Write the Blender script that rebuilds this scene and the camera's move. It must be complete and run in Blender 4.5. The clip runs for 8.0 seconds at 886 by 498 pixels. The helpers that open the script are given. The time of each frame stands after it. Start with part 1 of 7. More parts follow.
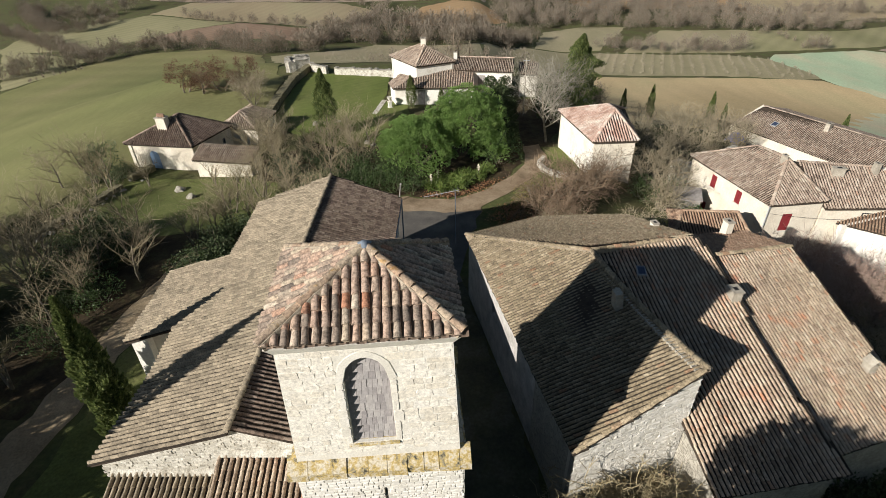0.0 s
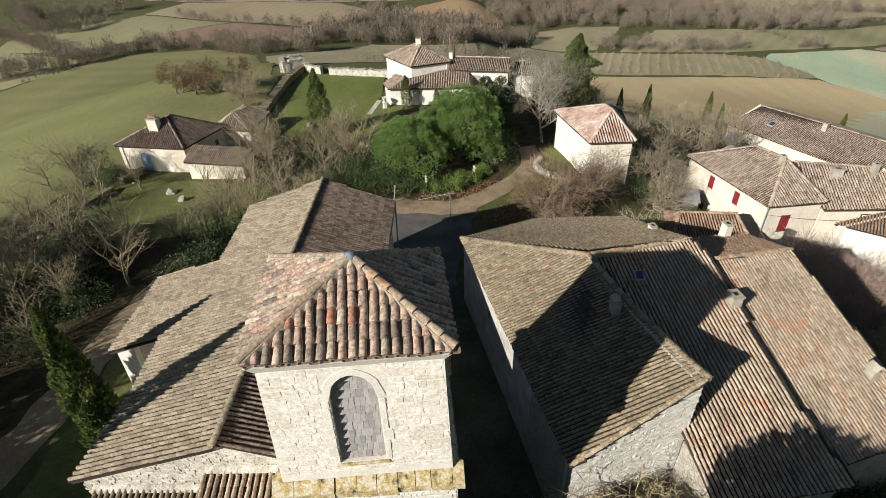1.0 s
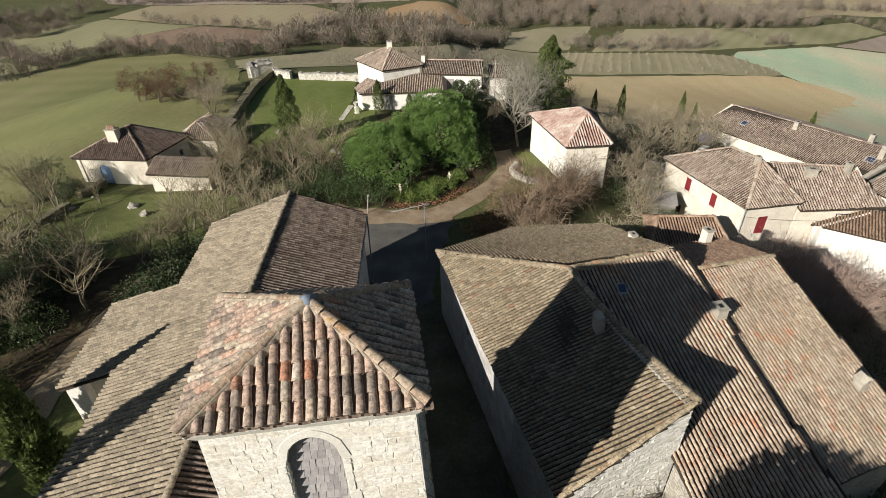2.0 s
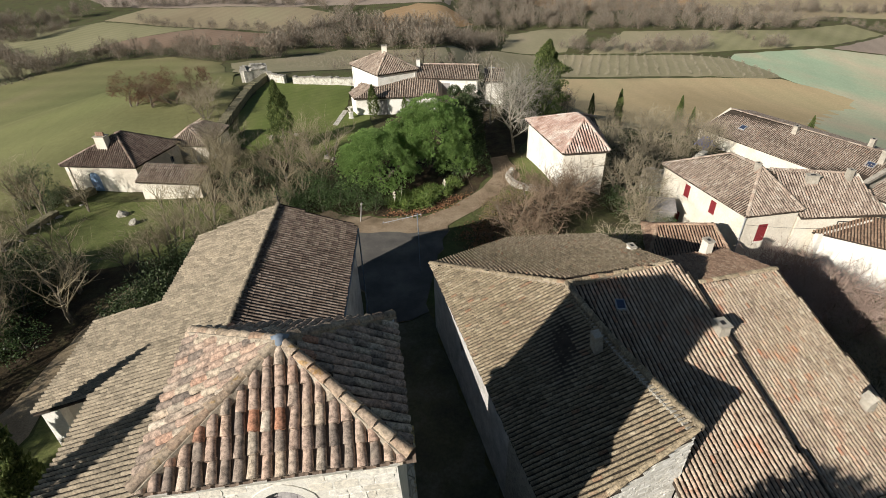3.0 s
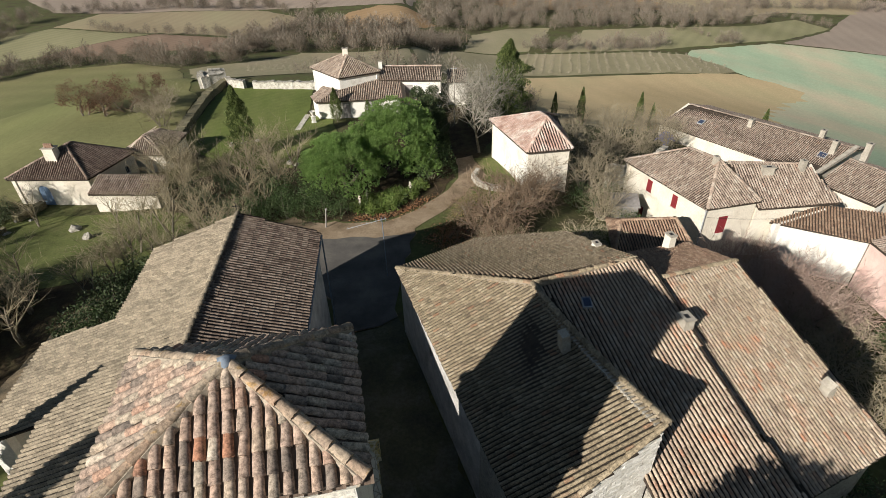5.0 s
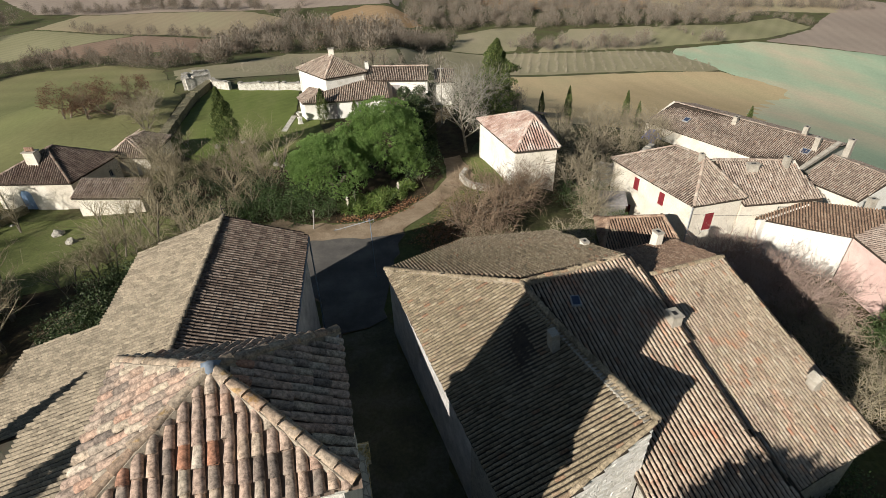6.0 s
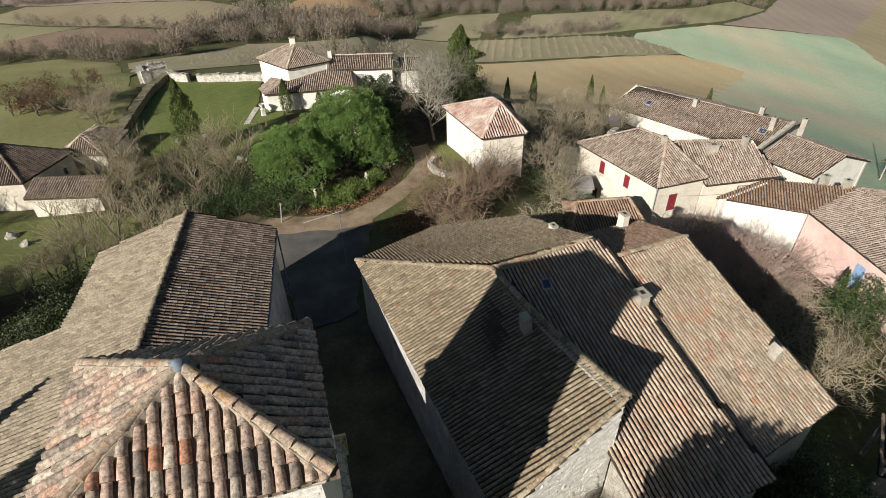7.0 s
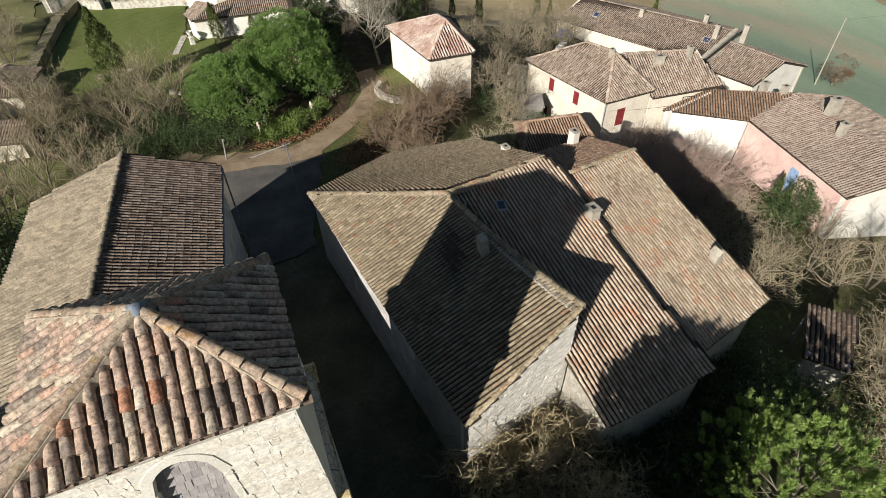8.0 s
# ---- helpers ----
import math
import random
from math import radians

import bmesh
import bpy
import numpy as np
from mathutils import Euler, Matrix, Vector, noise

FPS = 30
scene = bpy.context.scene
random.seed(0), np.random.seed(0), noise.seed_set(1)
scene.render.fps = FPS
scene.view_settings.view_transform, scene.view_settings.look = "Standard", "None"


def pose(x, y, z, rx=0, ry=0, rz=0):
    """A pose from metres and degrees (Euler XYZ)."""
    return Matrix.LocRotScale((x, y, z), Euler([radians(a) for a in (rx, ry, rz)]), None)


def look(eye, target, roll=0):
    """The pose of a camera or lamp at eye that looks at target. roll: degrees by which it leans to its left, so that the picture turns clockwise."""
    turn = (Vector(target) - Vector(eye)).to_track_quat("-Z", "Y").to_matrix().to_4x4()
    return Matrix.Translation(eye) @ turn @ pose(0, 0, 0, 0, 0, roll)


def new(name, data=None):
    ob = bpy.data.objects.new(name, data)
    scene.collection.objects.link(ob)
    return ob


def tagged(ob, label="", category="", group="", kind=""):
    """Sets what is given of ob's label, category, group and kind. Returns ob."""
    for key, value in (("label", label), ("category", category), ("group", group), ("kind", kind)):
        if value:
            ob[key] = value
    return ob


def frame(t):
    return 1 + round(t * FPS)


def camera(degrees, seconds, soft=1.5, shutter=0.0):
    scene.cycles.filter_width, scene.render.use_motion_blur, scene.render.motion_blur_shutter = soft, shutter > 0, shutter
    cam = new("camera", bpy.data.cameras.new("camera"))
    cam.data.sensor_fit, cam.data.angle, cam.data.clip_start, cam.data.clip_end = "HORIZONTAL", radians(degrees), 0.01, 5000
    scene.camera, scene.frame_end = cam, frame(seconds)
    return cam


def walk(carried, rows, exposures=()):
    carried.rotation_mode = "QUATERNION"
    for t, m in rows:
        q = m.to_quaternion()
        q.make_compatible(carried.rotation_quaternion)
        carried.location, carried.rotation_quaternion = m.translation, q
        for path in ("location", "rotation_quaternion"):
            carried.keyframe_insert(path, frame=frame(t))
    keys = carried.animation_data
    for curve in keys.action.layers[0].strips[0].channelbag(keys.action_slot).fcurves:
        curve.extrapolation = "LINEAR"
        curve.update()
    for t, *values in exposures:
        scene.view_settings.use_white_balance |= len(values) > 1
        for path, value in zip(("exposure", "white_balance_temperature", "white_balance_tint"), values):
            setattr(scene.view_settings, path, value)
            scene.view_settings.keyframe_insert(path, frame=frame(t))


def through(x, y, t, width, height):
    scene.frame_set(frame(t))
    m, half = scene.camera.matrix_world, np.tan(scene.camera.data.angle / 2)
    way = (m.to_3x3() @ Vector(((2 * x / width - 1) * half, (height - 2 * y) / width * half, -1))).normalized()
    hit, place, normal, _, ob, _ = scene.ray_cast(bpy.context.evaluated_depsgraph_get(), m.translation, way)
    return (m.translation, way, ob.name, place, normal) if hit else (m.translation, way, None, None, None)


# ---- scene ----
cam = camera(79.5, 8.0, 0.6)
PATH = [
    (0, (0.286, 0.146, 21.0), (0.241, 1.794, 19.868), -1.7),
    (0.5, (0.351, 0.339, 20.938), (0.311, 1.987, 19.805), -1.7),
    (1, (0.422, 0.768, 20.886), (0.388, 2.416, 19.752), -1.7),
    (1.5, (0.507, 1.436, 20.837), (0.539, 3.082, 19.702), -1.6),
    (2, (0.632, 2.238, 20.788), (0.678, 3.885, 19.655), -1.6),
    (3.5, (1.067, 3.428, 20.812), (1.138, 5.079, 19.684), -1.7),
    (4, (1.163, 3.467, 20.801), (1.282, 5.114, 19.672), -1.7),
    (4.5, (1.23, 3.514, 20.757), (1.376, 5.16, 19.629), -1.7),
    (6, (1.344, 3.639, 20.688), (1.542, 5.278, 19.559), -1.7),
    (6.5, (1.358, 3.63, 20.674), (1.598, 5.262, 19.543), -1.7),
    (7, (1.37, 3.615, 20.654), (1.669, 5.213, 19.489), -1.6),
    (7.5, (1.358, 3.576, 20.641), (1.718, 5.099, 19.396), -1.6),
    (8, (1.354, 3.519, 20.652), (1.763, 4.911, 19.275), -1.7),
]
walk(cam, [(t, look(eye, target, roll)) for t, eye, target, roll in PATH])

# ---- light ----
SUN_AZ, SUN_EL = radians(-131.0), radians(25.2)
TO_SUN = Vector((math.sin(SUN_AZ) * math.cos(SUN_EL), math.cos(SUN_AZ) * math.cos(SUN_EL), math.sin(SUN_EL)))
world = bpy.data.worlds.new("sky")
scene.world = world
world.use_nodes = True
wn = world.node_tree
sky = wn.nodes.new("ShaderNodeTexSky")
sky.sky_type = "NISHITA"
sky.sun_disc = False
sky.sun_elevation = SUN_EL
sky.sun_rotation = SUN_AZ % (2 * math.pi)
sky.air_density, sky.dust_density = 1.2, 0.3
wn.nodes["Background"].inputs[1].default_value = 0.036
wn.links.new(sky.outputs[0], wn.nodes["Background"].inputs[0])
sun = new("sun", bpy.data.lights.new("sun", "SUN"))
sun.data.energy, sun.data.angle, sun.data.color = 5.0, radians(0.55), (1.0, 0.945, 0.865)
sun.matrix_world = look(TO_SUN * 100, (0, 0, 0))
scene.view_settings.exposure = 0.44

# ---- tools ----
class Shape:
    """Collects vertices and faces of one mesh."""

    def __init__(self):
        self.v, self.f, self.m = [], [], []

    def add(self, verts, faces, mat=0):
        k = len(self.v)
        self.v.extend([tuple(p) for p in verts])
        self.f.extend([tuple(i + k for i in f) for f in faces])
        self.m.extend([mat] * len(faces))
        return self

    def prism(self, low, high, mat=0):
        """A solid between two rings of the same count."""
        n = len(low)
        faces = [tuple(range(n - 1, -1, -1)), tuple(range(n, 2 * n))]
        faces += [(i, (i + 1) % n, n + (i + 1) % n, n + i) for i in range(n)]
        return self.add(list(low) + list(high), faces, mat)

    def box(self, x0, y0, z0, x1, y1, z1, mat=0):
        return self.prism([(x0, y0, z0), (x1, y0, z0), (x1, y1, z0), (x0, y1, z0)],
                          [(x0, y0, z1), (x1, y0, z1), (x1, y1, z1), (x0, y1, z1)], mat)

    def tube(self, a, b, ra, rb, sides=6, mat=0, caps=False):
        a, b = Vector(a), Vector(b)
        d = (b - a).normalized()
        s = d.orthogonal().normalized()
        t = d.cross(s)
        ring = [(math.cos(2 * math.pi * i / sides), math.sin(2 * math.pi * i / sides)) for i in range(sides)]
        lo = [a + (s * c + t * k) * ra for c, k in ring]
        hi = [b + (s * c + t * k) * rb for c, k in ring]
        faces = [(i, (i + 1) % sides, sides + (i + 1) % sides, sides + i) for i in range(sides)]
        if caps:
            faces += [tuple(range(sides - 1, -1, -1)), tuple(range(sides, 2 * sides))]
        return self.add(lo + hi, faces, mat)

    def weld(self):
        """Joins corners that lie on one another."""
        seen, remap, verts = {}, [], []
        for p in self.v:
            key = tuple(round(c, 4) for c in p)
            if key not in seen:
                seen[key] = len(verts)
                verts.append(p)
            remap.append(seen[key])
        self.v, self.f = verts, [tuple(remap[i] for i in f) for f in self.f]
        return self

    def moved(self, m):
        self.v = [tuple(m @ Vector(p)) for p in self.v]
        return self

    def mesh(self, name, *mats, smooth=False):
        me = bpy.data.meshes.new(name)
        me.from_pydata(self.v, [], self.f)
        for mt in mats:
            me.materials.append(mt)
        if len(mats) > 1:
            me.polygons.foreach_set("material_index", self.m)
        if smooth:
            me.polygons.foreach_set("use_smooth", [True] * len(self.f))
        me.update()
        return me


def part(name, shape, material, parent=None, label="", kind="", smooth=False):
    mats = material if isinstance(material, (list, tuple)) else (material,)
    me = shape.mesh(name, *mats, smooth=smooth) if isinstance(shape, Shape) else shape
    ob = new(name, me)
    if parent:
        ob.parent = parent
    return tagged(ob, label, kind=kind)


def thing(name, label, category, group="", kind=""):
    return tagged(new(name), label, category, group, kind)


def sm(a):
    a = min(1.0, max(0.0, a))
    return a * a * (3 - 2 * a)


def ground_z(x, y):
    """Height of the land: a village hill that falls to a wide valley."""
    g = -1.5 - 0.025 * min(60.0, max(0.0, y - 20.0)) - 4.0 * sm((x - 13) / 14) - 3.5 * sm((x - 27) / 28)
    g -= 1.1 * math.exp(-((x + 29) ** 2 + (y - 50) ** 2) / 110.0)
    edge = 88 - 22 * sm((x - 5) / 20)
    dx = max(-38 - x, 0.0, x - 47)
    dy = max(-70 - y, 0.0, y - edge)
    q = math.sqrt(dx * dx + dy * dy + 6.25) - 2.5
    roll = (1.6 * math.sin(x * 0.023 + 1.0) * math.sin(y * 0.019) + 0.5 * math.sin(x * 0.07) * math.cos(y * 0.06)) * sm(q / 60)
    return g - 34 * math.tanh(q * 0.3 / 34) + roll + 70 * sm((q - 420) / 1500)


# ---- materials ----
def shader(name):
    m = bpy.data.materials.new(name)
    m.use_nodes = True
    return m, m.node_tree, m.node_tree.nodes["Principled BSDF"]


def ramp(nt, stops):
    r = nt.nodes.new("ShaderNodeValToRGB")
    e = r.color_ramp.elements
    while len(e) < len(stops):
        e.new(0.5)
    for k, (p, c) in zip(e, stops):
        k.position, k.color = p, (*c, 1)
    return r


def tex_noise(nt, scale, detail=4.0, rough=0.6, stretch=None):
    n = nt.nodes.new("ShaderNodeTexNoise")
    n.inputs["Scale"].default_value, n.inputs["Detail"].default_value, n.inputs["Roughness"].default_value = scale, detail, rough
    g = nt.nodes.new("ShaderNodeNewGeometry")
    out = g.outputs["Position"]
    if stretch:
        mp = nt.nodes.new("ShaderNodeMapping")
        mp.inputs["Scale"].default_value = stretch[:3]
        if len(stretch) > 3:
            mp.inputs["Rotation"].default_value = (0, 0, stretch[3])
        nt.links.new(out, mp.inputs["Vector"])
        out = mp.outputs["Vector"]
    nt.links.new(out, n.inputs["Vector"])
    return n.outputs["Fac"]


def blend(nt, fac, a, b, mode="MIX"):
    m = nt.nodes.new("ShaderNodeMix")
    m.data_type, m.blend_type = "RGBA", mode
    for sock, val in ((0, fac), (6, a), (7, b)):
        if isinstance(val, (int, float)):
            m.inputs[sock].default_value = val
        elif isinstance(val, tuple):
            m.inputs[sock].default_value = (*val, 1)
        else:
            nt.links.new(val, m.inputs[sock])
    return m.outputs[2]


def bump(nt, bsdf, height, strength, distance=0.02):
    b = nt.nodes.new("ShaderNodeBump")
    b.inputs["Strength"].default_value, b.inputs["Distance"].default_value = strength, distance
    nt.links.new(height, b.inputs["Height"])
    nt.links.new(b.outputs[0], bsdf.inputs["Normal"])


def mat_noise(name, stops, scale, fine=None, fine_amount=0.35, rough=0.9, relief=0.0, stretch=None, detail=5.0, relief_scale=None, dist=0.02):
    """A colour ramp over noise, with a finer grain multiplied in and a little relief."""
    m, nt, b = shader(name)
    col = ramp(nt, stops)
    nt.links.new(tex_noise(nt, scale, detail, 0.62, stretch), col.inputs[0])
    out = col.outputs[0]
    if fine:
        f = ramp(nt, [(0.3, (0.45, 0.45, 0.45)), (0.7, (1.35, 1.35, 1.35))])
        nt.links.new(tex_noise(nt, fine, 3.0, 0.7), f.inputs[0])
        out = blend(nt, fine_amount, out, f.outputs[0], "MULTIPLY")
    nt.links.new(out, b.inputs["Base Color"])
    b.inputs["Roughness"].default_value = rough
    b.inputs["Specular IOR Level"].default_value = 0.25
    if relief:
        bump(nt, b, tex_noise(nt, relief_scale or fine or scale * 4, 5.0, 0.65), relief, dist)
    return m


def mat_tile(name, stops, patch, patch_stops, patch_amount=0.5, per_object=False, dark=0.5, spots=0.40):
    """Clay tiles: each its own colour, with weathered patches, lichen specks and grain."""
    m, nt, b = shader(name)
    if per_object:
        o = nt.nodes.new("ShaderNodeObjectInfo")
        rnd = o.outputs["Random"]
    else:
        g = nt.nodes.new("ShaderNodeNewGeometry")
        rnd = g.outputs["Random Per Island"]
    c1 = ramp(nt, stops)
    nt.links.new(rnd, c1.inputs[0])
    c2 = ramp(nt, patch_stops)
    nt.links.new(tex_noise(nt, patch, 5.0, 0.65), c2.inputs[0])
    out = blend(nt, patch_amount, c1.outputs[0], c2.outputs[0])
    f = ramp(nt, [(spots, (dark, dark, dark)), (spots + 0.17, (1.0, 1.0, 1.0)), (0.72, (1.5, 1.46, 1.38))])
    nt.links.new(tex_noise(nt, 11.0, 7.0, 0.8), f.inputs[0])
    out = blend(nt, 0.8, out, f.outputs[0], "MULTIPLY")
    nt.links.new(out, b.inputs["Base Color"])
    b.inputs["Roughness"].default_value = 0.88
    b.inputs["Specular IOR Level"].default_value = 0.3
    bump(nt, b, tex_noise(nt, 38.0, 4.0, 0.7), 0.35, 0.012)
    return m


def mat_stone(name, light, mid, dark, size, relief=0.6, rough=0.92, mortar=0.0):
    """Rubble or ashlar masonry: cells with worn joints."""
    m, nt, b = shader(name)
    g = nt.nodes.new("ShaderNodeNewGeometry")
    mp = nt.nodes.new("ShaderNodeMapping")
    mp.inputs["Scale"].default_value = (1.0, 1.0, 1.7)
    nt.links.new(g.outputs["Position"], mp.inputs["Vector"])
    v1 = nt.nodes.new("ShaderNodeTexVoronoi")
    v1.feature = "DISTANCE_TO_EDGE"
    v2 = nt.nodes.new("ShaderNodeTexVoronoi")
    for v in (v1, v2):
        v.inputs["Scale"].default_value = 1.0 / size
        nt.links.new(mp.outputs[0], v.inputs["Vector"])
    joint = ramp(nt, [(0.0, (0, 0, 0)), (0.09, (1, 1, 1))])
    nt.links.new(v1.outputs["Distance"], joint.inputs[0])
    cells = ramp(nt, [(0.0, dark), (0.35, mid), (1.0, light)])
    nt.links.new(v2.outputs["Color"], cells.inputs[0])
    n = ramp(nt, [(0.3, dark), (0.5, mid), (0.7, light)])
    nt.links.new(tex_noise(nt, 1.3, 6.0, 0.65), n.inputs[0])
    out = blend(nt, 0.55, cells.outputs[0], n.outputs[0])
    out = blend(nt, joint.outputs[0], tuple(c * (1 - 0.35 * (1 - mortar)) for c in mid), out)
    nt.links.new(out, b.inputs["Base Color"])
    b.inputs["Roughness"].default_value = rough
    b.inputs["Specular IOR Level"].default_value = 0.2
    mixh = blend(nt, 0.45, joint.outputs[0], tex_noise(nt, 14.0, 5.0, 0.7))
    bump(nt, b, mixh, relief, 0.04)
    return m


M_TILE_TOWER = mat_tile("clay_tile_old", [(0.0, (0.17, 0.14, 0.12)), (0.10, (0.31, 0.25, 0.20)), (0.26, (0.45, 0.33, 0.26)), (0.45, (0.53, 0.37, 0.28)), (0.62, (0.45, 0.38, 0.30)), (0.76, (0.60, 0.50, 0.37)), (0.86, (0.52, 0.33, 0.24)), (0.94, (0.66, 0.57, 0.45)), (0.98, (0.50, 0.27, 0.18)), (1.0, (0.46, 0.19, 0.10))],
                        2.6, [(0.34, (0.10, 0.085, 0.075)), (0.45, (0.46, 0.36, 0.28)), (0.60, (0.52, 0.39, 0.30)), (0.72, (0.48, 0.43, 0.33))], 0.22, True, 0.2, 0.40)
M_TILE_NAVE = mat_tile("clay_tile_weathered", [(0.0, (0.14, 0.115, 0.085)), (0.3, (0.26, 0.215, 0.155)), (0.65, (0.35, 0.29, 0.21)), (1.0, (0.45, 0.375, 0.27))],
                       0.5, [(0.3, (0.22, 0.185, 0.13)), (0.5, (0.36, 0.30, 0.215)), (0.7, (0.42, 0.345, 0.24))], 0.45, False, 0.42)
M_TILE_NAVE_ONE = mat_tile("clay_tile_weathered", [(0.0, (0.14, 0.115, 0.085)), (0.3, (0.26, 0.215, 0.155)), (0.65, (0.35, 0.29, 0.21)), (1.0, (0.45, 0.375, 0.27))],
                       0.5, [(0.3, (0.22, 0.185, 0.13)), (0.5, (0.36, 0.30, 0.215)), (0.7, (0.42, 0.345, 0.24))], 0.45, True, 0.42)
M_TILE_HOUSE = mat_tile("clay_tile_lichen", [(0.0, (0.152, 0.119, 0.083)), (0.12, (0.262, 0.207, 0.138)), (0.5, (0.364, 0.291, 0.192)), (0.8, (0.445, 0.360, 0.246)), (0.93, (0.546, 0.464, 0.335)), (0.98, (0.364, 0.222, 0.138)), (1.0, (0.364, 0.157, 0.089))],
                        0.42, [(0.3, (0.152, 0.124, 0.078)), (0.5, (0.324, 0.262, 0.172)), (0.66, (0.384, 0.316, 0.216)), (0.74, (0.364, 0.217, 0.128))], 0.42, False, 0.22)
M_TILE_HOUSE_ONE = mat_tile("clay_tile_lichen", [(0.0, (0.152, 0.119, 0.083)), (0.12, (0.262, 0.207, 0.138)), (0.5, (0.364, 0.291, 0.192)), (0.8, (0.445, 0.360, 0.246)), (0.93, (0.546, 0.464, 0.335)), (0.98, (0.364, 0.222, 0.138)), (1.0, (0.364, 0.157, 0.089))],
                        0.42, [(0.3, (0.152, 0.124, 0.078)), (0.5, (0.324, 0.262, 0.172)), (0.66, (0.384, 0.316, 0.216)), (0.74, (0.364, 0.217, 0.128))], 0.42, True, 0.22)
M_TILE_WARM = mat_tile("clay_tile_warm", [(0.0, (0.20, 0.15, 0.115)), (0.08, (0.36, 0.275, 0.205)), (0.5, (0.54, 0.43, 0.32)), (0.8, (0.64, 0.525, 0.40)), (0.91, (0.74, 0.65, 0.52)), (0.95, (0.50, 0.33, 0.22)), (1.0, (0.50, 0.22, 0.13))],
                       0.5, [(0.3, (0.24, 0.18, 0.135)), (0.48, (0.44, 0.34, 0.25)), (0.58, (0.49, 0.375, 0.275)), (0.66, (0.56, 0.26, 0.16))], 0.45, False, 0.24, 0.37)
M_TILE_WARM_ONE = mat_tile("clay_tile_warm", [(0.0, (0.20, 0.15, 0.115)), (0.08, (0.36, 0.275, 0.205)), (0.5, (0.54, 0.43, 0.32)), (0.8, (0.64, 0.525, 0.40)), (0.91, (0.74, 0.65, 0.52)), (0.95, (0.50, 0.33, 0.22)), (1.0, (0.50, 0.22, 0.13))],
                       0.5, [(0.3, (0.24, 0.18, 0.135)), (0.48, (0.44, 0.34, 0.25)), (0.58, (0.49, 0.375, 0.275)), (0.66, (0.56, 0.26, 0.16))], 0.45, True, 0.24, 0.37)
M_BED = mat_noise("ridge_mortar", [(0.3, (0.20, 0.165, 0.12)), (0.7, (0.36, 0.30, 0.23))], 5.0, 24.0, 0.5, 0.95, 0.6)
M_TILE_PALE = mat_tile("clay_tile_pale_rose", [(0.0, (0.22, 0.16, 0.125)), (0.3, (0.42, 0.32, 0.26)), (0.7, (0.52, 0.42, 0.34)), (1.0, (0.56, 0.48, 0.40))],
                       0.6, [(0.3, (0.30, 0.22, 0.175)), (0.5, (0.46, 0.36, 0.29)), (0.7, (0.50, 0.38, 0.30))], 0.45, False, 0.4)
M_TILE_RED = mat_tile("clay_tile_red", [(0.0, (0.20, 0.125, 0.09)), (0.4, (0.36, 0.235, 0.16)), (0.8, (0.46, 0.32, 0.22)), (1.0, (0.52, 0.40, 0.29))],
                      0.7, [(0.3, (0.20, 0.135, 0.095)), (0.6, (0.40, 0.26, 0.175)), (0.75, (0.44, 0.36, 0.26))], 0.45, False, 0.4)
M_TILE_ROSE = mat_tile("clay_tile_rose", [(0.0, (0.30, 0.19, 0.145)), (0.35, (0.50, 0.335, 0.265)), (0.7, (0.62, 0.47, 0.39)), (1.0, (0.74, 0.65, 0.56))],
                       0.7, [(0.36, (0.34, 0.20, 0.15)), (0.48, (0.56, 0.38, 0.31)), (0.56, (0.66, 0.53, 0.45)), (0.64, (0.80, 0.73, 0.65))], 0.62, False, 0.5)
M_TILE_BROWN = mat_tile("clay_tile_brown", [(0.0, (0.13, 0.10, 0.08)), (0.2, (0.33, 0.255, 0.195)), (0.55, (0.47, 0.375, 0.295)), (0.85, (0.60, 0.51, 0.41)), (0.93, (0.68, 0.61, 0.51)), (1.0, (0.48, 0.29, 0.20))],
                        0.35, [(0.3, (0.25, 0.185, 0.145)), (0.5, (0.41, 0.315, 0.25)), (0.7, (0.46, 0.34, 0.265))], 0.45, False, 0.4)
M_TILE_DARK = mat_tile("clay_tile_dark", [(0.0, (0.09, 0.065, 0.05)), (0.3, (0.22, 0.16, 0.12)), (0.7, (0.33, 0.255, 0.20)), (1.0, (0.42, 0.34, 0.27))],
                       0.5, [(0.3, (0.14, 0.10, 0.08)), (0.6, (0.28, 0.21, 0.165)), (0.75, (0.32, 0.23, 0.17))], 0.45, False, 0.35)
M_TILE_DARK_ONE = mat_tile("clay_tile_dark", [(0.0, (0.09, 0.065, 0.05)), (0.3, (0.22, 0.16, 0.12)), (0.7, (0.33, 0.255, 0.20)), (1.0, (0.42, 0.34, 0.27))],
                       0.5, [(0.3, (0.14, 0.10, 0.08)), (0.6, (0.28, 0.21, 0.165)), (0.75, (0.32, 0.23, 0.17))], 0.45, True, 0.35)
M_ALLEY_WALL = mat_noise("grey_lime_render", [(0.3, (0.34, 0.325, 0.30)), (0.55, (0.52, 0.50, 0.47)), (0.75, (0.66, 0.64, 0.60))], 1.2, 12.0, 0.4, 0.92, 0.4)
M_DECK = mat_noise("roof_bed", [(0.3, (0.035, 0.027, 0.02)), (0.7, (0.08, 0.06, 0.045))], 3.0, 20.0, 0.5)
M_STONE = mat_stone("limestone_rubble", (0.74, 0.71, 0.64), (0.62, 0.59, 0.52), (0.44, 0.41, 0.35), 0.36, 0.7, mortar=0.8)
M_ASHLAR = mat_noise("limestone_dressed", [(0.3, (0.62, 0.585, 0.51)), (0.6, (0.73, 0.70, 0.63)), (0.8, (0.78, 0.75, 0.69))], 1.8, 22.0, 0.3, 0.9, 0.35)
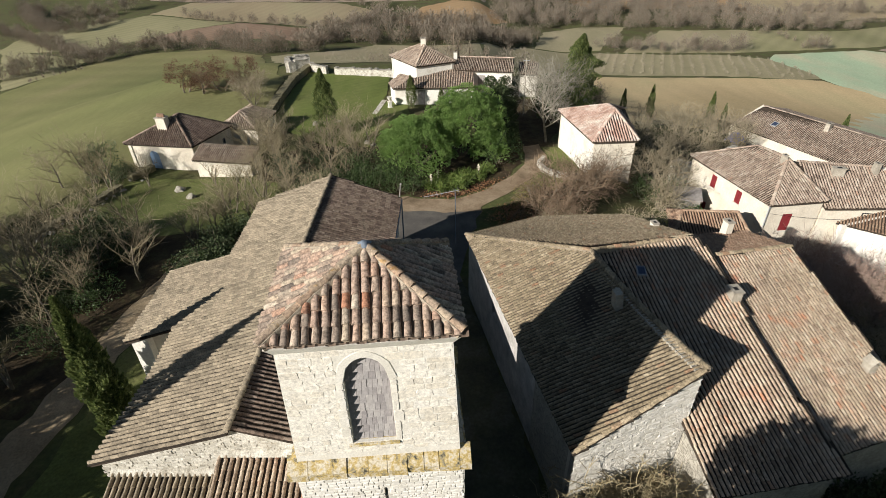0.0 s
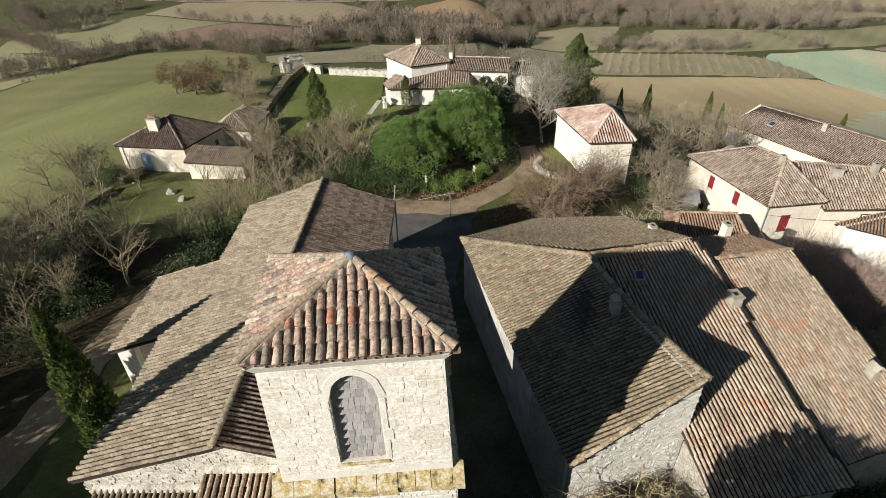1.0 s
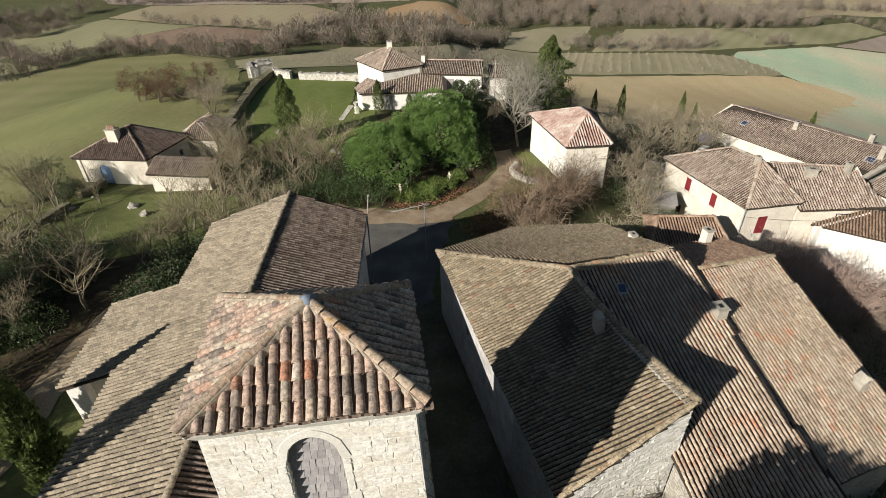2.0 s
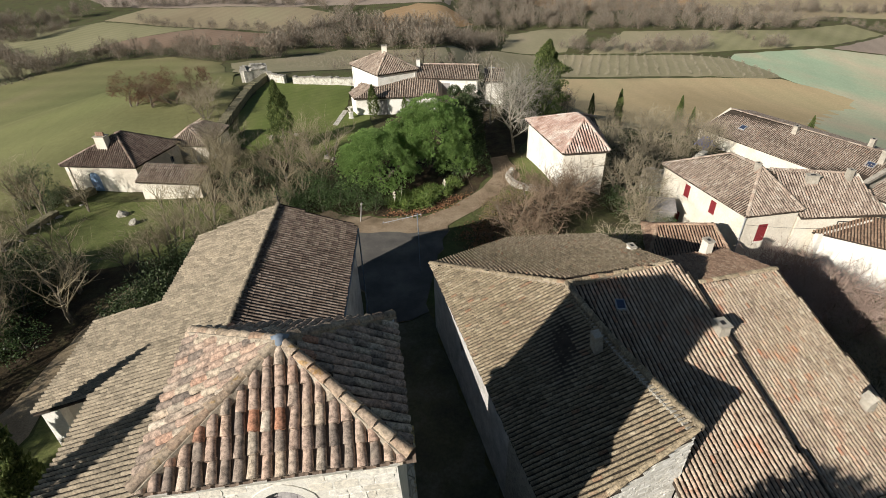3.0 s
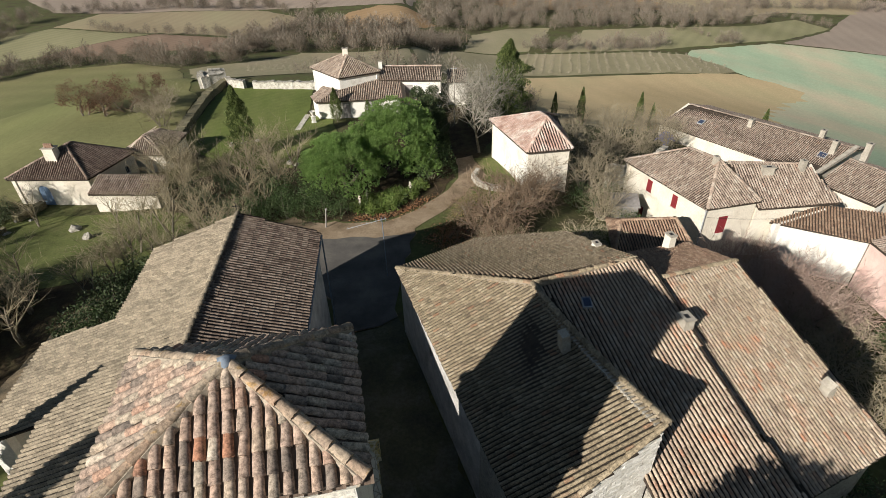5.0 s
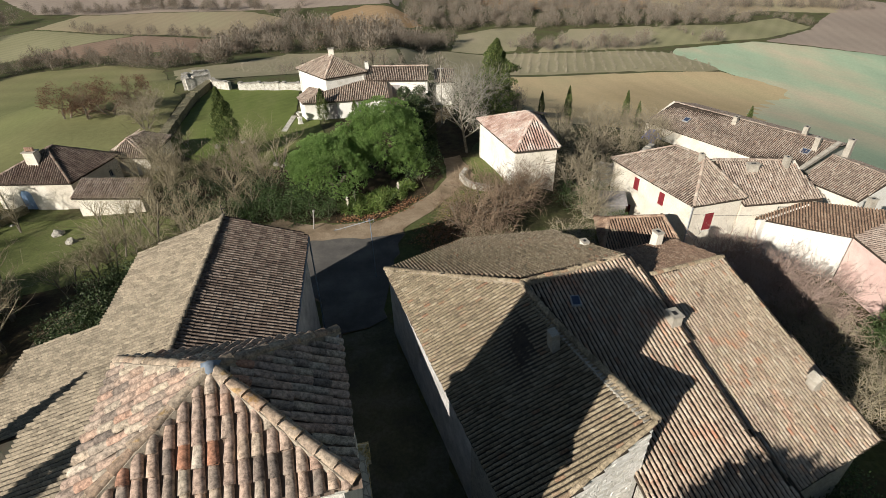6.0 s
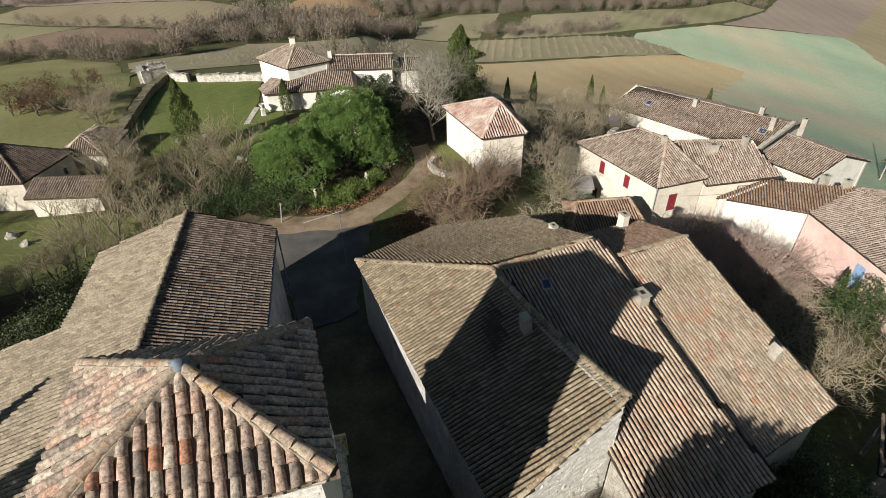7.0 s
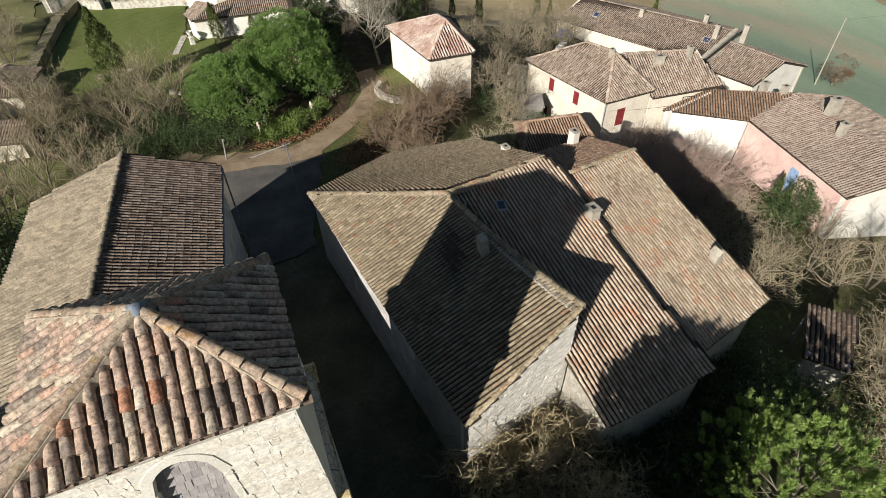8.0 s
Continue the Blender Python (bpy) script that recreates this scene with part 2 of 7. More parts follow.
M_STONE_OLD = mat_stone("grey_rubble", (0.55, 0.51, 0.44), (0.42, 0.39, 0.33), (0.24, 0.22, 0.18), 0.26, 0.9)
M_PLASTER = mat_noise("crumbling_lime_plaster", [(0.30, (0.26, 0.235, 0.19)), (0.42, (0.46, 0.425, 0.355)), (0.55, (0.62, 0.59, 0.52)), (0.75, (0.70, 0.67, 0.60))], 2.6, 16.0, 0.6, 0.93, 0.9, detail=8.0, relief_scale=7.0, dist=0.06)
M_WHITEWASH = mat_noise("lime_render", [(0.25, (0.60, 0.56, 0.48)), (0.5, (0.76, 0.73, 0.66)), (0.75, (0.80, 0.78, 0.72))], 0.8, 9.0, 0.25, 0.92, 0.25)
M_CREAM = mat_noise("cream_render", [(0.25, (0.58, 0.51, 0.41)), (0.5, (0.72, 0.66, 0.55)), (0.75, (0.77, 0.72, 0.62))], 0.6, 8.0, 0.25, 0.92, 0.25)
M_PINK = mat_noise("pink_render", [(0.25, (0.60, 0.40, 0.35)), (0.5, (0.74, 0.52, 0.46)), (0.75, (0.78, 0.62, 0.55))], 0.7, 9.0, 0.2, 0.9, 0.2)
M_LICHEN = mat_noise("lichened_stone", [(0.32, (0.06, 0.055, 0.04)), (0.40, (0.30, 0.26, 0.17)), (0.47, (0.46, 0.34, 0.12)), (0.53, (0.50, 0.42, 0.27)), (0.62, (0.58, 0.53, 0.43)), (0.72, (0.48, 0.35, 0.11))], 4.5, 18.0, 0.5, 0.92, 0.6)
M_WOOD_GREY = mat_noise("grey_weathered_wood", [(0.3, (0.24, 0.22, 0.21)), (0.7, (0.40, 0.375, 0.35))], 3.0, 30.0, 0.35, 0.85, 0.3)
M_RED = mat_noise("oxblood_paint", [(0.3, (0.17, 0.02, 0.025)), (0.7, (0.25, 0.035, 0.04))], 4.0, 30.0, 0.2, 0.6, 0.1)
M_BLUE = mat_noise("pale_blue_paint", [(0.3, (0.22, 0.33, 0.52)), (0.7, (0.33, 0.46, 0.64))], 4.0, 30.0, 0.2, 0.6, 0.1)
M_DARK = mat_noise("dark_interior", [(0.3, (0.012, 0.012, 0.014)), (0.7, (0.03, 0.03, 0.032))], 4.0)
M_METAL = mat_noise("galvanised_steel", [(0.3, (0.30, 0.31, 0.32)), (0.7, (0.45, 0.46, 0.47))], 8.0, 40.0, 0.2, 0.5)
M_ZINC = mat_noise("lead_flashing", [(0.3, (0.11, 0.14, 0.18)), (0.7, (0.25, 0.29, 0.34))], 6.0, 40.0, 0.2, 0.45)
M_RENDER_GREY = mat_noise("grey_render", [(0.3, (0.30, 0.27, 0.22)), (0.7, (0.49, 0.445, 0.37))], 2.0, 16.0, 0.35, 0.92, 0.4)
M_TERRA = mat_noise("terracotta_pot", [(0.3, (0.28, 0.17, 0.115)), (0.7, (0.42, 0.28, 0.20))], 5.0, 30.0, 0.3, 0.85)
M_GLASS, _nt, _b = shader("window_glass")
_b.inputs["Base Color"].default_value = (0.03, 0.045, 0.07, 1)
_b.inputs["Roughness"].default_value = 0.06
# near-black: moss plus the shade between cover tiles, painted into the colour
M_CHANNEL = mat_noise("mossy_shaded_channel_tile", [(0.3, (0.022, 0.017, 0.013)), (0.6, (0.045, 0.036, 0.027)), (0.8, (0.08, 0.06, 0.045))], 2.0, 12.0, 0.5)
M_BARK = mat_noise("grey_bark", [(0.3, (0.11, 0.095, 0.07)), (0.7, (0.27, 0.235, 0.18))], 4.0, 30.0, 0.4)
M_TWIG = mat_noise("bare_twigs", [(0.3, (0.18, 0.15, 0.10)), (0.7, (0.36, 0.305, 0.21))], 0.8)
M_TWIG_OCHRE = mat_noise("ochre_lichened_twigs", [(0.3, (0.17, 0.14, 0.085)), (0.7, (0.36, 0.305, 0.20))], 0.8)
M_TWIG_RED = mat_noise("russet_twigs", [(0.3, (0.13, 0.09, 0.06)), (0.7, (0.27, 0.195, 0.13))], 0.8)
M_TWIG_PINK = mat_noise("pinkish_twigs", [(0.3, (0.27, 0.19, 0.15)), (0.7, (0.45, 0.34, 0.28))], 0.8)
M_TWIG_GREY = mat_noise("grey_lichened_twigs", [(0.3, (0.20, 0.18, 0.14)), (0.7, (0.38, 0.35, 0.29))], 0.8)
M_TWIG_GABLE = mat_noise("yellow_lichened_twigs", [(0.3, (0.22, 0.18, 0.105)), (0.7, (0.42, 0.355, 0.22))], 1.5)
M_TWIG_PALE = mat_noise("pale_lichened_twigs", [(0.3, (0.25, 0.21, 0.135)), (0.7, (0.43, 0.37, 0.25))], 0.8)
# ---- building blocks ----
def plane_frame(poly):
    """Centre, across, down and normal of a roof face."""
    pts = [Vector(p) for p in poly]
    n = Vector()
    for i, p in enumerate(pts):
        q = pts[(i + 1) % len(pts)]
        n += Vector(((p.y - q.y) * (p.z + q.z), (p.z - q.z) * (p.x + q.x), (p.x - q.x) * (p.y + q.y)))
    n.normalize()
    if n.z < 0:
        n = -n
    d = Vector((n.x * n.z, n.y * n.z, n.z * n.z - 1))
    d.normalize()
    return pts[0], d.cross(n) * -1, d, n


def lay_tiles(poly, pitch=0.24, length=0.36, down=None, lip=0.06):
    """Where the tiles of one roof face lie: (row start, across, along, tile length) from eaves to ridge, column by column."""
    o, u, d, n = plane_frame(poly)
    if down:
        d = Vector(down) - n * n.dot(Vector(down))
        d.normalize()
        u = n.cross(d)
    loc = [((Vector(p) - o).dot(u), (Vector(p) - o).dot(d)) for p in poly]
    lo, hi = min(a for a, _ in loc), max(a for a, _ in loc)
    cols = max(1, round((hi - lo) / pitch))
    step = (hi - lo) / cols
    out = []
    for c in range(cols):
        a = lo + (c + 0.5) * step
        cuts = []
        for (a0, b0), (a1, b1) in zip(loc, loc[1:] + loc[:1]):
            if (a0 <= a) != (a1 <= a):
                cuts.append(b0 + (b1 - b0) * (a - a0) / (a1 - a0))
        cuts.sort()
        for b0, b1 in zip(cuts[::2], cuts[1::2]):
            b, k = b1 + lip + random.uniform(-0.02, 0.02), 0
            while b > b0 + 0.06:
                run = min(length, b - b0)
                out.append((a, b, run, k))
                b -= length
                k += 1
    return o, u, d, n, step, out


def tile_arc(half, rise, segs):
    return [(half * math.cos(math.pi * (1 - i / segs)), rise * math.sin(math.pi * i / segs)) for i in range(segs + 1)]


def tile_mesh(poly, pitch=0.24, length=0.36, segs=4, channels=True, down=None, seed=1, rough=1.0, lift=0.028, pick=None):
    """Covers and channels of one roof face as one mesh; covers inside the plan box pick are left out and their places returned."""
    random.seed(seed)
    o, u, d, n, step, rows = lay_tiles(poly, pitch, length, down)
    sh = Shape()
    k = step / 0.24
    top, low = tile_arc(0.068 * k, 0.094 * k, segs), tile_arc(0.083 * k, 0.116 * k, segs)
    m = segs + 1
    quads = [(i, i + 1, m + 1 + i, m + i) for i in range(segs)] + [tuple(range(2 * m, 3 * m))]
    gut = [(-0.42 * step, 0.05), (-0.2 * step, 0.006), (0.2 * step, 0.006), (0.42 * step, 0.05)]

    def wave(a, b):
        p = o + u * a + d * b
        return 0.012 + 0.05 * rough * noise.noise(p * 0.33) + 0.015 * rough * noise.noise(p * 1.7)

    single = []
    for a, b, run, _ in rows:
        ja, jz, tw = random.gauss(0, 0.005) * rough, max(-0.008, random.gauss(0.0, 0.006)) * rough, random.gauss(0, 0.010) * rough
        jb, wv = random.gauss(0, 0.014) * rough, max(0.0, wave(a, b))
        sw = random.uniform(0.94, 1.05)
        q = o + u * a + d * (b - run / 2)
        if pick and pick[0] < q.x < pick[2] and pick[1] < q.y < pick[3] and len(single) < 300:
            m = Matrix(((u.x, d.x, n.x, 0), (u.y, d.y, n.y, 0), (u.z, d.z, n.z, 0), (0, 0, 0, 1)))
            p = o + u * (a + ja) + d * (b + jb) + n * (jz + wv)
            single.append(Matrix.Translation(p) @ m @ Matrix.Rotation(tw * 2.2, 4, "Z") @ Matrix.Diagonal((sw * k, run / 0.36, k, 1)))
            continue
        rings = []
        for prof, bb, lf in ((top, b - run * 1.12, 0.012), (low, b + jb, lift)):
            side = ja + tw * (0.5 if lf == lift else -0.5)
            rings.append([o + u * (a + x * sw + side) + d * bb + n * (z + lf + jz + wv) for x, z in prof])
        sh.add(rings[0] + rings[1] + [p.copy() for p in rings[1]], quads)
    # channels take slot 1, whose dark colour carries the gap shade
    if channels:
        for a, b, run, j in rows:
            if j % 2:
                continue
            wv = max(0.0, wave(a, b))
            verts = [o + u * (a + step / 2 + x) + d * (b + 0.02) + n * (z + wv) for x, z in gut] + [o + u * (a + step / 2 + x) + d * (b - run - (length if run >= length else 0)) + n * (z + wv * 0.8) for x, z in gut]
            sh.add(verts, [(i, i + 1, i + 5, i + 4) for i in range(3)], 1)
    return (sh, single) if pick else sh


def single_tile(mat, lift, seed, segs=5):
    """One cover tile, its lower end at the origin."""
    rng = random.Random(seed)
    n = segs + 1
    top, low = tile_arc(0.068, 0.094, segs), tile_arc(0.083, 0.116, segs)
    a = [(x, -0.36 * 1.12, z + 0.012) for x, z in top]
    b = [(x + rng.gauss(0, 0.003), rng.gauss(0, 0.006), z + lift + rng.gauss(0, 0.003)) for x, z in low]
    sh = Shape().add(a + b, [(i, i + 1, n + 1 + i, n + i) for i in range(segs)]).add(b, [tuple(range(n))])
    return sh.mesh("tile", mat, smooth=True)


def deck(poly, thick=0.14):
    """The boarded bed under the tiles."""
    _, _, _, n = plane_frame(poly)
    up = [Vector(p) for p in poly]
    if (up[1] - up[0]).cross(up[2] - up[1]).dot(n) < 0:
        up.reverse()
    return Shape().prism([p - Vector((0, 0, thick)) for p in up], up)


def ridge_row(a, b, half=0.13, rise=0.1, length=0.4, seed=3):
    """Capping tiles along a ridge or hip."""
    random.seed(seed)
    a, b = Vector(a), Vector(b)
    run = (b - a).length
    count = max(1, round(run / length))
    d = (b - a) / run
    s = d.cross(Vector((0, 0, 1))).normalized()
    up = s.cross(d)
    sh = Shape()
    half, rise = half * 1.02, rise * 1.05
    top, low = tile_arc(half * 0.85, rise * 0.9, 5), tile_arc(half, rise, 5)
    quads = [(i, i + 1, 7 + i, 6 + i) for i in range(5)] + [tuple(range(6, 12))]
    for i in range(count):
        j, w = random.gauss(0, 0.012), random.gauss(0, 0.008)
        p0, p1 = a + d * run * ((i + 1.12) / count), a + d * run * (i / count)
        verts = [p0 + s * (x + j) + up * (z + 0.085 + w) for x, z in top] + [p1 + s * (x - j) + up * (z + 0.105 + w) for x, z in low]
        sh.add(verts, quads)
    return sh


def roof_face(parent, poly, mat, pitch=0.24, length=0.36, segs=4, channels=True, down=None, seed=1, thick=0.14, label="", lift=0.028, rough=1.0, pick=None, one=None):
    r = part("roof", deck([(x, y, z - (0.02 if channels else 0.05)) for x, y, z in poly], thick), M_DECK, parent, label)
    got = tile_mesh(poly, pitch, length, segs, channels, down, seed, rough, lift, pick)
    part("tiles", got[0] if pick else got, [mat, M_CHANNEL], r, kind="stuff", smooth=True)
    if pick:
        shapes = [single_tile(one, lift, seed + i) for i in range(4)]
        for i, m in enumerate(got[1]):
            t = new("tile", shapes[(i * 7 + i // 3) % 4])
            t.parent = r
            t.matrix_local = m
    return r


def ridge(parent, a, b, mat, half=0.13, rise=0.1, seed=3, length=0.4, single=None):
    if single:
        row, out = ridge_row(a, b, half, rise, length, seed), []
        for i in range(0, len(row.v), 12):
            sh = Shape().add(row.v[i:i + 12], row.f[:6])
            out.append(part("ridge_tile", sh, single, parent, smooth=True))
        return out
    return part("ridge_tiles", ridge_row(a, b, half, rise, length, seed), mat, parent, smooth=True)


def wall_shape(p0, p1, bottom, tops, thick=0.45, holes=()):
    """A wall from p0 to p1 in plan, its outer face on the right of that way. tops: (share of the length, height) along it; holes: (u0, u1, v0, v1) in metres, or
    (u0, u1, v0, spring, crown) for a pointed arch."""
    p0, p1 = Vector((*p0, 0)), Vector((*p1, 0))
    run = (p1 - p0).length
    d = (p1 - p0) / run
    inn = Vector((-d.y, d.x, 0)) * thick
    us = {0.0, run} | {run * s for s, _ in tops}
    for h in holes:
        us |= {h[0], h[1]}
        if len(h) > 4:
            us |= {h[0] + (h[1] - h[0]) * i / 12 for i in range(13)}
    us = sorted(us)

    def top(u):
        for (s0, z0), (s1, z1) in zip(tops, tops[1:]):
            if s0 * run - 1e-6 <= u <= s1 * run + 1e-6:
                return z0 + (z1 - z0) * (u - s0 * run) / max(1e-6, (s1 - s0) * run)
        return tops[-1][1]

    def crown(h, u):
        if len(h) < 5:
            return h[3]
        t = abs((u - h[0]) / (h[1] - h[0]) * 2 - 1)
        return h[3] + (h[4] - h[3]) * math.sqrt(max(0.0, 1 - t ** 1.9))

    sh = Shape()
    for u0, u1 in zip(us, us[1:]):
        if u1 - u0 < 1e-5:
            continue
        mid, lows, bands = (u0 + u1) / 2, (bottom, bottom), []
        for h in sorted(holes, key=lambda k: k[2]):
            if h[0] - 1e-6 < mid < h[1] + 1e-6:
                bands.append((lows, (h[2], h[2])))
                lows = (crown(h, u0), crown(h, u1))
        bands.append((lows, (top(u0), top(u1))))
        for (a0, a1), (b0, b1) in bands:
            if b0 - a0 < 1e-4 and b1 - a1 < 1e-4:
                continue
            q0, q1 = p0 + d * u0, p0 + d * u1
            z = Vector((0, 0, 1))
            sh.prism([q0 + z * a0, q1 + z * a1, q1 + inn + z * a1, q0 + inn + z * a0], [q0 + z * b0, q1 + z * b1, q1 + inn + z * b1, q0 + inn + z * b0])
    return sh


def wall(parent, p0, p1, bottom, tops, mat, thick=0.45, holes=(), label=""):
    if isinstance(tops, (int, float)):
        tops = [(0.0, tops), (1.0, tops)]
    return part("wall", wall_shape(p0, p1, bottom, tops, thick, holes).weld(), mat, parent, label)


def on_wall(p0, p1, u, v, out=0.0):
    """A frame on a wall's outer face: x along it, y into it, z up."""
    d = (Vector((*p1, 0)) - Vector((*p0, 0))).normalized()
    nrm = Vector((d.y, -d.x, 0))
    o = Vector((*p0, 0)) + d * u + nrm * out + Vector((0, 0, v))
    return Matrix(((d.x, -nrm.x, 0, o.x), (d.y, -nrm.y, 0, o.y), (0, 0, 1, o.z), (0, 0, 0, 1)))


def chimney(name, x, y, base, top, wide, deep, mat, label, turn=0.0, pots=0, cap=True, lean=0.0, tent=False):
    """A chimney stack with its capping; it stands through the roof."""
    c = thing(name, label, "chimney")
    c.matrix_world = pose(x, y, base, 0, lean, turn)
    h = top - base
    w, e = wide / 2, deep / 2
    st = Shape().prism([(-w, -e, 0), (w, -e, 0), (w, e, 0), (-w, e, 0)], [(-w * 0.92, -e * 0.92, h), (w * 0.92, -e * 0.92, h), (w * 0.92, e * 0.92, h), (-w * 0.92, e * 0.92, h)])
    part("shaft", st, mat, c)
    if tent:
        for s in (-1, 1):
            q = Shape().prism([(0, -e * 1.15, h + 0.30), (s * w * 1.15, -e * 1.15, h + 0.02), (s * w * 1.15, e * 1.15, h + 0.02), (0, e * 1.15, h + 0.30)],
                              [(0, -e * 1.15, h + 0.36), (s * w * 1.15, -e * 1.15, h + 0.08), (s * w * 1.15, e * 1.15, h + 0.08), (0, e * 1.15, h + 0.36)])
            part("cap_tile", q, M_RENDER_GREY, c)
    elif cap:
        part("cap", Shape().box(-w * 1.08, -e * 1.08, h, w * 1.08, e * 1.08, h + 0.07), M_RENDER_GREY, c)
        part("flue", Shape().box(-w * 0.42, -e * 0.42, h + 0.07, w * 0.42, e * 0.42, h + 0.075), M_DARK, c)
    for i in range(pots):
        px = -w * 0.75 + (i + 0.5) * w * 1.5 / pots
        part("pot", Shape().tube((px, 0, h + 0.07), (px, 0, h + 0.42), 0.12, 0.10, 8, caps=True), M_TERRA, c)
    return c


# ---- land ----
def axis(step, near, far, grow=1.16):
    out, s, x = [0.0], step, 0.0
    while x < far:
        x += s
        if x > near:
            s *= grow
        out.append(x)
    return out


def land():
    left, right = axis(4.0, 270, 3500, 1.25), axis(4.0, 310, 3500, 1.25)
    xs = [-x for x in reversed(left[1:])] + right
    down, up = axis(4.0, 60, 1500, 1.25), axis(4.0, 420, 4000, 1.25)
    ys = [-y for y in reversed(down[1:])] + up
    sh = Shape()
    sh.v = [(x, y, ground_z(x, y)) for y in ys for x in xs]
    w = len(xs)
    sh.f = [(j * w + i, j * w + i + 1, (j + 1) * w + i + 1, (j + 1) * w + i) for j in range(len(ys) - 1) for i in range(w - 1)]
    sh.m = [0] * len(sh.f)
    return sh


M_GROUND = mat_noise("rough_grass_and_earth", [(0.3, (0.06, 0.05, 0.028)), (0.45, (0.095, 0.088, 0.038)), (0.6, (0.09, 0.105, 0.034)), (0.75, (0.14, 0.12, 0.065))], 0.22, 3.0, 0.6, 0.95, 0.6, dist=0.08)
ground = part("ground", land(), M_GROUND, label="rough winter grass and bare earth on a hillside", kind="structure", smooth=True)
ground["category"] = "ground"


def sheet(name, ring, mat, label, lift=0.03, step=3.0, smooth=True):
    """A patch of land cover laid on the ground inside a ring of plan points."""
    fine = []
    for (x0, y0), (x1, y1) in zip(ring, ring[1:] + ring[:1]):
        n = max(1, int(math.hypot(x1 - x0, y1 - y0) / (step * 0.5)))
        for i in range(n):
            x, y = x0 + (x1 - x0) * i / n, y0 + (y1 - y0) * i / n
            k = 0.13 * step
            fine.append((x + k * noise.noise(Vector((x * 0.7 / step * 2, y * 0.7 / step * 2, 3.0))) * 2, y + k * noise.noise(Vector((x * 0.7 / step * 2, y * 0.7 / step * 2, 9.0))) * 2))
    ring = fine
    xs, ys = [p[0] for p in ring], [p[1] for p in ring]
    bm = bmesh.new()
    bm.faces.new([bm.verts.new((x, y, 0)) for x, y in ring])
    for ax, lo, hi in ((0, min(xs), max(xs)), (1, min(ys), max(ys))):
        n = int((hi - lo) / step)
        for i in range(1, n + 1):
            co, no = [0, 0, 0], [0, 0, 0]
            co[ax], no[ax] = lo + i * step, 1
            bmesh.ops.bisect_plane(bm, geom=bm.verts[:] + bm.edges[:] + bm.faces[:], plane_co=co, plane_no=no)
    for v in bm.verts:
        v.co.z = ground_z(v.co.x, v.co.y) + (max(0.05, lift * 0.15) if v.is_boundary and step > 2.5 else lift)
    me = bpy.data.meshes.new(name)
    bm.to_mesh(me)
    bm.free()
    me.materials.append(mat)
    me.polygons.foreach_set("use_smooth", [True] * len(me.polygons))
    ob = part(name, me, mat, label=label, kind="structure")
    ob["category"] = "land"
    return ob


def mat_field(name, stops, scale, furrow=0.0, angle=0.0, width=2.0, deep=0.25):
    """Crop or soil: broad drifts of colour, fine grain and faint drilled lines."""
    m, nt, b = shader(name)
    c = ramp(nt, stops)
    nt.links.new(tex_noise(nt, scale, 6.0, 0.6, (1.0, 0.35, 1.0, angle)), c.inputs[0])
    f = ramp(nt, [(0.3, (0.75, 0.75, 0.75)), (0.7, (1.2, 1.2, 1.2))])
    nt.links.new(tex_noise(nt, 1.3, 5.0, 0.75), f.inputs[0])
    out = blend(nt, 0.6, c.outputs[0], f.outputs[0], "MULTIPLY")
    if furrow:
        g = nt.nodes.new("ShaderNodeNewGeometry")
        mp = nt.nodes.new("ShaderNodeMapping")
        mp.inputs["Rotation"].default_value = (0, 0, angle)
        nt.links.new(g.outputs["Position"], mp.inputs["Vector"])
        w = nt.nodes.new("ShaderNodeTexWave")
        w.inputs["Scale"].default_value = 0.314 / width
        w.inputs["Distortion"].default_value = 1.2
        w.inputs["Detail Scale"].default_value = 0.4
        nt.links.new(mp.outputs[0], w.inputs["Vector"])
        r = ramp(nt, [(0.0, (1 - deep, 1 - deep, 1 - deep)), (0.5, (1.0, 1.0, 1.0)), (1.0, (1 + deep, 1 + deep, 1 + deep * 0.8))])
        nt.links.new(w.outputs["Fac"], r.inputs[0])
        out = blend(nt, furrow, out, r.outputs[0], "MULTIPLY")
    nt.links.new(out, b.inputs["Base Color"])
    b.inputs["Roughness"].default_value = 0.95
    b.inputs["Specular IOR Level"].default_value = 0.15
    bump(nt, b, tex_noise(nt, 2.2, 5.0, 0.7), 0.5, 0.12)
    return m


M_F_GREEN = mat_field("winter_wheat", [(0.3, (0.155, 0.165, 0.066)), (0.5, (0.205, 0.20, 0.088)), (0.7, (0.26, 0.225, 0.12))], 0.022, 0.25, 1.95, 13.0, 0.2)
M_F_TEAL = mat_field("young_rapeseed", [(0.3, (0.32, 0.435, 0.29)), (0.46, (0.41, 0.50, 0.335)), (0.56, (0.51, 0.50, 0.34)), (0.68, (0.60, 0.50, 0.35))], 0.028, 0.2, 0.5, 11.0, 0.1)
# from here on field colours are raised about an eighth to paint distance haze
M_F_BROWN = mat_field("ploughed_red_soil", [(0.3, (0.226, 0.153, 0.107)), (0.5, (0.282, 0.198, 0.141)), (0.7, (0.328, 0.249, 0.181))], 0.03, 0.4, 0.6, 4.0, 0.15)
M_F_STRIP = mat_field("pale_meadow", [(0.3, (0.226, 0.220, 0.113)), (0.7, (0.328, 0.299, 0.175))], 0.03, 0.4, 0.7, 6.0, 0.15)
M_F_TAN = mat_field("stubble", [(0.3, (0.282, 0.226, 0.141)), (0.5, (0.339, 0.277, 0.175)), (0.7, (0.339, 0.305, 0.181))], 0.025, 0.3, 0.2, 6.0, 0.12)
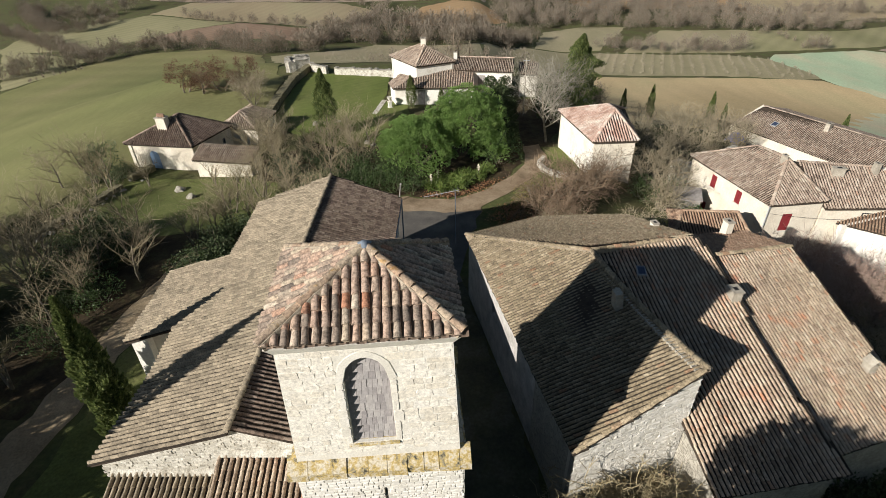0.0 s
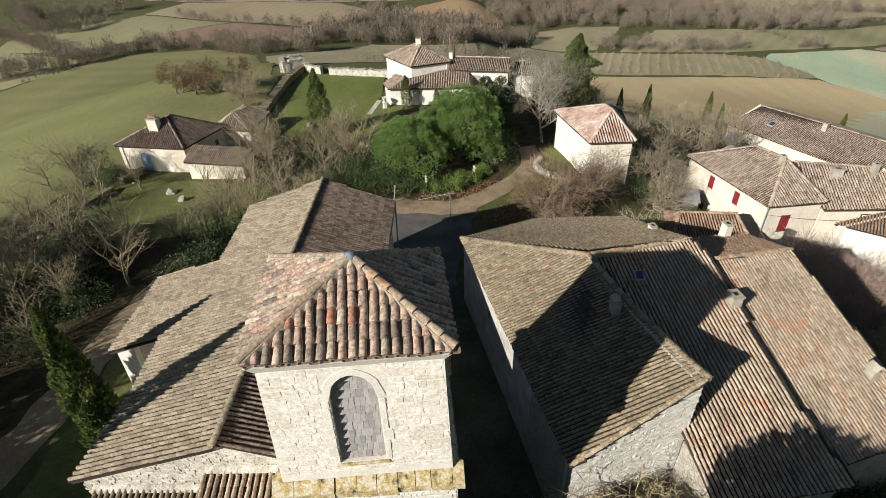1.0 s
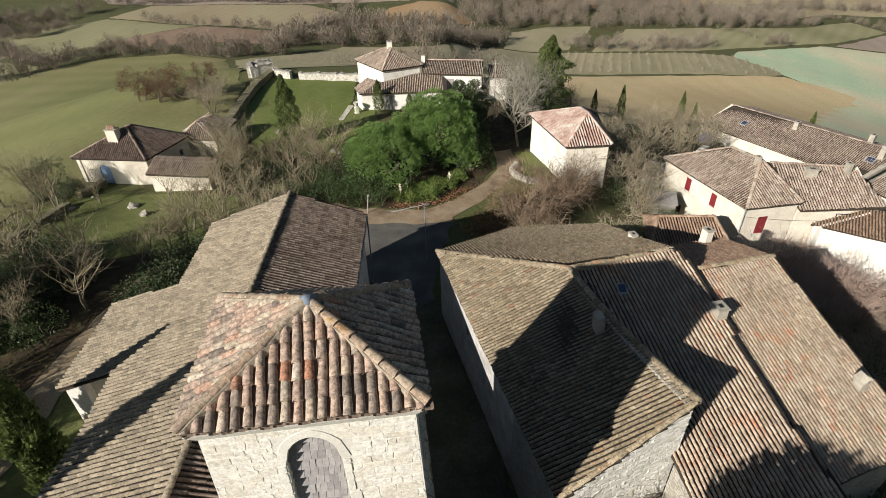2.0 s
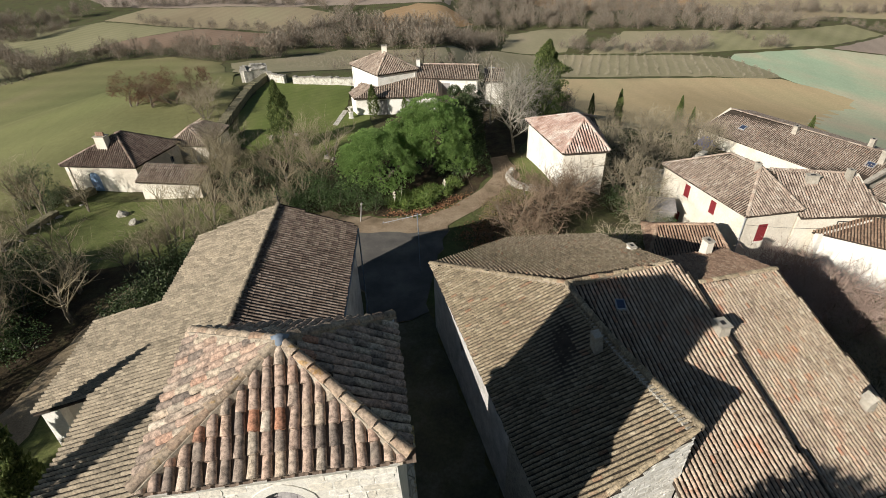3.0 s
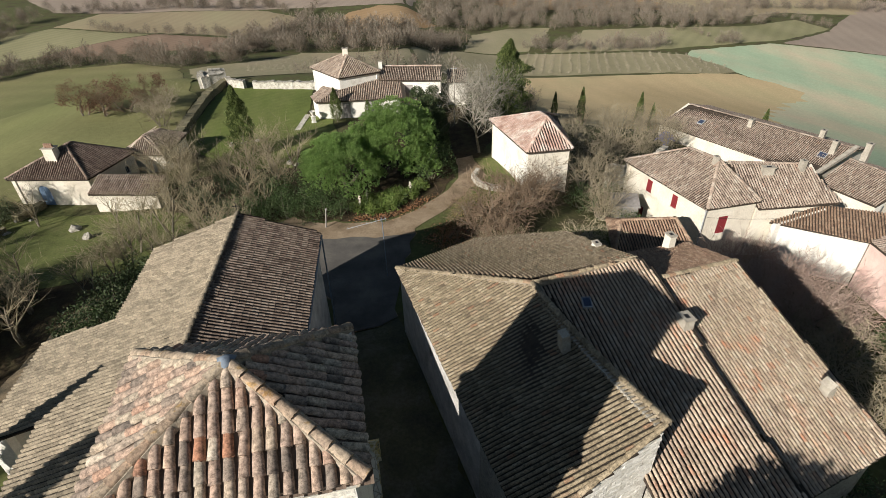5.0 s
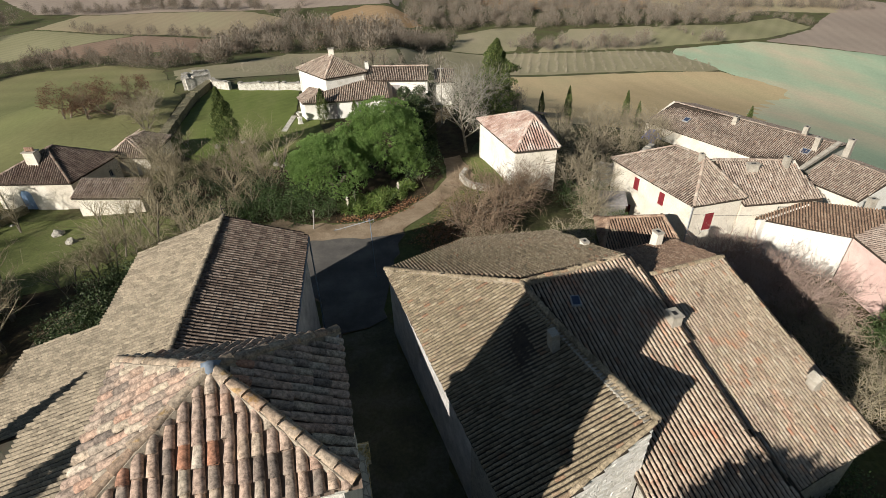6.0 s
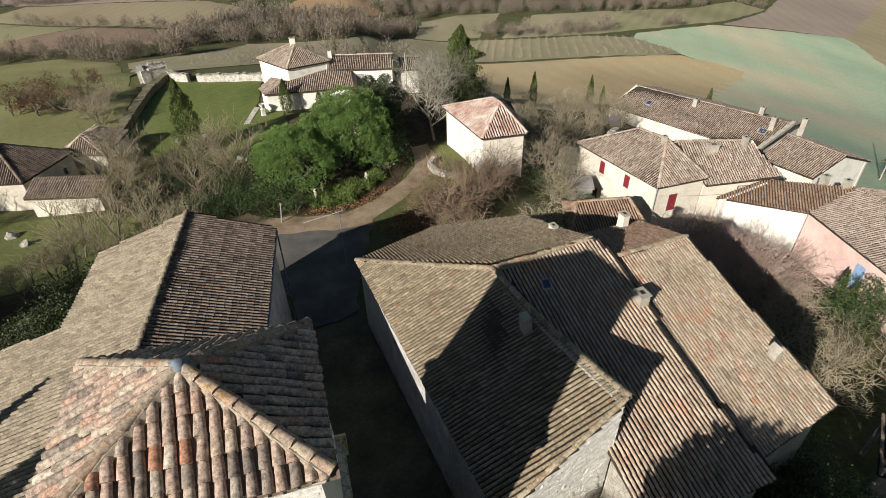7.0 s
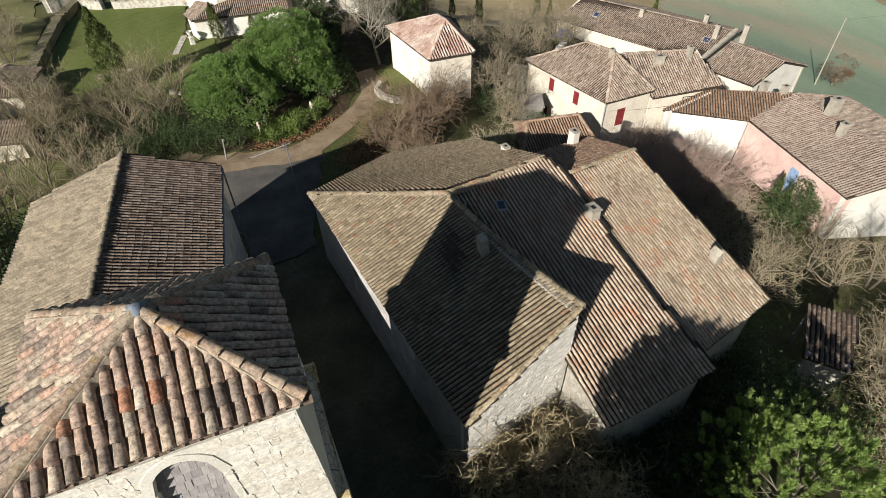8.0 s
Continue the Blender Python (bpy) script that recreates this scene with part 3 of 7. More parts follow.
M_F_OCHRE = mat_field("ochre_fallow", [(0.3, (0.497, 0.379, 0.209)), (0.5, (0.565, 0.435, 0.249)), (0.7, (0.508, 0.424, 0.237))], 0.03, 0.2, 0.1, 7.0, 0.1)
M_F_ORANGE = mat_field("orange_soil", [(0.3, (0.339, 0.215, 0.113)), (0.7, (0.407, 0.282, 0.158))], 0.03, 0.3, 0.9, 5.0, 0.12)
M_F_MAUVE = mat_field("bare_grey_soil", [(0.3, (0.294, 0.232, 0.186)), (0.7, (0.373, 0.305, 0.243))], 0.03, 0.3, 0.4, 6.0, 0.12)
M_F_GREY = mat_field("scrub_meadow", [(0.3, (0.260, 0.232, 0.141)), (0.5, (0.316, 0.282, 0.175)), (0.7, (0.384, 0.322, 0.215))], 0.05, 0.0)
FIELDS = [
    ("field", [(-35.0, 50.5), (-33.2, 59.0), (-25.6, 63.0), (-24.4, 66), (-24.7, 80), (-27.5, 84), (-28, 92), (-40, 120), (-66, 191), (-91, 213), (-118, 216), (-133, 205), (-141, 177), (-150, 120), (-110, 40), (-60, 20), (-38, 34)], M_F_GREEN, "winter wheat in drilled green stripes on the slope", 0.3),
    ("field", [(-146, 170), (-205, 249), (-179, 233), (-139, 208), (-136, 190), (-143, 177)], M_F_STRIP, "bluish green young crop", 0.14),
    ("field", [(-139, 242), (-128, 260), (-105, 279), (-65, 264), (-47, 242), (-56, 223), (-82, 236), (-113, 234)], M_F_BROWN, "ploughed reddish brown soil", 0.2),
    ("field", [(-200, 240), (-215, 284), (-168, 317), (-106, 281), (-128, 260), (-141, 242), (-150, 230)], M_F_STRIP, "pale green meadow strips", 0.16),
    ("field", [(-170, 321), (-164, 364), (-70, 348), (-40, 312), (-43, 286), (-67, 269), (-107, 284)], M_F_TAN, "tan stubble field", 0.18),
    ("field", [(-190, 366), (-250, 440), (40, 460), (20, 345), (-31, 343), (-70, 350), (-164, 366)], M_F_MAUVE, "bare greyish brown soil", 0.15),
    ("field", [(-26, 276), (-17, 325), (2, 342), (23, 331), (30, 301), (1, 267)], M_F_ORANGE, "orange-brown harvested field", 0.22),
    ("field", [(84, 347), (40, 440), (190, 430), (182, 367), (175, 323), (149, 349)], M_F_ORANGE, "orange-brown bare field", 0.16),
    ("field", [(175, 344), (190, 430), (340, 400), (298, 332), (268, 295), (230, 308), (181, 291)], M_F_TAN, "tan stubble field", 0.19),
    ("field", [(37, 247), (47, 290), (68, 302), (91, 296), (66, 247)], M_F_GREY, "rough grey-green meadow", 0.2),
    ("field", [(75, 242), (105, 285), (144, 278), (151, 248), (117, 232)], M_F_GREY, "rough grey-green meadow", 0.2),
    ("field", [(117, 232), (145, 274), (182, 272), (223, 287), (224, 263), (184, 240), (152, 235)], M_F_STRIP, "pale winter meadow", 0.22),
    ("field", [(127, 220), (133, 228), (175, 234), (215, 200), (150, 60), (62, 40), (54, 56), (62, 75), (101, 134), (134, 162), (134, 171), (130, 189)], M_F_TEAL, "bluish green young crop with pale drifts", 0.2),
    ("field", [(-28, 92), (-38, 118), (-62, 188), (-46, 198), (-30, 221), (6, 219), (26, 246), (60, 244), (52, 200), (26, 92), (10, 94)], M_F_GREY, "rough grey-green meadow below the villa", 0.12),
    ("field", [(148, 58), (214, 202), (330, 292), (440, 210), (280, 10), (120, 0), (64, 38)], M_F_TAN, "tan stubble beyond the young crop", 0.12),
    ("field", [(52, 203), (60, 243), (114, 228), (127, 219), (133, 191), (121, 188)], M_F_GREY, "pale ground of the orchard", 0.17),
    ("field", [(180, 234), (220, 258), (300, 330), (330, 290), (215, 200)], M_F_MAUVE, "bare mauve-brown soil", 0.16),
    ("field", [(24, 84), (52, 198), (98, 190), (129, 188), (136, 171), (142, 160), (112, 130), (70, 80), (52, 62), (40, 74)], M_F_OCHRE, "ochre fallow field", 0.14),
]
for name, ring, mat, label, lift in FIELDS:
    sheet(name, ring, mat, label, lift, 4.0 if mat is M_F_GREEN else 6.0)

M_LAWN = mat_field("mown_lawn", [(0.3, (0.10, 0.125, 0.034)), (0.5, (0.13, 0.16, 0.044)), (0.7, (0.16, 0.175, 0.06))], 0.15, 0.25, 0.9, 1.2, 0.12)
M_GRAVEL = mat_noise("gravel_road", [(0.3, (0.17, 0.125, 0.078)), (0.45, (0.27, 0.20, 0.13)), (0.6, (0.34, 0.26, 0.175)), (0.75, (0.40, 0.315, 0.215))], 0.5, 12.0, 0.5, 0.95, 0.5)
M_PATH = mat_noise("earth_path", [(0.3, (0.24, 0.18, 0.11)), (0.7, (0.40, 0.315, 0.205))], 0.6, 10.0, 0.5, 0.95, 0.5)
# dark brown for litter under trees, also used as painted shade on open ground
M_LITTER_SHADE = mat_noise("leaf_litter", [(0.3, (0.035, 0.026, 0.015)), (0.5, (0.065, 0.046, 0.024)), (0.7, (0.09, 0.08, 0.035))], 0.9, 7.0, 0.6, 0.95, 0.8, dist=0.06)
M_GRASS = mat_noise("rough_garden_grass", [(0.3, (0.09, 0.10, 0.03)), (0.5, (0.13, 0.15, 0.045)), (0.7, (0.17, 0.17, 0.065))], 0.35, 6.0, 0.55, 0.95, 0.7, dist=0.06)
# court surface with its shade mixed into a dark colour
M_COURT = mat_noise("shaded_court", [(0.3, (0.075, 0.07, 0.064)), (0.5, (0.11, 0.102, 0.092)), (0.7, (0.16, 0.146, 0.125))], 0.5, 14.0, 0.4, 0.92, 0.4)
M_MOSS = mat_noise("damp_earth", [(0.3, (0.07, 0.062, 0.048)), (0.5, (0.10, 0.10, 0.06)), (0.7, (0.15, 0.135, 0.10))], 0.6, 6.0, 0.5, 0.95, 0.6, dist=0.05)
sheet("lawn", [(-22.3, 64), (-22.6, 80), (-21.8, 84.6), (-18, 83.0), (-9, 81), (-8.8, 69.8), (-5.5, 67.6), (-4.5, 58), (-9, 53.6), (-13, 54), (-21, 61)], M_LAWN, "mown green lawn inside the garden walls", 0.09, 2.0)
sheet("road", [(-7.5, 43.2), (-5, 42.0), (0, 41.3), (3, 43), (5, 45.2), (7.4, 48.4), (7.5, 51), (7.5, 53.2), (9.5, 53.6), (9.6, 52), (10, 48.6), (8, 46), (5, 42.2), (2.5, 39.8), (1.2, 33), (0.6, 29), (-2.9, 27.5), (-2.9, 30.5), (-6, 33.5), (-11, 36), (-14, 40)], M_GRAVEL, "pale gravel village lane between church and house", 0.05, 2.0)
sheet("path", [(-22.6, 5), (-22.8, 14), (-22, 19), (-21.4, 26), (-20, 34), (-18.4, 34), (-19, 26), (-19.6, 19), (-20.4, 14), (-19.8, 5)], M_PATH, "beaten earth path beside the church", 0.05, 2.0)
sheet("grass", [(-36, 41), (-33, 49.5), (-26, 48.4), (-18, 46.5), (-13, 44), (-15, 38), (-24, 36), (-31, 36)], M_GRASS, "rough garden grass before the farmhouse", 0.06, 2.0)
sheet("grass", [(-19.4, 8), (-19.2, 26), (-15.2, 26), (-15, 18), (-12.6, 17), (-12.4, 9)], M_GRASS, "rough grass beside the church", 0.04, 2.0)
sheet("verge", [(9.9, 48.8), (9.7, 53), (12, 52), (12.6, 46), (9.6, 43), (5.4, 42.2), (8, 46)], M_GRASS, "grass verge beside the lane", 0.04, 2.0)
sheet("leaf_litter", [(-14, 37), (-12, 41.5), (-7.5, 43.4), (-5, 42.4), (0, 41.7), (3, 43.4), (5, 45.5), (7.0, 49), (6, 62), (-8, 60), (-20, 52), (-18, 40)], M_LITTER_SHADE, "brown leaf litter under the trees", 0.04, 2.0)
# no litter here: a dark sheet paints the tree shade on the lane
sheet("leaf_litter", [(6.6, 52.8), (5.6, 68), (12.5, 70), (12.2, 58), (9.9, 53.0)], M_LITTER_SHADE, "dark sheet painting tree shade over the lane", 0.035, 2.0)
# dark ground colour paints in the band of tree shadow beside the nave
sheet("leaf_litter", [(-27, 18), (-26, 36), (-16, 38), (-12.5, 34), (-12, 29), (-15.4, 24), (-19, 28), (-20, 20), (-22.9, 18)], M_LITTER_SHADE, "dark ground painting the tree shadow behind the church", 0.03, 2.0)
sheet("alley", [(-2.9, 27.4), (0.6, 28.9), (1.1, 27.6), (3.2, 18), (4.5, 12), (4.6, -10), (-4, -10), (-4, 7), (0.4, 8), (0.3, 13), (-2.9, 13.5)], M_MOSS, "dark damp earth and grass in the alley", 0.04, 2.0)
# dark sheet over the lane paints the shade between church and house
sheet("court", [(-2.9, 27.6), (0.6, 28.9), (1.2, 33), (2.4, 38.8), (0.5, 39.1), (-2.5, 39.3), (-4.6, 39.5), (-6.8, 38.2), (-5.6, 34), (-3.4, 31)], M_COURT, "dark sheet painting the shaded court between church and house", 0.09, 2.0)
# ---- church ----
tower = thing("church_tower", "square limestone bell tower with louvred window and clay-tiled pyramid roof", "tower")
tower.matrix_world = pose(-1.92, 10.55, 0, 0, 0, 4.8)
T_EAVE, T_PEAK, T_HALF, T_BACK = 12.93, 14.10, 2.2, 0.79


def squared(sh):
    """The tower is shallower towards the nave."""
    sh.v = [(x, y * T_BACK if y > 0 else y, z) for x, y, z in sh.v]
    return sh


def box_wall(parent, half, z0, z1, mat, half_top=None, holes=(), label=""):
    """Four walls of a square shaft; holes go through the south one."""
    for k in range(4):
        sh = wall_shape((-half, -half), (half, -half), z0, [(0, z1), (1, z1)], 0.55, holes if k == 0 else ())
        if k % 2:
            sh.v = [(x * (half - 0.56) / half if abs(x) > half - 0.56 else x, y, z) for x, y, z in sh.v]
        if half_top:
            sh.v = [(x * (1 - (1 - half_top / half) * (z - z0) / (z1 - z0)), y * (1 - (1 - half_top / half) * (z - z0) / (z1 - z0)), z) for x, y, z in sh.v]
        part("wall", squared(sh.weld().moved(Matrix.Rotation(k * math.pi / 2, 4, "Z"))), mat, parent, label)


box_wall(tower, 2.2, -2.0, 8.35, M_STONE, holes=[(2.21, 2.30, 6.85, 7.55)])
box_wall(tower, 2.1, 8.85, 12.62, M_ASHLAR, 1.98, holes=[(1.50, 2.60, 9.42, 11.55, 12.32)])


def ring_band(half0, z0, half1, z1, inner):
    sh = Shape()
    for k in range(4):
        r = Matrix.Rotation(k * math.pi / 2, 4, "Z")
        pts = [(-half0, -half0, z0), (half0, -half0, z0), (half1, -half1, z1), (-half1, -half1, z1), (-inner, -inner, z0), (inner, -inner, z0), (inner, -inner, z1), (-inner, -inner, z1)]
        sh.add([r @ Vector(p) for p in pts], [(0, 1, 2, 3), (7, 6, 5, 4), (3, 2, 6, 7), (1, 0, 4, 5)])
    return sh


part("cornice", squared(ring_band(2.0, 12.6, 2.14, 12.86, 1.4)), M_ASHLAR, tower)
# the lichened string course, stone by stone
led = part("string_course", squared(ring_band(2.3, 8.34, 2.3, 8.5, 1.5)), M_LICHEN, tower, "yellow-lichened limestone string course")
random.seed(5)
for side in range(4):
    proud = 0.1 if side == 1 else 0.0
    end = 2.38 if side % 2 == 0 else 1.95
    x = -end
    while x < end - 0.02:
        w = random.uniform(0.34, 0.66)
        if end - x - w < 0.3:
            w = end - x
        j, h = random.uniform(-0.025, 0.025), random.uniform(-0.02, 0.03)
        sh = Shape().prism([(x + 0.003, -2.36 + j + proud, 8.36), (x + w - 0.003, -2.38 + j + proud, 8.36), (x + w - 0.003, -1.7, 8.36), (x + 0.003, -1.7, 8.36)],
                           [(x + 0.008, -2.37 + j + proud, 8.58 + h), (x + w - 0.008, -2.36 + j + proud, 8.58 + h), (x + w - 0.008, -1.95, 8.93 + h), (x + 0.008, -1.95, 8.93 + h)])
        # east side in darker stone: moss, and its shade put into the colour
        part("ledge_stone", squared(sh.moved(Matrix.Rotation(side * math.pi / 2, 4, "Z"))), M_STONE_OLD if side == 1 else M_LICHEN, led)
        x += w

# tower roof: one object for each cover tile
hw, hb = T_HALF, T_HALF * T_BACK
T_TOP = (0.09, -0.2, T_PEAK)
T_QUAD = [(-hw, -hw + 0.14, T_EAVE + 0.04), (hw, -hw + 0.14, T_EAVE + 0.02), (hw - 0.11, hb - 0.12, T_EAVE - 0.14), (-hw, hb - 0.07, T_EAVE)]
troof = part("roof", Shape().add(T_QUAD + [T_TOP, (0, 0, T_EAVE - 0.12)], [(0, 1, 4), (1, 2, 4), (2, 3, 4), (3, 0, 4), (1, 0, 5), (2, 1, 5), (3, 2, 5), (0, 3, 5)]), M_DECK, tower)



def nz(x):
    """Height of the nave's west slope."""
    return 6.65 + 0.325 * (x + 7.1)


church = thing("church_nave", "long stone church nave under weathered clay tiles", "church")
W_POLY = [(-7.1, 10.75), (-12.2, 10.75), (-11.95, 14.5), (-12.2, 17.45), (-14.75, 17.45), (-14.95, 23.0), (-11.35, 22.8), (-11.55, 28.5), (-7.1, 28.9)]
roof_face(church, [(x, y, nz(x)) for x, y in W_POLY], M_TILE_NAVE, 0.205, 0.32, seed=11, thick=0.07, lift=0.018, rough=0.8, pick=(-12.5, 10.5, -6.9, 13.2), one=M_TILE_NAVE_ONE)
ES = 0.34
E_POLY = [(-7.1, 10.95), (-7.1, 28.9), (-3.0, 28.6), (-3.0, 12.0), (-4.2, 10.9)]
# slope turned from the sun: darker tiles than the west put shade into the colour
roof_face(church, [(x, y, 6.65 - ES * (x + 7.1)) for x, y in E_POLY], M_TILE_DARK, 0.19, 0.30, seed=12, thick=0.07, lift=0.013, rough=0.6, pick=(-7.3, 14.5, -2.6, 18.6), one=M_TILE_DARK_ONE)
ridge(church, (-7.1, 10.8, 6.66), (-7.1, 28.95, 6.66), M_TILE_NAVE, 0.115, 0.085, single=M_TILE_NAVE_ONE)
G0 = -2.6
wall(church, (-12.0, 10.95), (-4.2, 10.95), G0, [(0, nz(-12.0) - 0.06), (0.63, 6.56), (1.0, 5.6)], M_PLASTER, 0.5)
for a, b in (((-11.75, 14.6), (-11.8, 11.46)), ((-11.3, 28.3), (-11.15, 22.6)), ((-14.6, 22.8), (-14.45, 18.55))):
    wall(church, a, b, G0, nz(a[0]) - 0.16, M_STONE_OLD, 0.5)
wall(church, (-14.45, 17.95), (-11.7, 17.95), G0, [(0, nz(-14.45) - 0.16), (1, nz(-11.7) - 0.16)], M_CREAM, 0.5)
wall(church, (-11.2, 22.55), (-14.6, 22.85), G0, [(0, nz(-11.2) - 0.16), (1, nz(-14.6) - 0.16)], M_STONE_OLD, 0.4)
wall(church, (-11.7, 17.9), (-11.75, 14.7), G0, nz(-11.7) - 0.16, M_STONE_OLD, 0.5)
wall(church, (-3.25, 12.5), (-3.25, 28.4), G0, 6.65 - ES * 3.85 - 0.18, M_ALLEY_WALL, 0.5)
wall(church, (-3.3, 28.45), (-11.3, 28.35), G0, [(0, 5.15), (0.475, 6.45), (1, nz(-11.3) - 0.2)], M_STONE_OLD, 0.5)
pil = thing("porch_pier", "whitewashed stone pier at the church porch corner", "pier")
part("shaft", Shape().prism([(-14.6, 17.5, G0), (-13.9, 17.5, G0), (-13.9, 17.93, G0), (-14.6, 17.93, G0)], [(-14.5, 17.55, nz(-14.5) - 0.15), (-13.7, 17.55, nz(-13.7) - 0.15), (-13.7, 17.93, nz(-13.7) - 0.15), (-14.5, 17.93, nz(-14.5) - 0.15)]), M_WHITEWASH, pil)
# low annexes south of the nave
annex = thing("sacristy_annex", "low church annex with a lean-to roof of clay tiles", "annex")
roof_face(annex, [(-11.75, 10.9, 4.35), (-7.85, 10.9, 4.35), (-7.85, 6.6, 2.9), (-11.75, 6.6, 2.9)], M_TILE_NAVE, 0.21, 0.34, seed=13, pick=(-12, 8, -7.6, 11.2), one=M_TILE_NAVE_ONE)
roof_face(annex, [(-7.75, 10.9, 5.4), (-4.15, 10.9, 5.4), (-4.15, 6.6, 3.9), (-7.75, 6.6, 3.9)], M_TILE_WARM, 0.21, 0.34, seed=14)
part("mortar_fillet", Shape().prism([(-11.75, 10.72, 4.40), (-7.85, 10.72, 4.40), (-7.85, 10.94, 4.40), (-11.75, 10.94, 4.40)], [(-11.75, 10.86, 4.49), (-7.85, 10.86, 4.50), (-7.85, 10.94, 4.54), (-11.75, 10.94, 4.53)]), M_PLASTER, annex)
part("mortar_fillet", Shape().prism([(-7.75, 10.72, 5.45), (-4.15, 10.72, 5.45), (-4.15, 10.94, 5.45), (-7.75, 10.94, 5.45)], [(-7.75, 10.86, 5.53), (-4.15, 10.86, 5.54), (-4.15, 10.94, 5.58), (-7.75, 10.94, 5.57)]), M_PLASTER, annex)
wall(annex, (-11.6, 6.8), (-4.3, 6.8), G0, [(0, 2.75), (0.515, 2.75), (0.516, 3.75), (1, 3.75)], M_STONE_OLD, 0.4)
wall(annex, (-11.55, 10.9), (-11.55, 7.2), G0, [(0, 4.15), (1, 2.9)], M_STONE_OLD, 0.4)
wall(annex, (-7.72, 10.9), (-7.72, 7.2), G0, [(0, 5.2), (1, 3.95)], M_STONE_OLD, 0.3)


# ---- the big house beside the church ----
def r1z(x, y):
    return 2.95 + 0.4764 * (x - 1.0) + 0.0615 * (y - 27.9)


def r2z(x, y):
    return 5.46 + 0.24 * (y - 23.0)


def r3z(x, y):
    return 4.99 - 0.148 * (x - 13.1) + 0.229 * (y - 22.4)


def on(fn, pts):
    return [(x, y, fn(x, y)) for x, y in pts]


house = thing("village_house", "large old stone house with several lichened clay-tile roofs", "house")
A, B, C, D = (1.0, 27.9, 2.95), (7.15, 22.25, 5.54), (12.6, 23.5, 5.5), (9.5, 13.8, 6.08)
SW = (4.55, 12.0, r1z(4.55, 12.0))


def sag_at(p):
    """How far the old ridge between B and D has sunk near a point."""
    ax, q = Vector(D) - Vector(B), p - Vector(B)
    t = min(1.0, max(0.0, (q.x * ax.x + q.y * ax.y) / (ax.x ** 2 + ax.y ** 2)))
    return 0.30 * math.sin(math.pi * t) * sm(1 - math.hypot(q.x - ax.x * t, q.y - ax.y * t) / 4.5)


def sagged(ob):
    for v in ob.data.vertices:
        v.co.z -= sag_at(v.co)


MID = tuple((p + q) / 2 for p, q in zip(B, D))
r1 = roof_face(house, [A, SW, D, MID, B], M_TILE_HOUSE, 0.188, 0.32, seed=21, rough=0.7, thick=0.1, pick=(4.3, 11.6, 10, 15.4), one=M_TILE_HOUSE_ONE)
for v in r1.data.vertices:
    v.co.z -= 0.05
sagged(r1)
for t in r1.children:
    if t.name.startswith("tiles"):
        sagged(t)
    else:
        t.location.z -= sag_at(t.location)
roof_face(house, on(r2z, [(7.3, 22.35), (12.6, 23.5), (13.2, 22.2), (13.75, 15.6), (14.65, 11.75), (9.55, 10.95), (9.2, 13.6)]), M_TILE_WARM, 0.188, 0.32, seed=22, rough=0.8, lift=0.042, pick=(9, 10.5, 15, 15.2), one=M_TILE_WARM_ONE, down=(0.12, -1, 0))
R3P = [(13.15, 22.4), (18.15, 23.8), (19.75, 14.35), (14.72, 12.65), (14.0, 16.2)]
roof_face(house, on(r3z, R3P), M_TILE_WARM, 0.18, 0.32, seed=23, rough=0.8, lift=0.042, pick=(13, 12, 20, 16.2), one=M_TILE_WARM_ONE, down=(0.14, -1, 0))


def nslope(x, y):
    return 2.95 + 0.055 * (x - 1.0) - 0.48 * (y - 27.9)


roof_face(house, [A, B, C] + on(nslope, [(12.3, 27.0), (12.1, 31.6), (6.36, 33.2)]), M_TILE_HOUSE, 0.188, 0.32, seed=24, rough=0.7)
roof_face(house, [(13.15, 22.4, 4.97), (18.15, 23.8, 4.55), (18.6, 28.6, 2.45), (12.8, 27.5, 2.65)], M_TILE_RED, 0.19, 0.32, seed=25)
for k, (a, b) in enumerate(((A, B), (B, C), (B, D), ((13.15, 22.4, 4.99), (18.15, 23.8, 4.57)))):
    for rt in ridge(house, a, b, M_TILE_HOUSE, 0.14, 0.1, seed=30 + k, single=M_TILE_HOUSE_ONE):
        if k == 2:
            sagged(rt)
    if k in (0, 1, 2):
        p0, p1 = Vector(a), Vector(b)
        w = (p1 - p0).cross(Vector((0, 0, 1))).normalized() * 0.12
        zz = Vector((0, 0, 0.13))
        bed = Shape()
        cuts = [p0.lerp(p1, i / 12) for i in range(13)]
        for q0, q1 in zip(cuts, cuts[1:]):
            bed.prism([q0 + w - zz, q0 - w - zz, q1 - w - zz, q1 + w - zz], [q0 + w * 0.7 + zz * 0.8, q0 - w * 0.7 + zz * 0.8, q1 - w * 0.7 + zz * 0.8, q1 + w * 0.7 + zz * 0.8])
        mb = part("mortar_bed", bed.weld(), M_BED, house)
        if k == 2:
            sagged(mb)
ridge(house, (SW[0] + 0.06, SW[1] + 0.08, SW[2] - 0.04), (D[0] - 0.1, D[1] - 0.02, D[2] - 0.08), M_TILE_HOUSE, 0.1, 0.08, seed=36)
GH = -3.0
# one wall in two colours: pale sunlit far part, near part painted darker for shade
wall(house, (1.15, 27.7), (3.74, 16.27), GH, [(0, 2.83), (1, 2.83 + (SW[2] - 2.98) * 0.74)], M_ALLEY_WALL, 0.5, holes=[(5.2, 5.75, 1.2, 1.9)])
wall(house, (3.74, 16.27), (4.65, 12.25), GH, [(0, 2.83 + (SW[2] - 2.98) * 0.74), (1, SW[2] - 0.15)], M_STONE_OLD, 0.5)
wall(house, (4.7, 12.2), (9.42, 13.85), GH, [(0, SW[2] - 0.17), (1, 5.9)], M_STONE, 0.5)
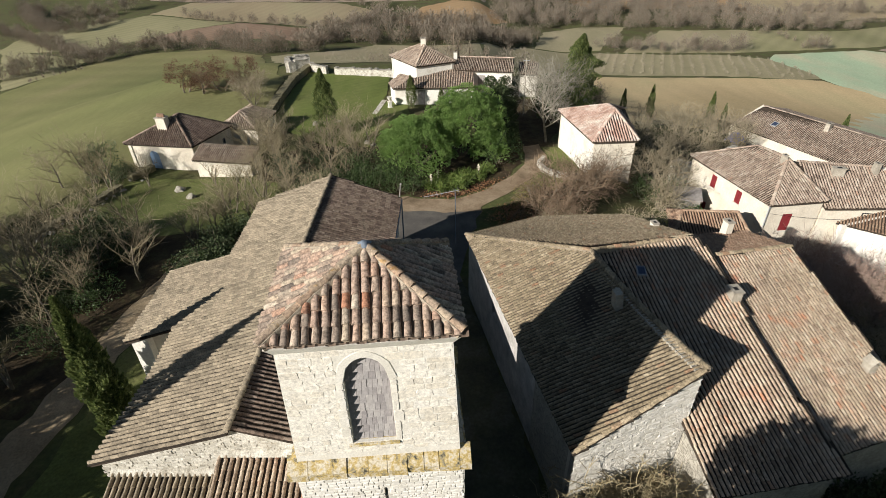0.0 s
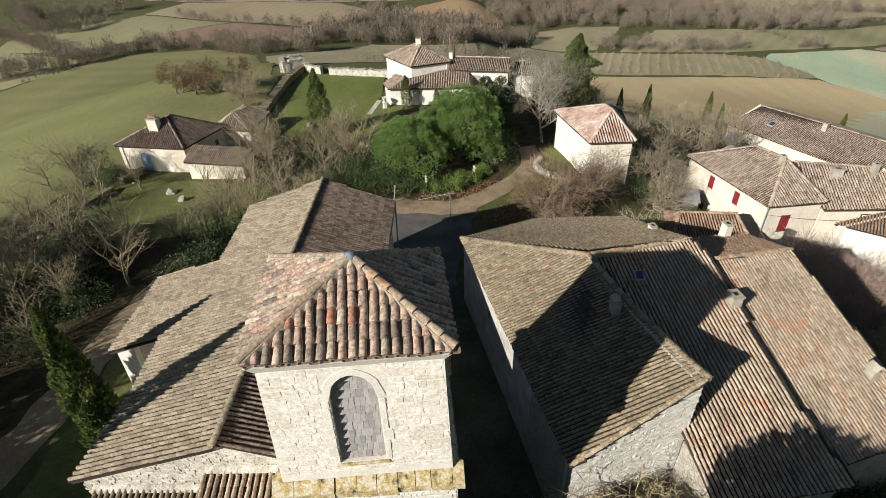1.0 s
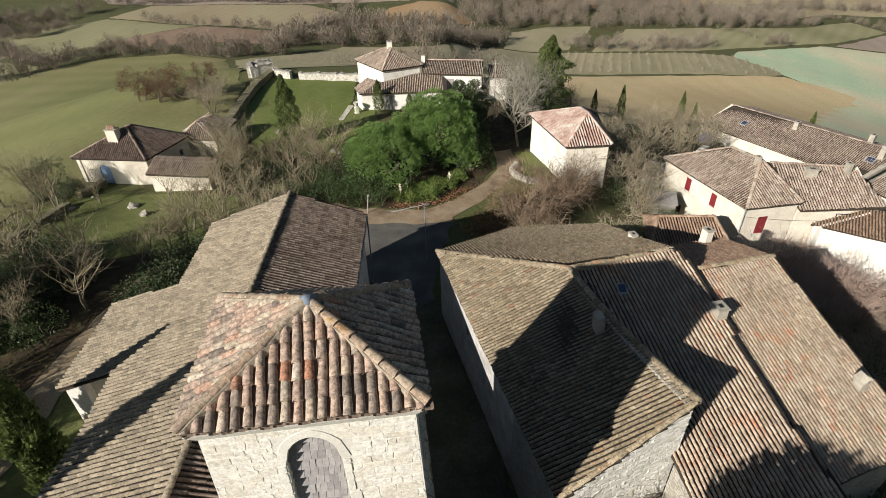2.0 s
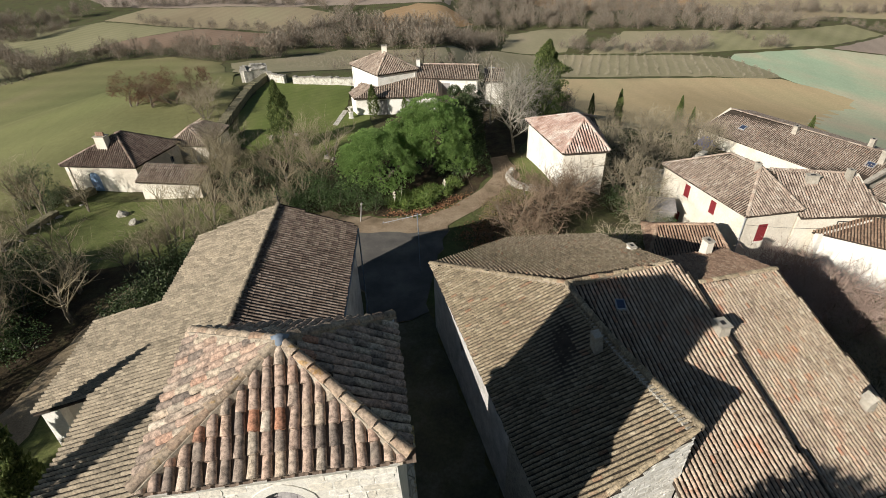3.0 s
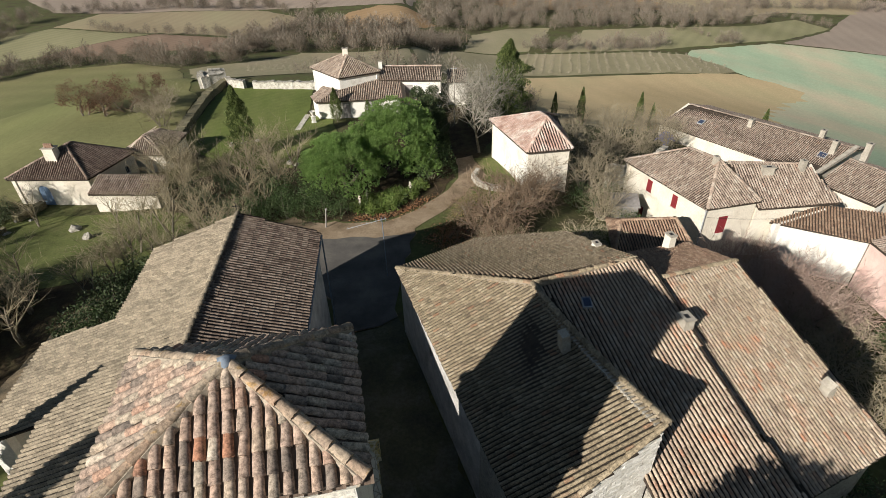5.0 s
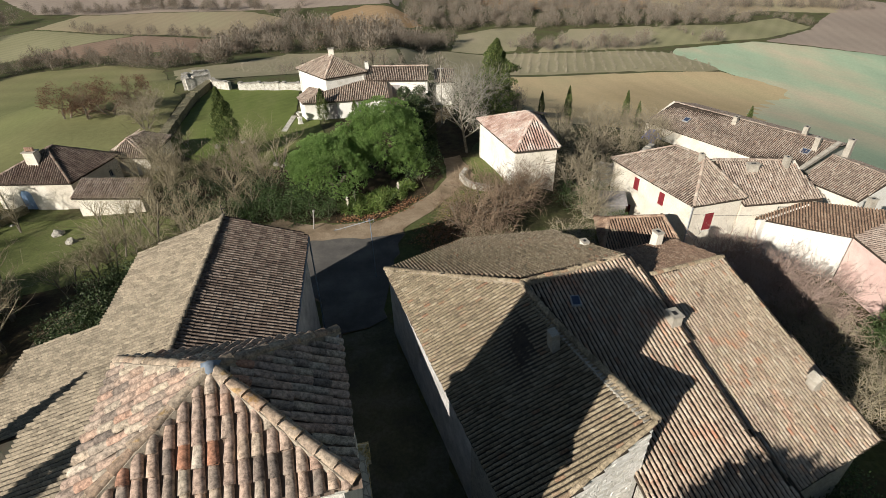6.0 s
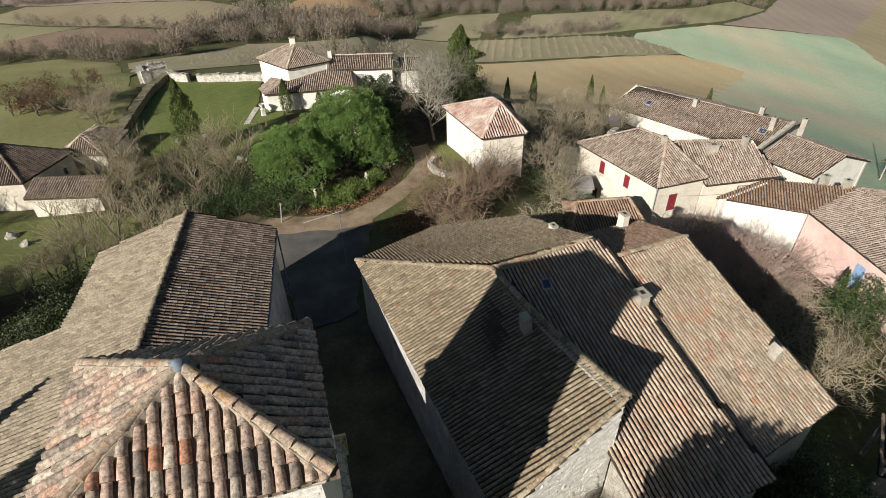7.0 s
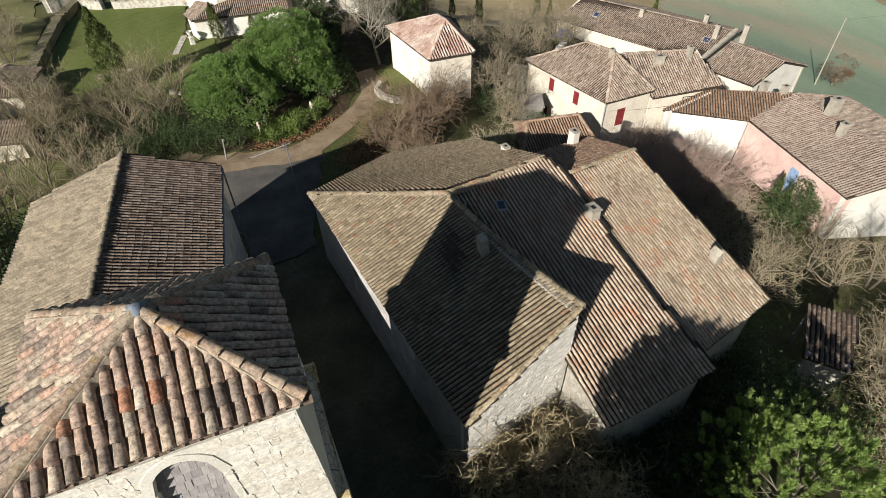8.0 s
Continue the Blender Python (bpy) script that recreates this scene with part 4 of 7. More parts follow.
wall(house, (9.4, 13.9), (7.3, 22.1), 2.0, [(0, 5.98), (0.25, 5.72), (0.5, 5.5), (0.75, 5.4), (1, 5.4)], M_STONE_OLD, 0.3)
wall(house, (9.7, 11.2), (14.5, 12.0), GH, [(0, 2.4), (1, 2.62)], M_STONE_OLD, 0.5)
wall(house, (9.2, 13.5), (9.66, 11.25), GH, [(0, 2.95), (1, 2.4)], M_STONE_OLD, 0.4)
wall(house, (14.6, 12.9), (19.55, 14.55), GH - 2, [(0, 2.45), (1, 2.15)], M_STONE_OLD, 0.5)
wall(house, (19.6, 14.6), (18.05, 23.7), GH - 3, [(0, 2.15), (1, 4.5)], M_STONE_OLD, 0.5)
wall(house, (18.0, 23.7), (18.4, 28.4), GH - 3, [(0, 4.5), (1, 2.3)], M_STONE_OLD, 0.4)
wall(house, (18.4, 28.4), (12.4, 27.3), GH - 2, [(0, 2.3), (1, 2.5)], M_STONE_OLD, 0.4)
wall(house, (11.9, 31.4), (6.36, 32.95), GH, [(0, 1.7), (1, 0.65)], M_STONE_OLD, 0.4)
wall(house, (6.26, 32.95), (1.2, 27.9), GH, [(0, 0.6), (1, 2.75)], M_STONE_OLD, 0.4)
wall(house, (12.2, 27.2), (12.0, 31.4), GH, [(0, 3.6), (1, 1.75)], M_STONE_OLD, 0.4)
chimney("chimney", 13.25, 19.55, 4.1, 5.15, 0.5, 0.62, M_RENDER_GREY, "square rendered chimney stack on the lichened roof", 8)
chimney("chimney", 7.55, 18.4, 4.7, 6.1, 0.36, 0.5, M_RENDER_GREY, "leaning rendered chimney stack near the roof ridge", 8, lean=-7, cap=False)
chimney("chimney", 18.3, 16.6, 2.5, 3.35, 0.38, 0.46, M_RENDER_GREY, "weathered chimney stack with a tented tile cap", 8, tent=True)
chimney("chimney", 11.9, 26.6, 3.3, 4.45, 0.36, 0.45, M_WHITEWASH, "small whitewashed chimney stack", 10)
chimney("chimney", 17.0, 28.0, 2.0, 3.6, 0.45, 0.55, M_CREAM, "tall cream rendered chimney stack", 12)


# ---- the other houses ----
def hip(parent, corners, r0, r1, mat, pitch=0.215, length=0.42, seed=40, ends=True, caps=True):
    """Hip or gable roof on four eaves corners (two along the ridge's one side, two along the other)."""
    a, b, c, d = corners
    faces = [[a, b, r1, r0], [c, d, r0, r1]]
    if ends:
        faces += [[b, c, r1], [d, a, r0]]
    for k, f in enumerate(faces):
        roof_face(parent, f, mat, pitch, length, 3, False, None, seed + k, 0.12)
    if caps:
        ridge(parent, r0, r1, mat, 0.15, 0.1, seed, 0.5)
        if ends:
            for p, q in ((a, r0), (b, r1), (c, r1), (d, r0)):
                ridge(parent, p, q, mat, 0.14, 0.09, seed, 0.5)


def window(parent, p0, p1, u, v, w, h, mat=None, open_=False):
    """A window in its opening: frame, panes, and shutters closed over it or folded back."""
    m = on_wall(p0, p1, u, v)
    win = new("window", None)
    win.parent = parent
    f = Shape()
    f.box(-w / 2, 0.1, 0, w / 2, 0.16, 0.06).box(-w / 2, 0.1, h - 0.06, w / 2, 0.16, h).box(-w / 2, 0.1, 0.06, -w / 2 + 0.06, 0.16, h - 0.06).box(w / 2 - 0.06, 0.1, 0.06, w / 2, 0.16, h - 0.06).box(-0.03, 0.1, 0.06, 0.03, 0.16, h - 0.06)
    part("frame", f.moved(m), M_WOOD_GREY, win)
    part("pane", Shape().box(-w / 2 + 0.05, 0.12, 0.05, w / 2 - 0.05, 0.14, h - 0.05).moved(m), M_GLASS, win)
    part("sill", Shape().box(-w / 2 - 0.08, -0.08, -0.09, w / 2 + 0.08, 0.1, -0.005).moved(m), M_ASHLAR, win)
    if mat:
        for s in (-1, 1):
            if open_:
                x0, x1 = (s * w / 2, s * w) if s > 0 else (-w, -w / 2)
                y0, y1 = -0.07, -0.02
            else:
                x0, x1 = (0.006, w / 2 - 0.004) if s > 0 else (-w / 2 + 0.004, -0.006)
                y0, y1 = 0.02, 0.06
            sh = Shape().box(x0, y0, 0.01, x1, y1, h - 0.01)
            for z in (0.18 * h, 0.78 * h):
                sh.box(x0 + 0.03, y0 - 0.025, z, x1 - 0.03, y0, z + 0.09)
            part("shutter", sh.moved(m), mat, win)
    return win


def hole(u, v, w, h):
    return (u - w / 2, u + w / 2, v, v + h)


# red-shuttered house
hs = thing("shuttered_house", "cream two-storey house with oxblood shutters and clay-tile roofs", "house")
E1 = -0.8
hip(hs, [(22.7, 47.0, E1), (25.5, 37.35, E1), (30.3, 37.9, E1), (30.6, 46.5, E1)], (27.4, 44.8, 0.95), (28.7, 42.2, 0.95), M_TILE_BROWN, seed=40)
P0, P1 = (22.95, 46.8), (25.6, 37.6)
wins = [(3.2, -2.5, 0.64, 1.18), (6.3, -2.5, 0.64, 1.18), (2.7, -5.3, 0.7, 1.1)]
wall(hs, P0, P1, -8, -0.92, M_CREAM, 0.4, [hole(*w) for w in wins])
for w in wins:
    window(hs, P0, P1, *w, M_RED)
Q0, Q1 = (25.65, 37.55), (30.1, 38.05)
wall(hs, Q0, Q1, -8, -0.92, M_CREAM, 0.4, [hole(1.75, -3.45, 0.84, 1.6)])
window(hs, Q0, Q1, 1.75, -3.45, 0.84, 1.6, M_RED)
wall(hs, (30.1, 38.1), (30.4, 46.3), -8, -0.92, M_CREAM, 0.4)
wall(hs, (30.4, 46.3), (22.95, 46.8), -8, -0.92, M_CREAM, 0.4)
hip(hs, [(30.2, 37.65, -1.35), (37.0, 37.5, -1.35), (36.6, 45.0, -1.35), (30.4, 46.0, -1.35)], (29.6, 42.2, 0.6), (36.0, 41.0, 0.5), M_TILE_BROWN, seed=45, ends=False)
S0, S1 = (30.2, 37.95), (36.8, 37.8)
wall(hs, S0, S1, -8, -1.5, M_CREAM, 0.4, [hole(4.7, -3.7, 0.9, 1.7)])
window(hs, S0, S1, 4.7, -3.7, 0.9, 1.7, M_TERRA)
wall(hs, (36.8, 37.8), (36.4, 44.8), -8, [(0, -1.5), (0.5, 0.4), (1, -1.5)], M_CREAM, 0.4)
wall(hs, (36.4, 44.8), (30.4, 45.8), -8, -1.5, M_CREAM, 0.4)
chimney("chimney", 28.3, 42.0, 0.4, 1.35, 0.4, 0.4, M_RENDER_GREY, "grey rendered chimney stack on the tile roof")
chimney("chimney", 32.2, 40.6, -0.4, 0.75, 0.95, 0.5, M_RENDER_GREY, "broad low grey chimney stack", -10)
chimney("chimney", 35.2, 40.6, -0.2, 1.1, 0.42, 0.5, M_RENDER_GREY, "grey rendered chimney stack on the tile roof")

# low red-roofed outhouse in front of it
oh = thing("outhouse", "low outhouse with a red-brown tile roof", "outhouse")
hip(oh, [(16.9, 34.2, -2.0), (22.9, 33.8, -2.0), (23.5, 38.2, -1.95), (18.1, 38.9, -1.95)], (18.4, 37.0, -1.0), (22.6, 36.6, -1.0), M_TILE_RED, seed=50)
for a, b in (((17.2, 34.4), (22.7, 34.0)), ((22.7, 34.0), (23.1, 37.9)), ((23.1, 37.9), (18.3, 38.5)), ((18.3, 38.5), (17.2, 34.4))):
    wall(oh, a, b, -6.5, -2.12, M_STONE_OLD, 0.35)

# long house
lh = thing("long_house", "long low cream house with a brown tile roof and skylights", "house")
hip(lh, [(37.0, 68.2, -6.2), (46.3, 50.7, -6.2), (57.0, 56.2, -6.2), (47.0, 73.4, -6.2)], (41.6, 69.7, -4.5), (52.4, 52.9, -4.5), M_TILE_BROWN, seed=55, ends=False)
wall(lh, (37.2, 68.2), (46.4, 50.9), -12, -6.34, M_CREAM, 0.4)
wall(lh, (46.4, 50.9), (56.8, 56.2), -12, [(0, -6.3), (0.57, -4.62), (1, -6.3)], M_CREAM, 0.4)
wall(lh, (56.8, 56.2), (46.9, 73.2), -12, -6.34, M_CREAM, 0.4)
wall(lh, (46.9, 73.2), (37.2, 68.2), -12, [(0, -6.3), (0.5, -4.62), (1, -6.3)], M_CREAM, 0.4)
part("parapet", Shape().prism([(46.1, 50.4, -6.3), (52.6, 53.0, -4.6), (52.4, 53.4, -4.6), (45.9, 50.8, -6.3)], [(46.1, 50.4, -5.95), (52.6, 53.0, -4.2), (52.4, 53.4, -4.2), (45.9, 50.8, -5.95)]), M_RENDER_GREY, lh)
l2 = thing("end_house", "cream house with a gabled brown tile roof", "house")
hip(l2, [(46.0, 49.6, -6.4), (48.1, 44.1, -6.4), (57.0, 46.0, -6.4), (55.0, 52.0, -6.4)], (50.2, 51.2, -4.75), (52.1, 45.0, -4.75), M_TILE_BROWN, seed=60, ends=False)
wall(l2, (46.2, 49.6), (48.25, 44.3), -12, -6.52, M_CREAM, 0.4)
wall(l2, (48.25, 44.3), (56.6, 46.1), -12, [(0, -6.5), (0.46, -4.9), (1, -6.5)], M_WHITEWASH, 0.4)
wall(l2, (56.6, 46.1), (54.8, 51.8), -12, -6.52, M_CREAM, 0.4)
for x, y, z in ((45.6, 62.0, -4.0), (50.8, 56.5, -3.6), (50.0, 53.5, -3.6)):
    chimney("chimney", x, y, -5.6, z, 0.7, 0.55, M_RENDER_GREY, "rendered chimney stack on the long roof", 32)
chimney("chimney", 53.0, 52.2, -6.0, -3.6, 0.7, 0.6, M_RENDER_GREY, "tall rendered gable chimney stack", 25)

# pink house
pk = thing("pink_house", "pink rendered house with lichened clay-tile roofs", "house")
roof_face(pk, [(31.3, 37.4, -2.5), (36.95, 33.5, -2.5), (42.1, 34.7, -1.6), (35.9, 37.9, -1.6)], M_TILE_RED, 0.215, 0.42, 3, False, None, 64)
roof_face(pk, [(36.95, 33.5, -2.5), (36.0, 22.8, -2.5), (41.6, 22.4, -1.65), (42.1, 34.7, -1.6)], M_TILE_PALE, 0.215, 0.42, 3, False, None, 65)
roof_face(pk, [(42.1, 34.7, -1.6), (41.6, 22.4, -1.65), (47.5, 22.0, -2.9), (48.0, 34.3, -2.75)], M_TILE_BROWN, 0.215, 0.42, 3, False, None, 66)
wall(pk, (31.5, 37.3), (36.95, 33.65), -9, -2.62, M_WHITEWASH, 0.4)
wall(pk, (37.0, 33.6), (36.15, 22.9), -9.5, -2.62, M_PINK, 0.4)
wall(pk, (36.15, 22.9), (47.4, 22.1), -9.5, [(0, -2.6), (0.5, -1.8), (1, -3.0)], M_WHITEWASH, 0.4)
wall(pk, (47.4, 22.1), (47.9, 34.2), -9.5, -2.95, M_WHITEWASH, 0.4)
wall(pk, (47.9, 34.2), (42.1, 34.55), -9.5, [(0, -2.9), (1, -1.85)], M_WHITEWASH, 0.4)
wall(pk, (42.1, 34.55), (35.9, 37.75), -9.5, -1.85, M_WHITEWASH, 0.4)
wall(pk, (35.9, 37.8), (31.5, 37.3), -9.5, [(0, -1.75), (1, -2.6)], M_WHITEWASH, 0.4)
chimney("chimney", 42.2, 31.0, -2.0, -0.3, 0.95, 0.6, M_RENDER_GREY, "broad rendered chimney stack")
chimney("chimney", 40.7, 28.5, -2.2, -0.85, 0.6, 0.5, M_RENDER_GREY, "rendered chimney stack on the pink house")
chimney("chimney", 40.2, 36.2, -2.4, -1.0, 0.6, 0.5, M_RENDER_GREY, "rendered chimney stack on the red-brown roof")
chimney("chimney", 41.3, 35.1, -2.2, -1.0, 0.55, 0.45, M_RENDER_GREY, "rendered chimney stack on the red-brown roof")
pkdoor = new("door", None)
pkdoor.parent = pk
PD0, PD1 = (37.0, 33.6), (36.15, 22.9)
part("leaf", Shape().box(-0.42, -0.05, 0, -0.01, 0.02, 1.75).box(0.01, -0.05, 0, 0.42, 0.02, 1.75).box(-0.38, -0.05, 1.76, 0.38, 0.02, 1.92).moved(on_wall(PD0, PD1, 6.1, -5.3)), M_BLUE, pkdoor, "pale blue painted door")

# square outbuilding
sq = thing("square_outbuilding", "small square stone outbuilding with a hipped rose tile roof", "outbuilding")
hip(sq, [(11.1, 53.4, 1.5), (12.85, 45.15, 1.5), (16.95, 45.3, 1.5), (17.9, 53.3, 1.5)], (15.2, 50.2, 3.1), (15.5, 48.9, 3.1), M_TILE_ROSE, 0.24, 0.4, seed=70)
for a, b, m in (((11.35, 53.1), (13.0, 45.4), M_WHITEWASH), ((13.0, 45.4), (16.75, 45.5), M_CREAM), ((16.75, 45.5), (17.6, 53.0), M_CREAM), ((17.6, 53.0), (11.35, 53.1), M_CREAM)):
    wall(sq, a, b, -4.5, 1.36, m, 0.4)

# villa
vl = thing("white_villa", "white rendered country villa with hipped brown tile roofs", "villa")
VE = 1.8
hip(vl, [(-8.2, 74.7, VE), (-4.4, 69.3, VE), (0.7, 71.2, VE), (-3.1, 76.6, VE)], (-3.9, 73.4, 3.5), (-3.3, 72.7, 3.5), M_TILE_BROWN, seed=75)
vp = [(-8.0, 74.6), (-4.35, 69.55), (0.5, 71.3), (-3.1, 76.4)]
for a, b in zip(vp, vp[1:] + vp[:1]):
    wall(vl, a, b, -4.5, VE - 0.14, M_WHITEWASH, 0.4)
roof_face(vl, [(-8.1, 69.9, -0.4), (-7.3, 67.6, -0.4), (-4.8, 69.3, 0.45), (-6.6, 71.3, 0.45)], M_TILE_BROWN, 0.215, 0.42, 3, False, None, 80)
roof_face(vl, [(-7.3, 67.6, -0.4), (3.1, 67.6, -0.4), (2.9, 71.0, 0.85), (-0.1, 71.0, 0.85), (-4.5, 69.4, 0.4)], M_TILE_BROWN, 0.215, 0.42, 3, False, None, 81)
V0, V1 = (-7.15, 67.9), (2.9, 67.9)
wall(vl, V0, V1, -4.5, -0.5, M_WHITEWASH, 0.4, [hole(3.4, -2.7, 0.9, 1.9), hole(6.5, -2.7, 0.9, 1.9)])
window(vl, V0, V1, 3.4, -2.7, 0.9, 1.9, M_WOOD_GREY)
window(vl, V0, V1, 6.5, -2.7, 0.9, 1.9, M_WOOD_GREY)
wall(vl, (-7.9, 69.9), (-7.15, 67.9), -4.5, -0.5, M_WHITEWASH, 0.4)
wall(vl, (2.9, 67.9), (2.8, 71.0), -4.5, [(0, -0.5), (1, 0.7)], M_WHITEWASH, 0.4)
hip(vl, [(0.4, 70.7, 0.9), (8.1, 69.2, 0.9), (8.6, 74.0, 0.9), (1.0, 75.5, 0.9)], (0.7, 73.0, 1.9), (8.35, 71.6, 1.9), M_TILE_BROWN, seed=84, ends=False)
X0, X1 = (2.9, 70.6), (7.95, 69.5)
wall(vl, X0, X1, -4.5, 0.78, M_WHITEWASH, 0.4, [hole(1.2, -1.9, 1.0, 2.1)])
window(vl, X0, X1, 1.2, -1.9, 1.0, 2.1, M_WOOD_GREY)
wall(vl, (7.95, 69.5), (8.4, 73.8), -4.5, [(0, 0.78), (0.5, 1.8), (1, 0.78)], M_WHITEWASH, 0.4)
chimney("chimney", -3.5, 73.2, 3.0, 4.3, 0.7, 0.6, M_CREAM, "pale stone chimney stack on the villa roof")
chimney("chimney", 0.7, 72.6, 1.2, 2.6, 0.5, 0.4, M_WHITEWASH, "white rendered chimney stack")

# farmhouse
fm = thing("farmhouse", "whitewashed farmhouse with a pale blue door and brown tile roofs", "house")
hip(fm, [(-26.35, 50.45, -0.5), (-24.3, 56.3, -0.5), (-31.8, 57.4, -0.5), (-34.0, 51.6, -0.5)], (-29.0, 53.9, 1.5), (-28.8, 54.5, 1.5), M_TILE_DARK, seed=90)
F0, F1 = (-33.75, 51.8), (-26.5, 50.7)
wall(fm, F0, F1, -5, -0.62, M_CREAM, 0.45, [(2.15, 3.25, -3.55, -1.75, -1.3)])
fdoor = new("door", None)
fdoor.parent = fm
for s in (-1, 1):
    leaf = Shape().prism([(0.008 * s, 0.10, 0), (0.54 * s, 0.10, 0), (0.54 * s, 0.05, 0), (0.008 * s, 0.05, 0)], [(0.008 * s, 0.10, 1.79), (0.54 * s, 0.10, 1.79), (0.54 * s, 0.05, 1.79), (0.008 * s, 0.05, 1.79)])
    leaf.prism([(0.008 * s, 0.10, 1.79), (0.54 * s, 0.10, 1.79), (0.54 * s, 0.05, 1.79), (0.008 * s, 0.05, 1.79)], [(0.008 * s, 0.10, 2.24), (0.30 * s, 0.10, 2.16), (0.30 * s, 0.05, 2.16), (0.008 * s, 0.05, 2.24)])
    part("leaf", leaf.moved(on_wall(F0, F1, 2.7, -3.55)), M_BLUE, fdoor)
wall(fm, (-26.5, 50.7), (-24.5, 56.2), -5, -0.62, M_CREAM, 0.45, [hole(4.6, -2.2, 0.5, 0.7)])
window(fm, (-26.5, 50.7), (-24.5, 56.2), 4.6, -2.2, 0.5, 0.7)
wall(fm, (-31.6, 57.2), (-33.75, 51.8), -5, -0.62, M_CREAM, 0.45)
hip(fm, [(-21.6, 56.1, -1.0), (-20.8, 61.2, -1.0), (-25.0, 61.8, -1.0), (-25.6, 56.8, -1.0)], (-23.9, 58.2, 0.25), (-22.8, 60.0, 0.25), M_TILE_BROWN, seed=94)
wall(fm, (-25.3, 56.85), (-21.6, 56.2), -5, -1.12, M_CREAM, 0.4)
wall(fm, (-21.6, 56.2), (-20.85, 61.0), -5, -1.12, M_CREAM, 0.4)
wall(fm, (-24.8, 61.6), (-25.3, 56.85), -5, -1.12, M_CREAM, 0.4)
roof_face(fm, [(-25.9, 48.75, -1.15), (-19.6, 47.65, -1.15), (-19.1, 49.7, -0.35), (-25.5, 50.9, -0.35)], M_TILE_BROWN, 0.215, 0.42, 3, False, None, 99)
wall(fm, (-25.7, 49.0), (-19.8, 47.95), -5, -1.28, M_CREAM, 0.4)
wall(fm, (-19.8, 47.95), (-19.35, 49.6), -5, [(0, -1.28), (1, -0.5)], M_CREAM, 0.4)
wall(fm, (-19.35, 49.6), (-25.4, 50.8), -5, -0.5, M_CREAM, 0.3)
chimney("chimney", -29.9, 52.9, -0.2, 1.75, 1.1, 0.8, M_CREAM, "cream chimney stack with four terracotta pots", -9, 4)


# ---- the tower's tiles, stones and louvres ----
def tile_variants(count, step, segs=9):
    out = []
    for i in range(count):
        k = step / 0.24
        sh = Shape()
        top, low = tile_arc(0.086 * k, 0.078 * k, segs), tile_arc(0.108 * k, 0.096 * k, segs)
        n = segs + 1
        chip = random.uniform(-0.012, 0.012)
        a = [(x, -0.36 * 1.12, z + 0.010) for x, z in top]
        m = [(x * 0.5 + y * 0.5 + random.gauss(0, 0.002), -0.2, (z + w) * 0.5 + 0.024 + random.gauss(0, 0.002)) for (x, z), (y, w) in zip(top, low)]
        b = [(x + random.gauss(0, 0.004), chip * x * 8 + random.gauss(0, 0.005), z + 0.029 + random.gauss(0, 0.003)) for x, z in low]
        c = [(x * 0.84, y - 0.003, z * 0.84 + 0.004) for x, y, z in b]
        sh.add(a + m + b, [(j, j + 1, n + j + 1, n + j) for j in range(segs)] + [(n + j, n + j + 1, 2 * n + j + 1, 2 * n + j) for j in range(segs)])
        sh.add(b + c, [(j, j + 1, n + j + 1, n + j) for j in range(segs)])
        sh.add([(x, y + 0.012, z) for x, y, z in c], [tuple(range(n))])
        out.append(sh.mesh("tile", M_TILE_TOWER, smooth=True))
    return out


random.seed(9)
M_TILE_HIP = mat_tile("lichened_hip_tile", [(0.0, (0.15, 0.12, 0.09)), (0.25, (0.34, 0.25, 0.18)), (0.5, (0.44, 0.32, 0.24)), (0.75, (0.54, 0.44, 0.33)), (1.0, (0.40, 0.22, 0.14))], 4.0, [(0.3, (0.12, 0.10, 0.08)), (0.44, (0.42, 0.33, 0.24)), (0.58, (0.44, 0.36, 0.26)), (0.66, (0.48, 0.29, 0.06))], 0.5, True, 0.3)
M_MORTAR = mat_noise("lime_mortar", [(0.3, (0.24, 0.20, 0.15)), (0.7, (0.42, 0.36, 0.28))], 5.0, 24.0, 0.5, 0.95, 0.6)
peak = T_TOP
quad = T_QUAD
variants = tile_variants(6, 0.216)
gut_sh = Shape()
for k in range(4):
    face = [quad[k], quad[(k + 1) % 4], peak]
    o, u, d, n, step, rows = lay_tiles(face, 0.216, 0.36, None, 0.07)
    m = Matrix(((u.x, d.x, n.x, 0), (u.y, d.y, n.y, 0), (u.z, d.z, n.z, 0), (0, 0, 0, 1)))
    rows = list(rows)
    heads = {}
    for a, b, run, j in rows:
        heads[round(a / step)] = min(b - run, heads.get(round(a / step), b))
    for a, b, run, j in rows:
        if run < (0.32 if k == 1 else 0.17) and j > 0:
            continue
        t = new("tile", random.choice(variants))
        t.parent = troof
        p = o + u * (a + random.gauss(0, 0.008)) + d * (b + random.gauss(0, 0.01)) + n * ((-0.012 if run > 0.35 else -0.035) * (k == 1) + 0.012 * (k != 1) + random.gauss(0, 0.005))
        t.matrix_local = Matrix.Translation(p) @ m @ Matrix.Rotation(random.gauss(0, 0.026), 4, "Z") @ Matrix.Rotation(-0.085 if k == 1 and run > 0.35 else 0.0, 4, "X") @ Matrix.Diagonal((random.uniform(0.93, 1.06), run / 0.36, random.uniform(0.92, 1.08), 1))
        if j % 2 == 0:
            x0, up_ = a + step / 2, max(b - 0.72, heads[round(a / step)], heads.get(round(a / step + 1), b))
            if up_ > b - 0.05:
                continue
            prof = [(-0.5 * step, 0.05), (-0.25 * step, 0.006), (0.25 * step, 0.006), (0.5 * step, 0.05)]
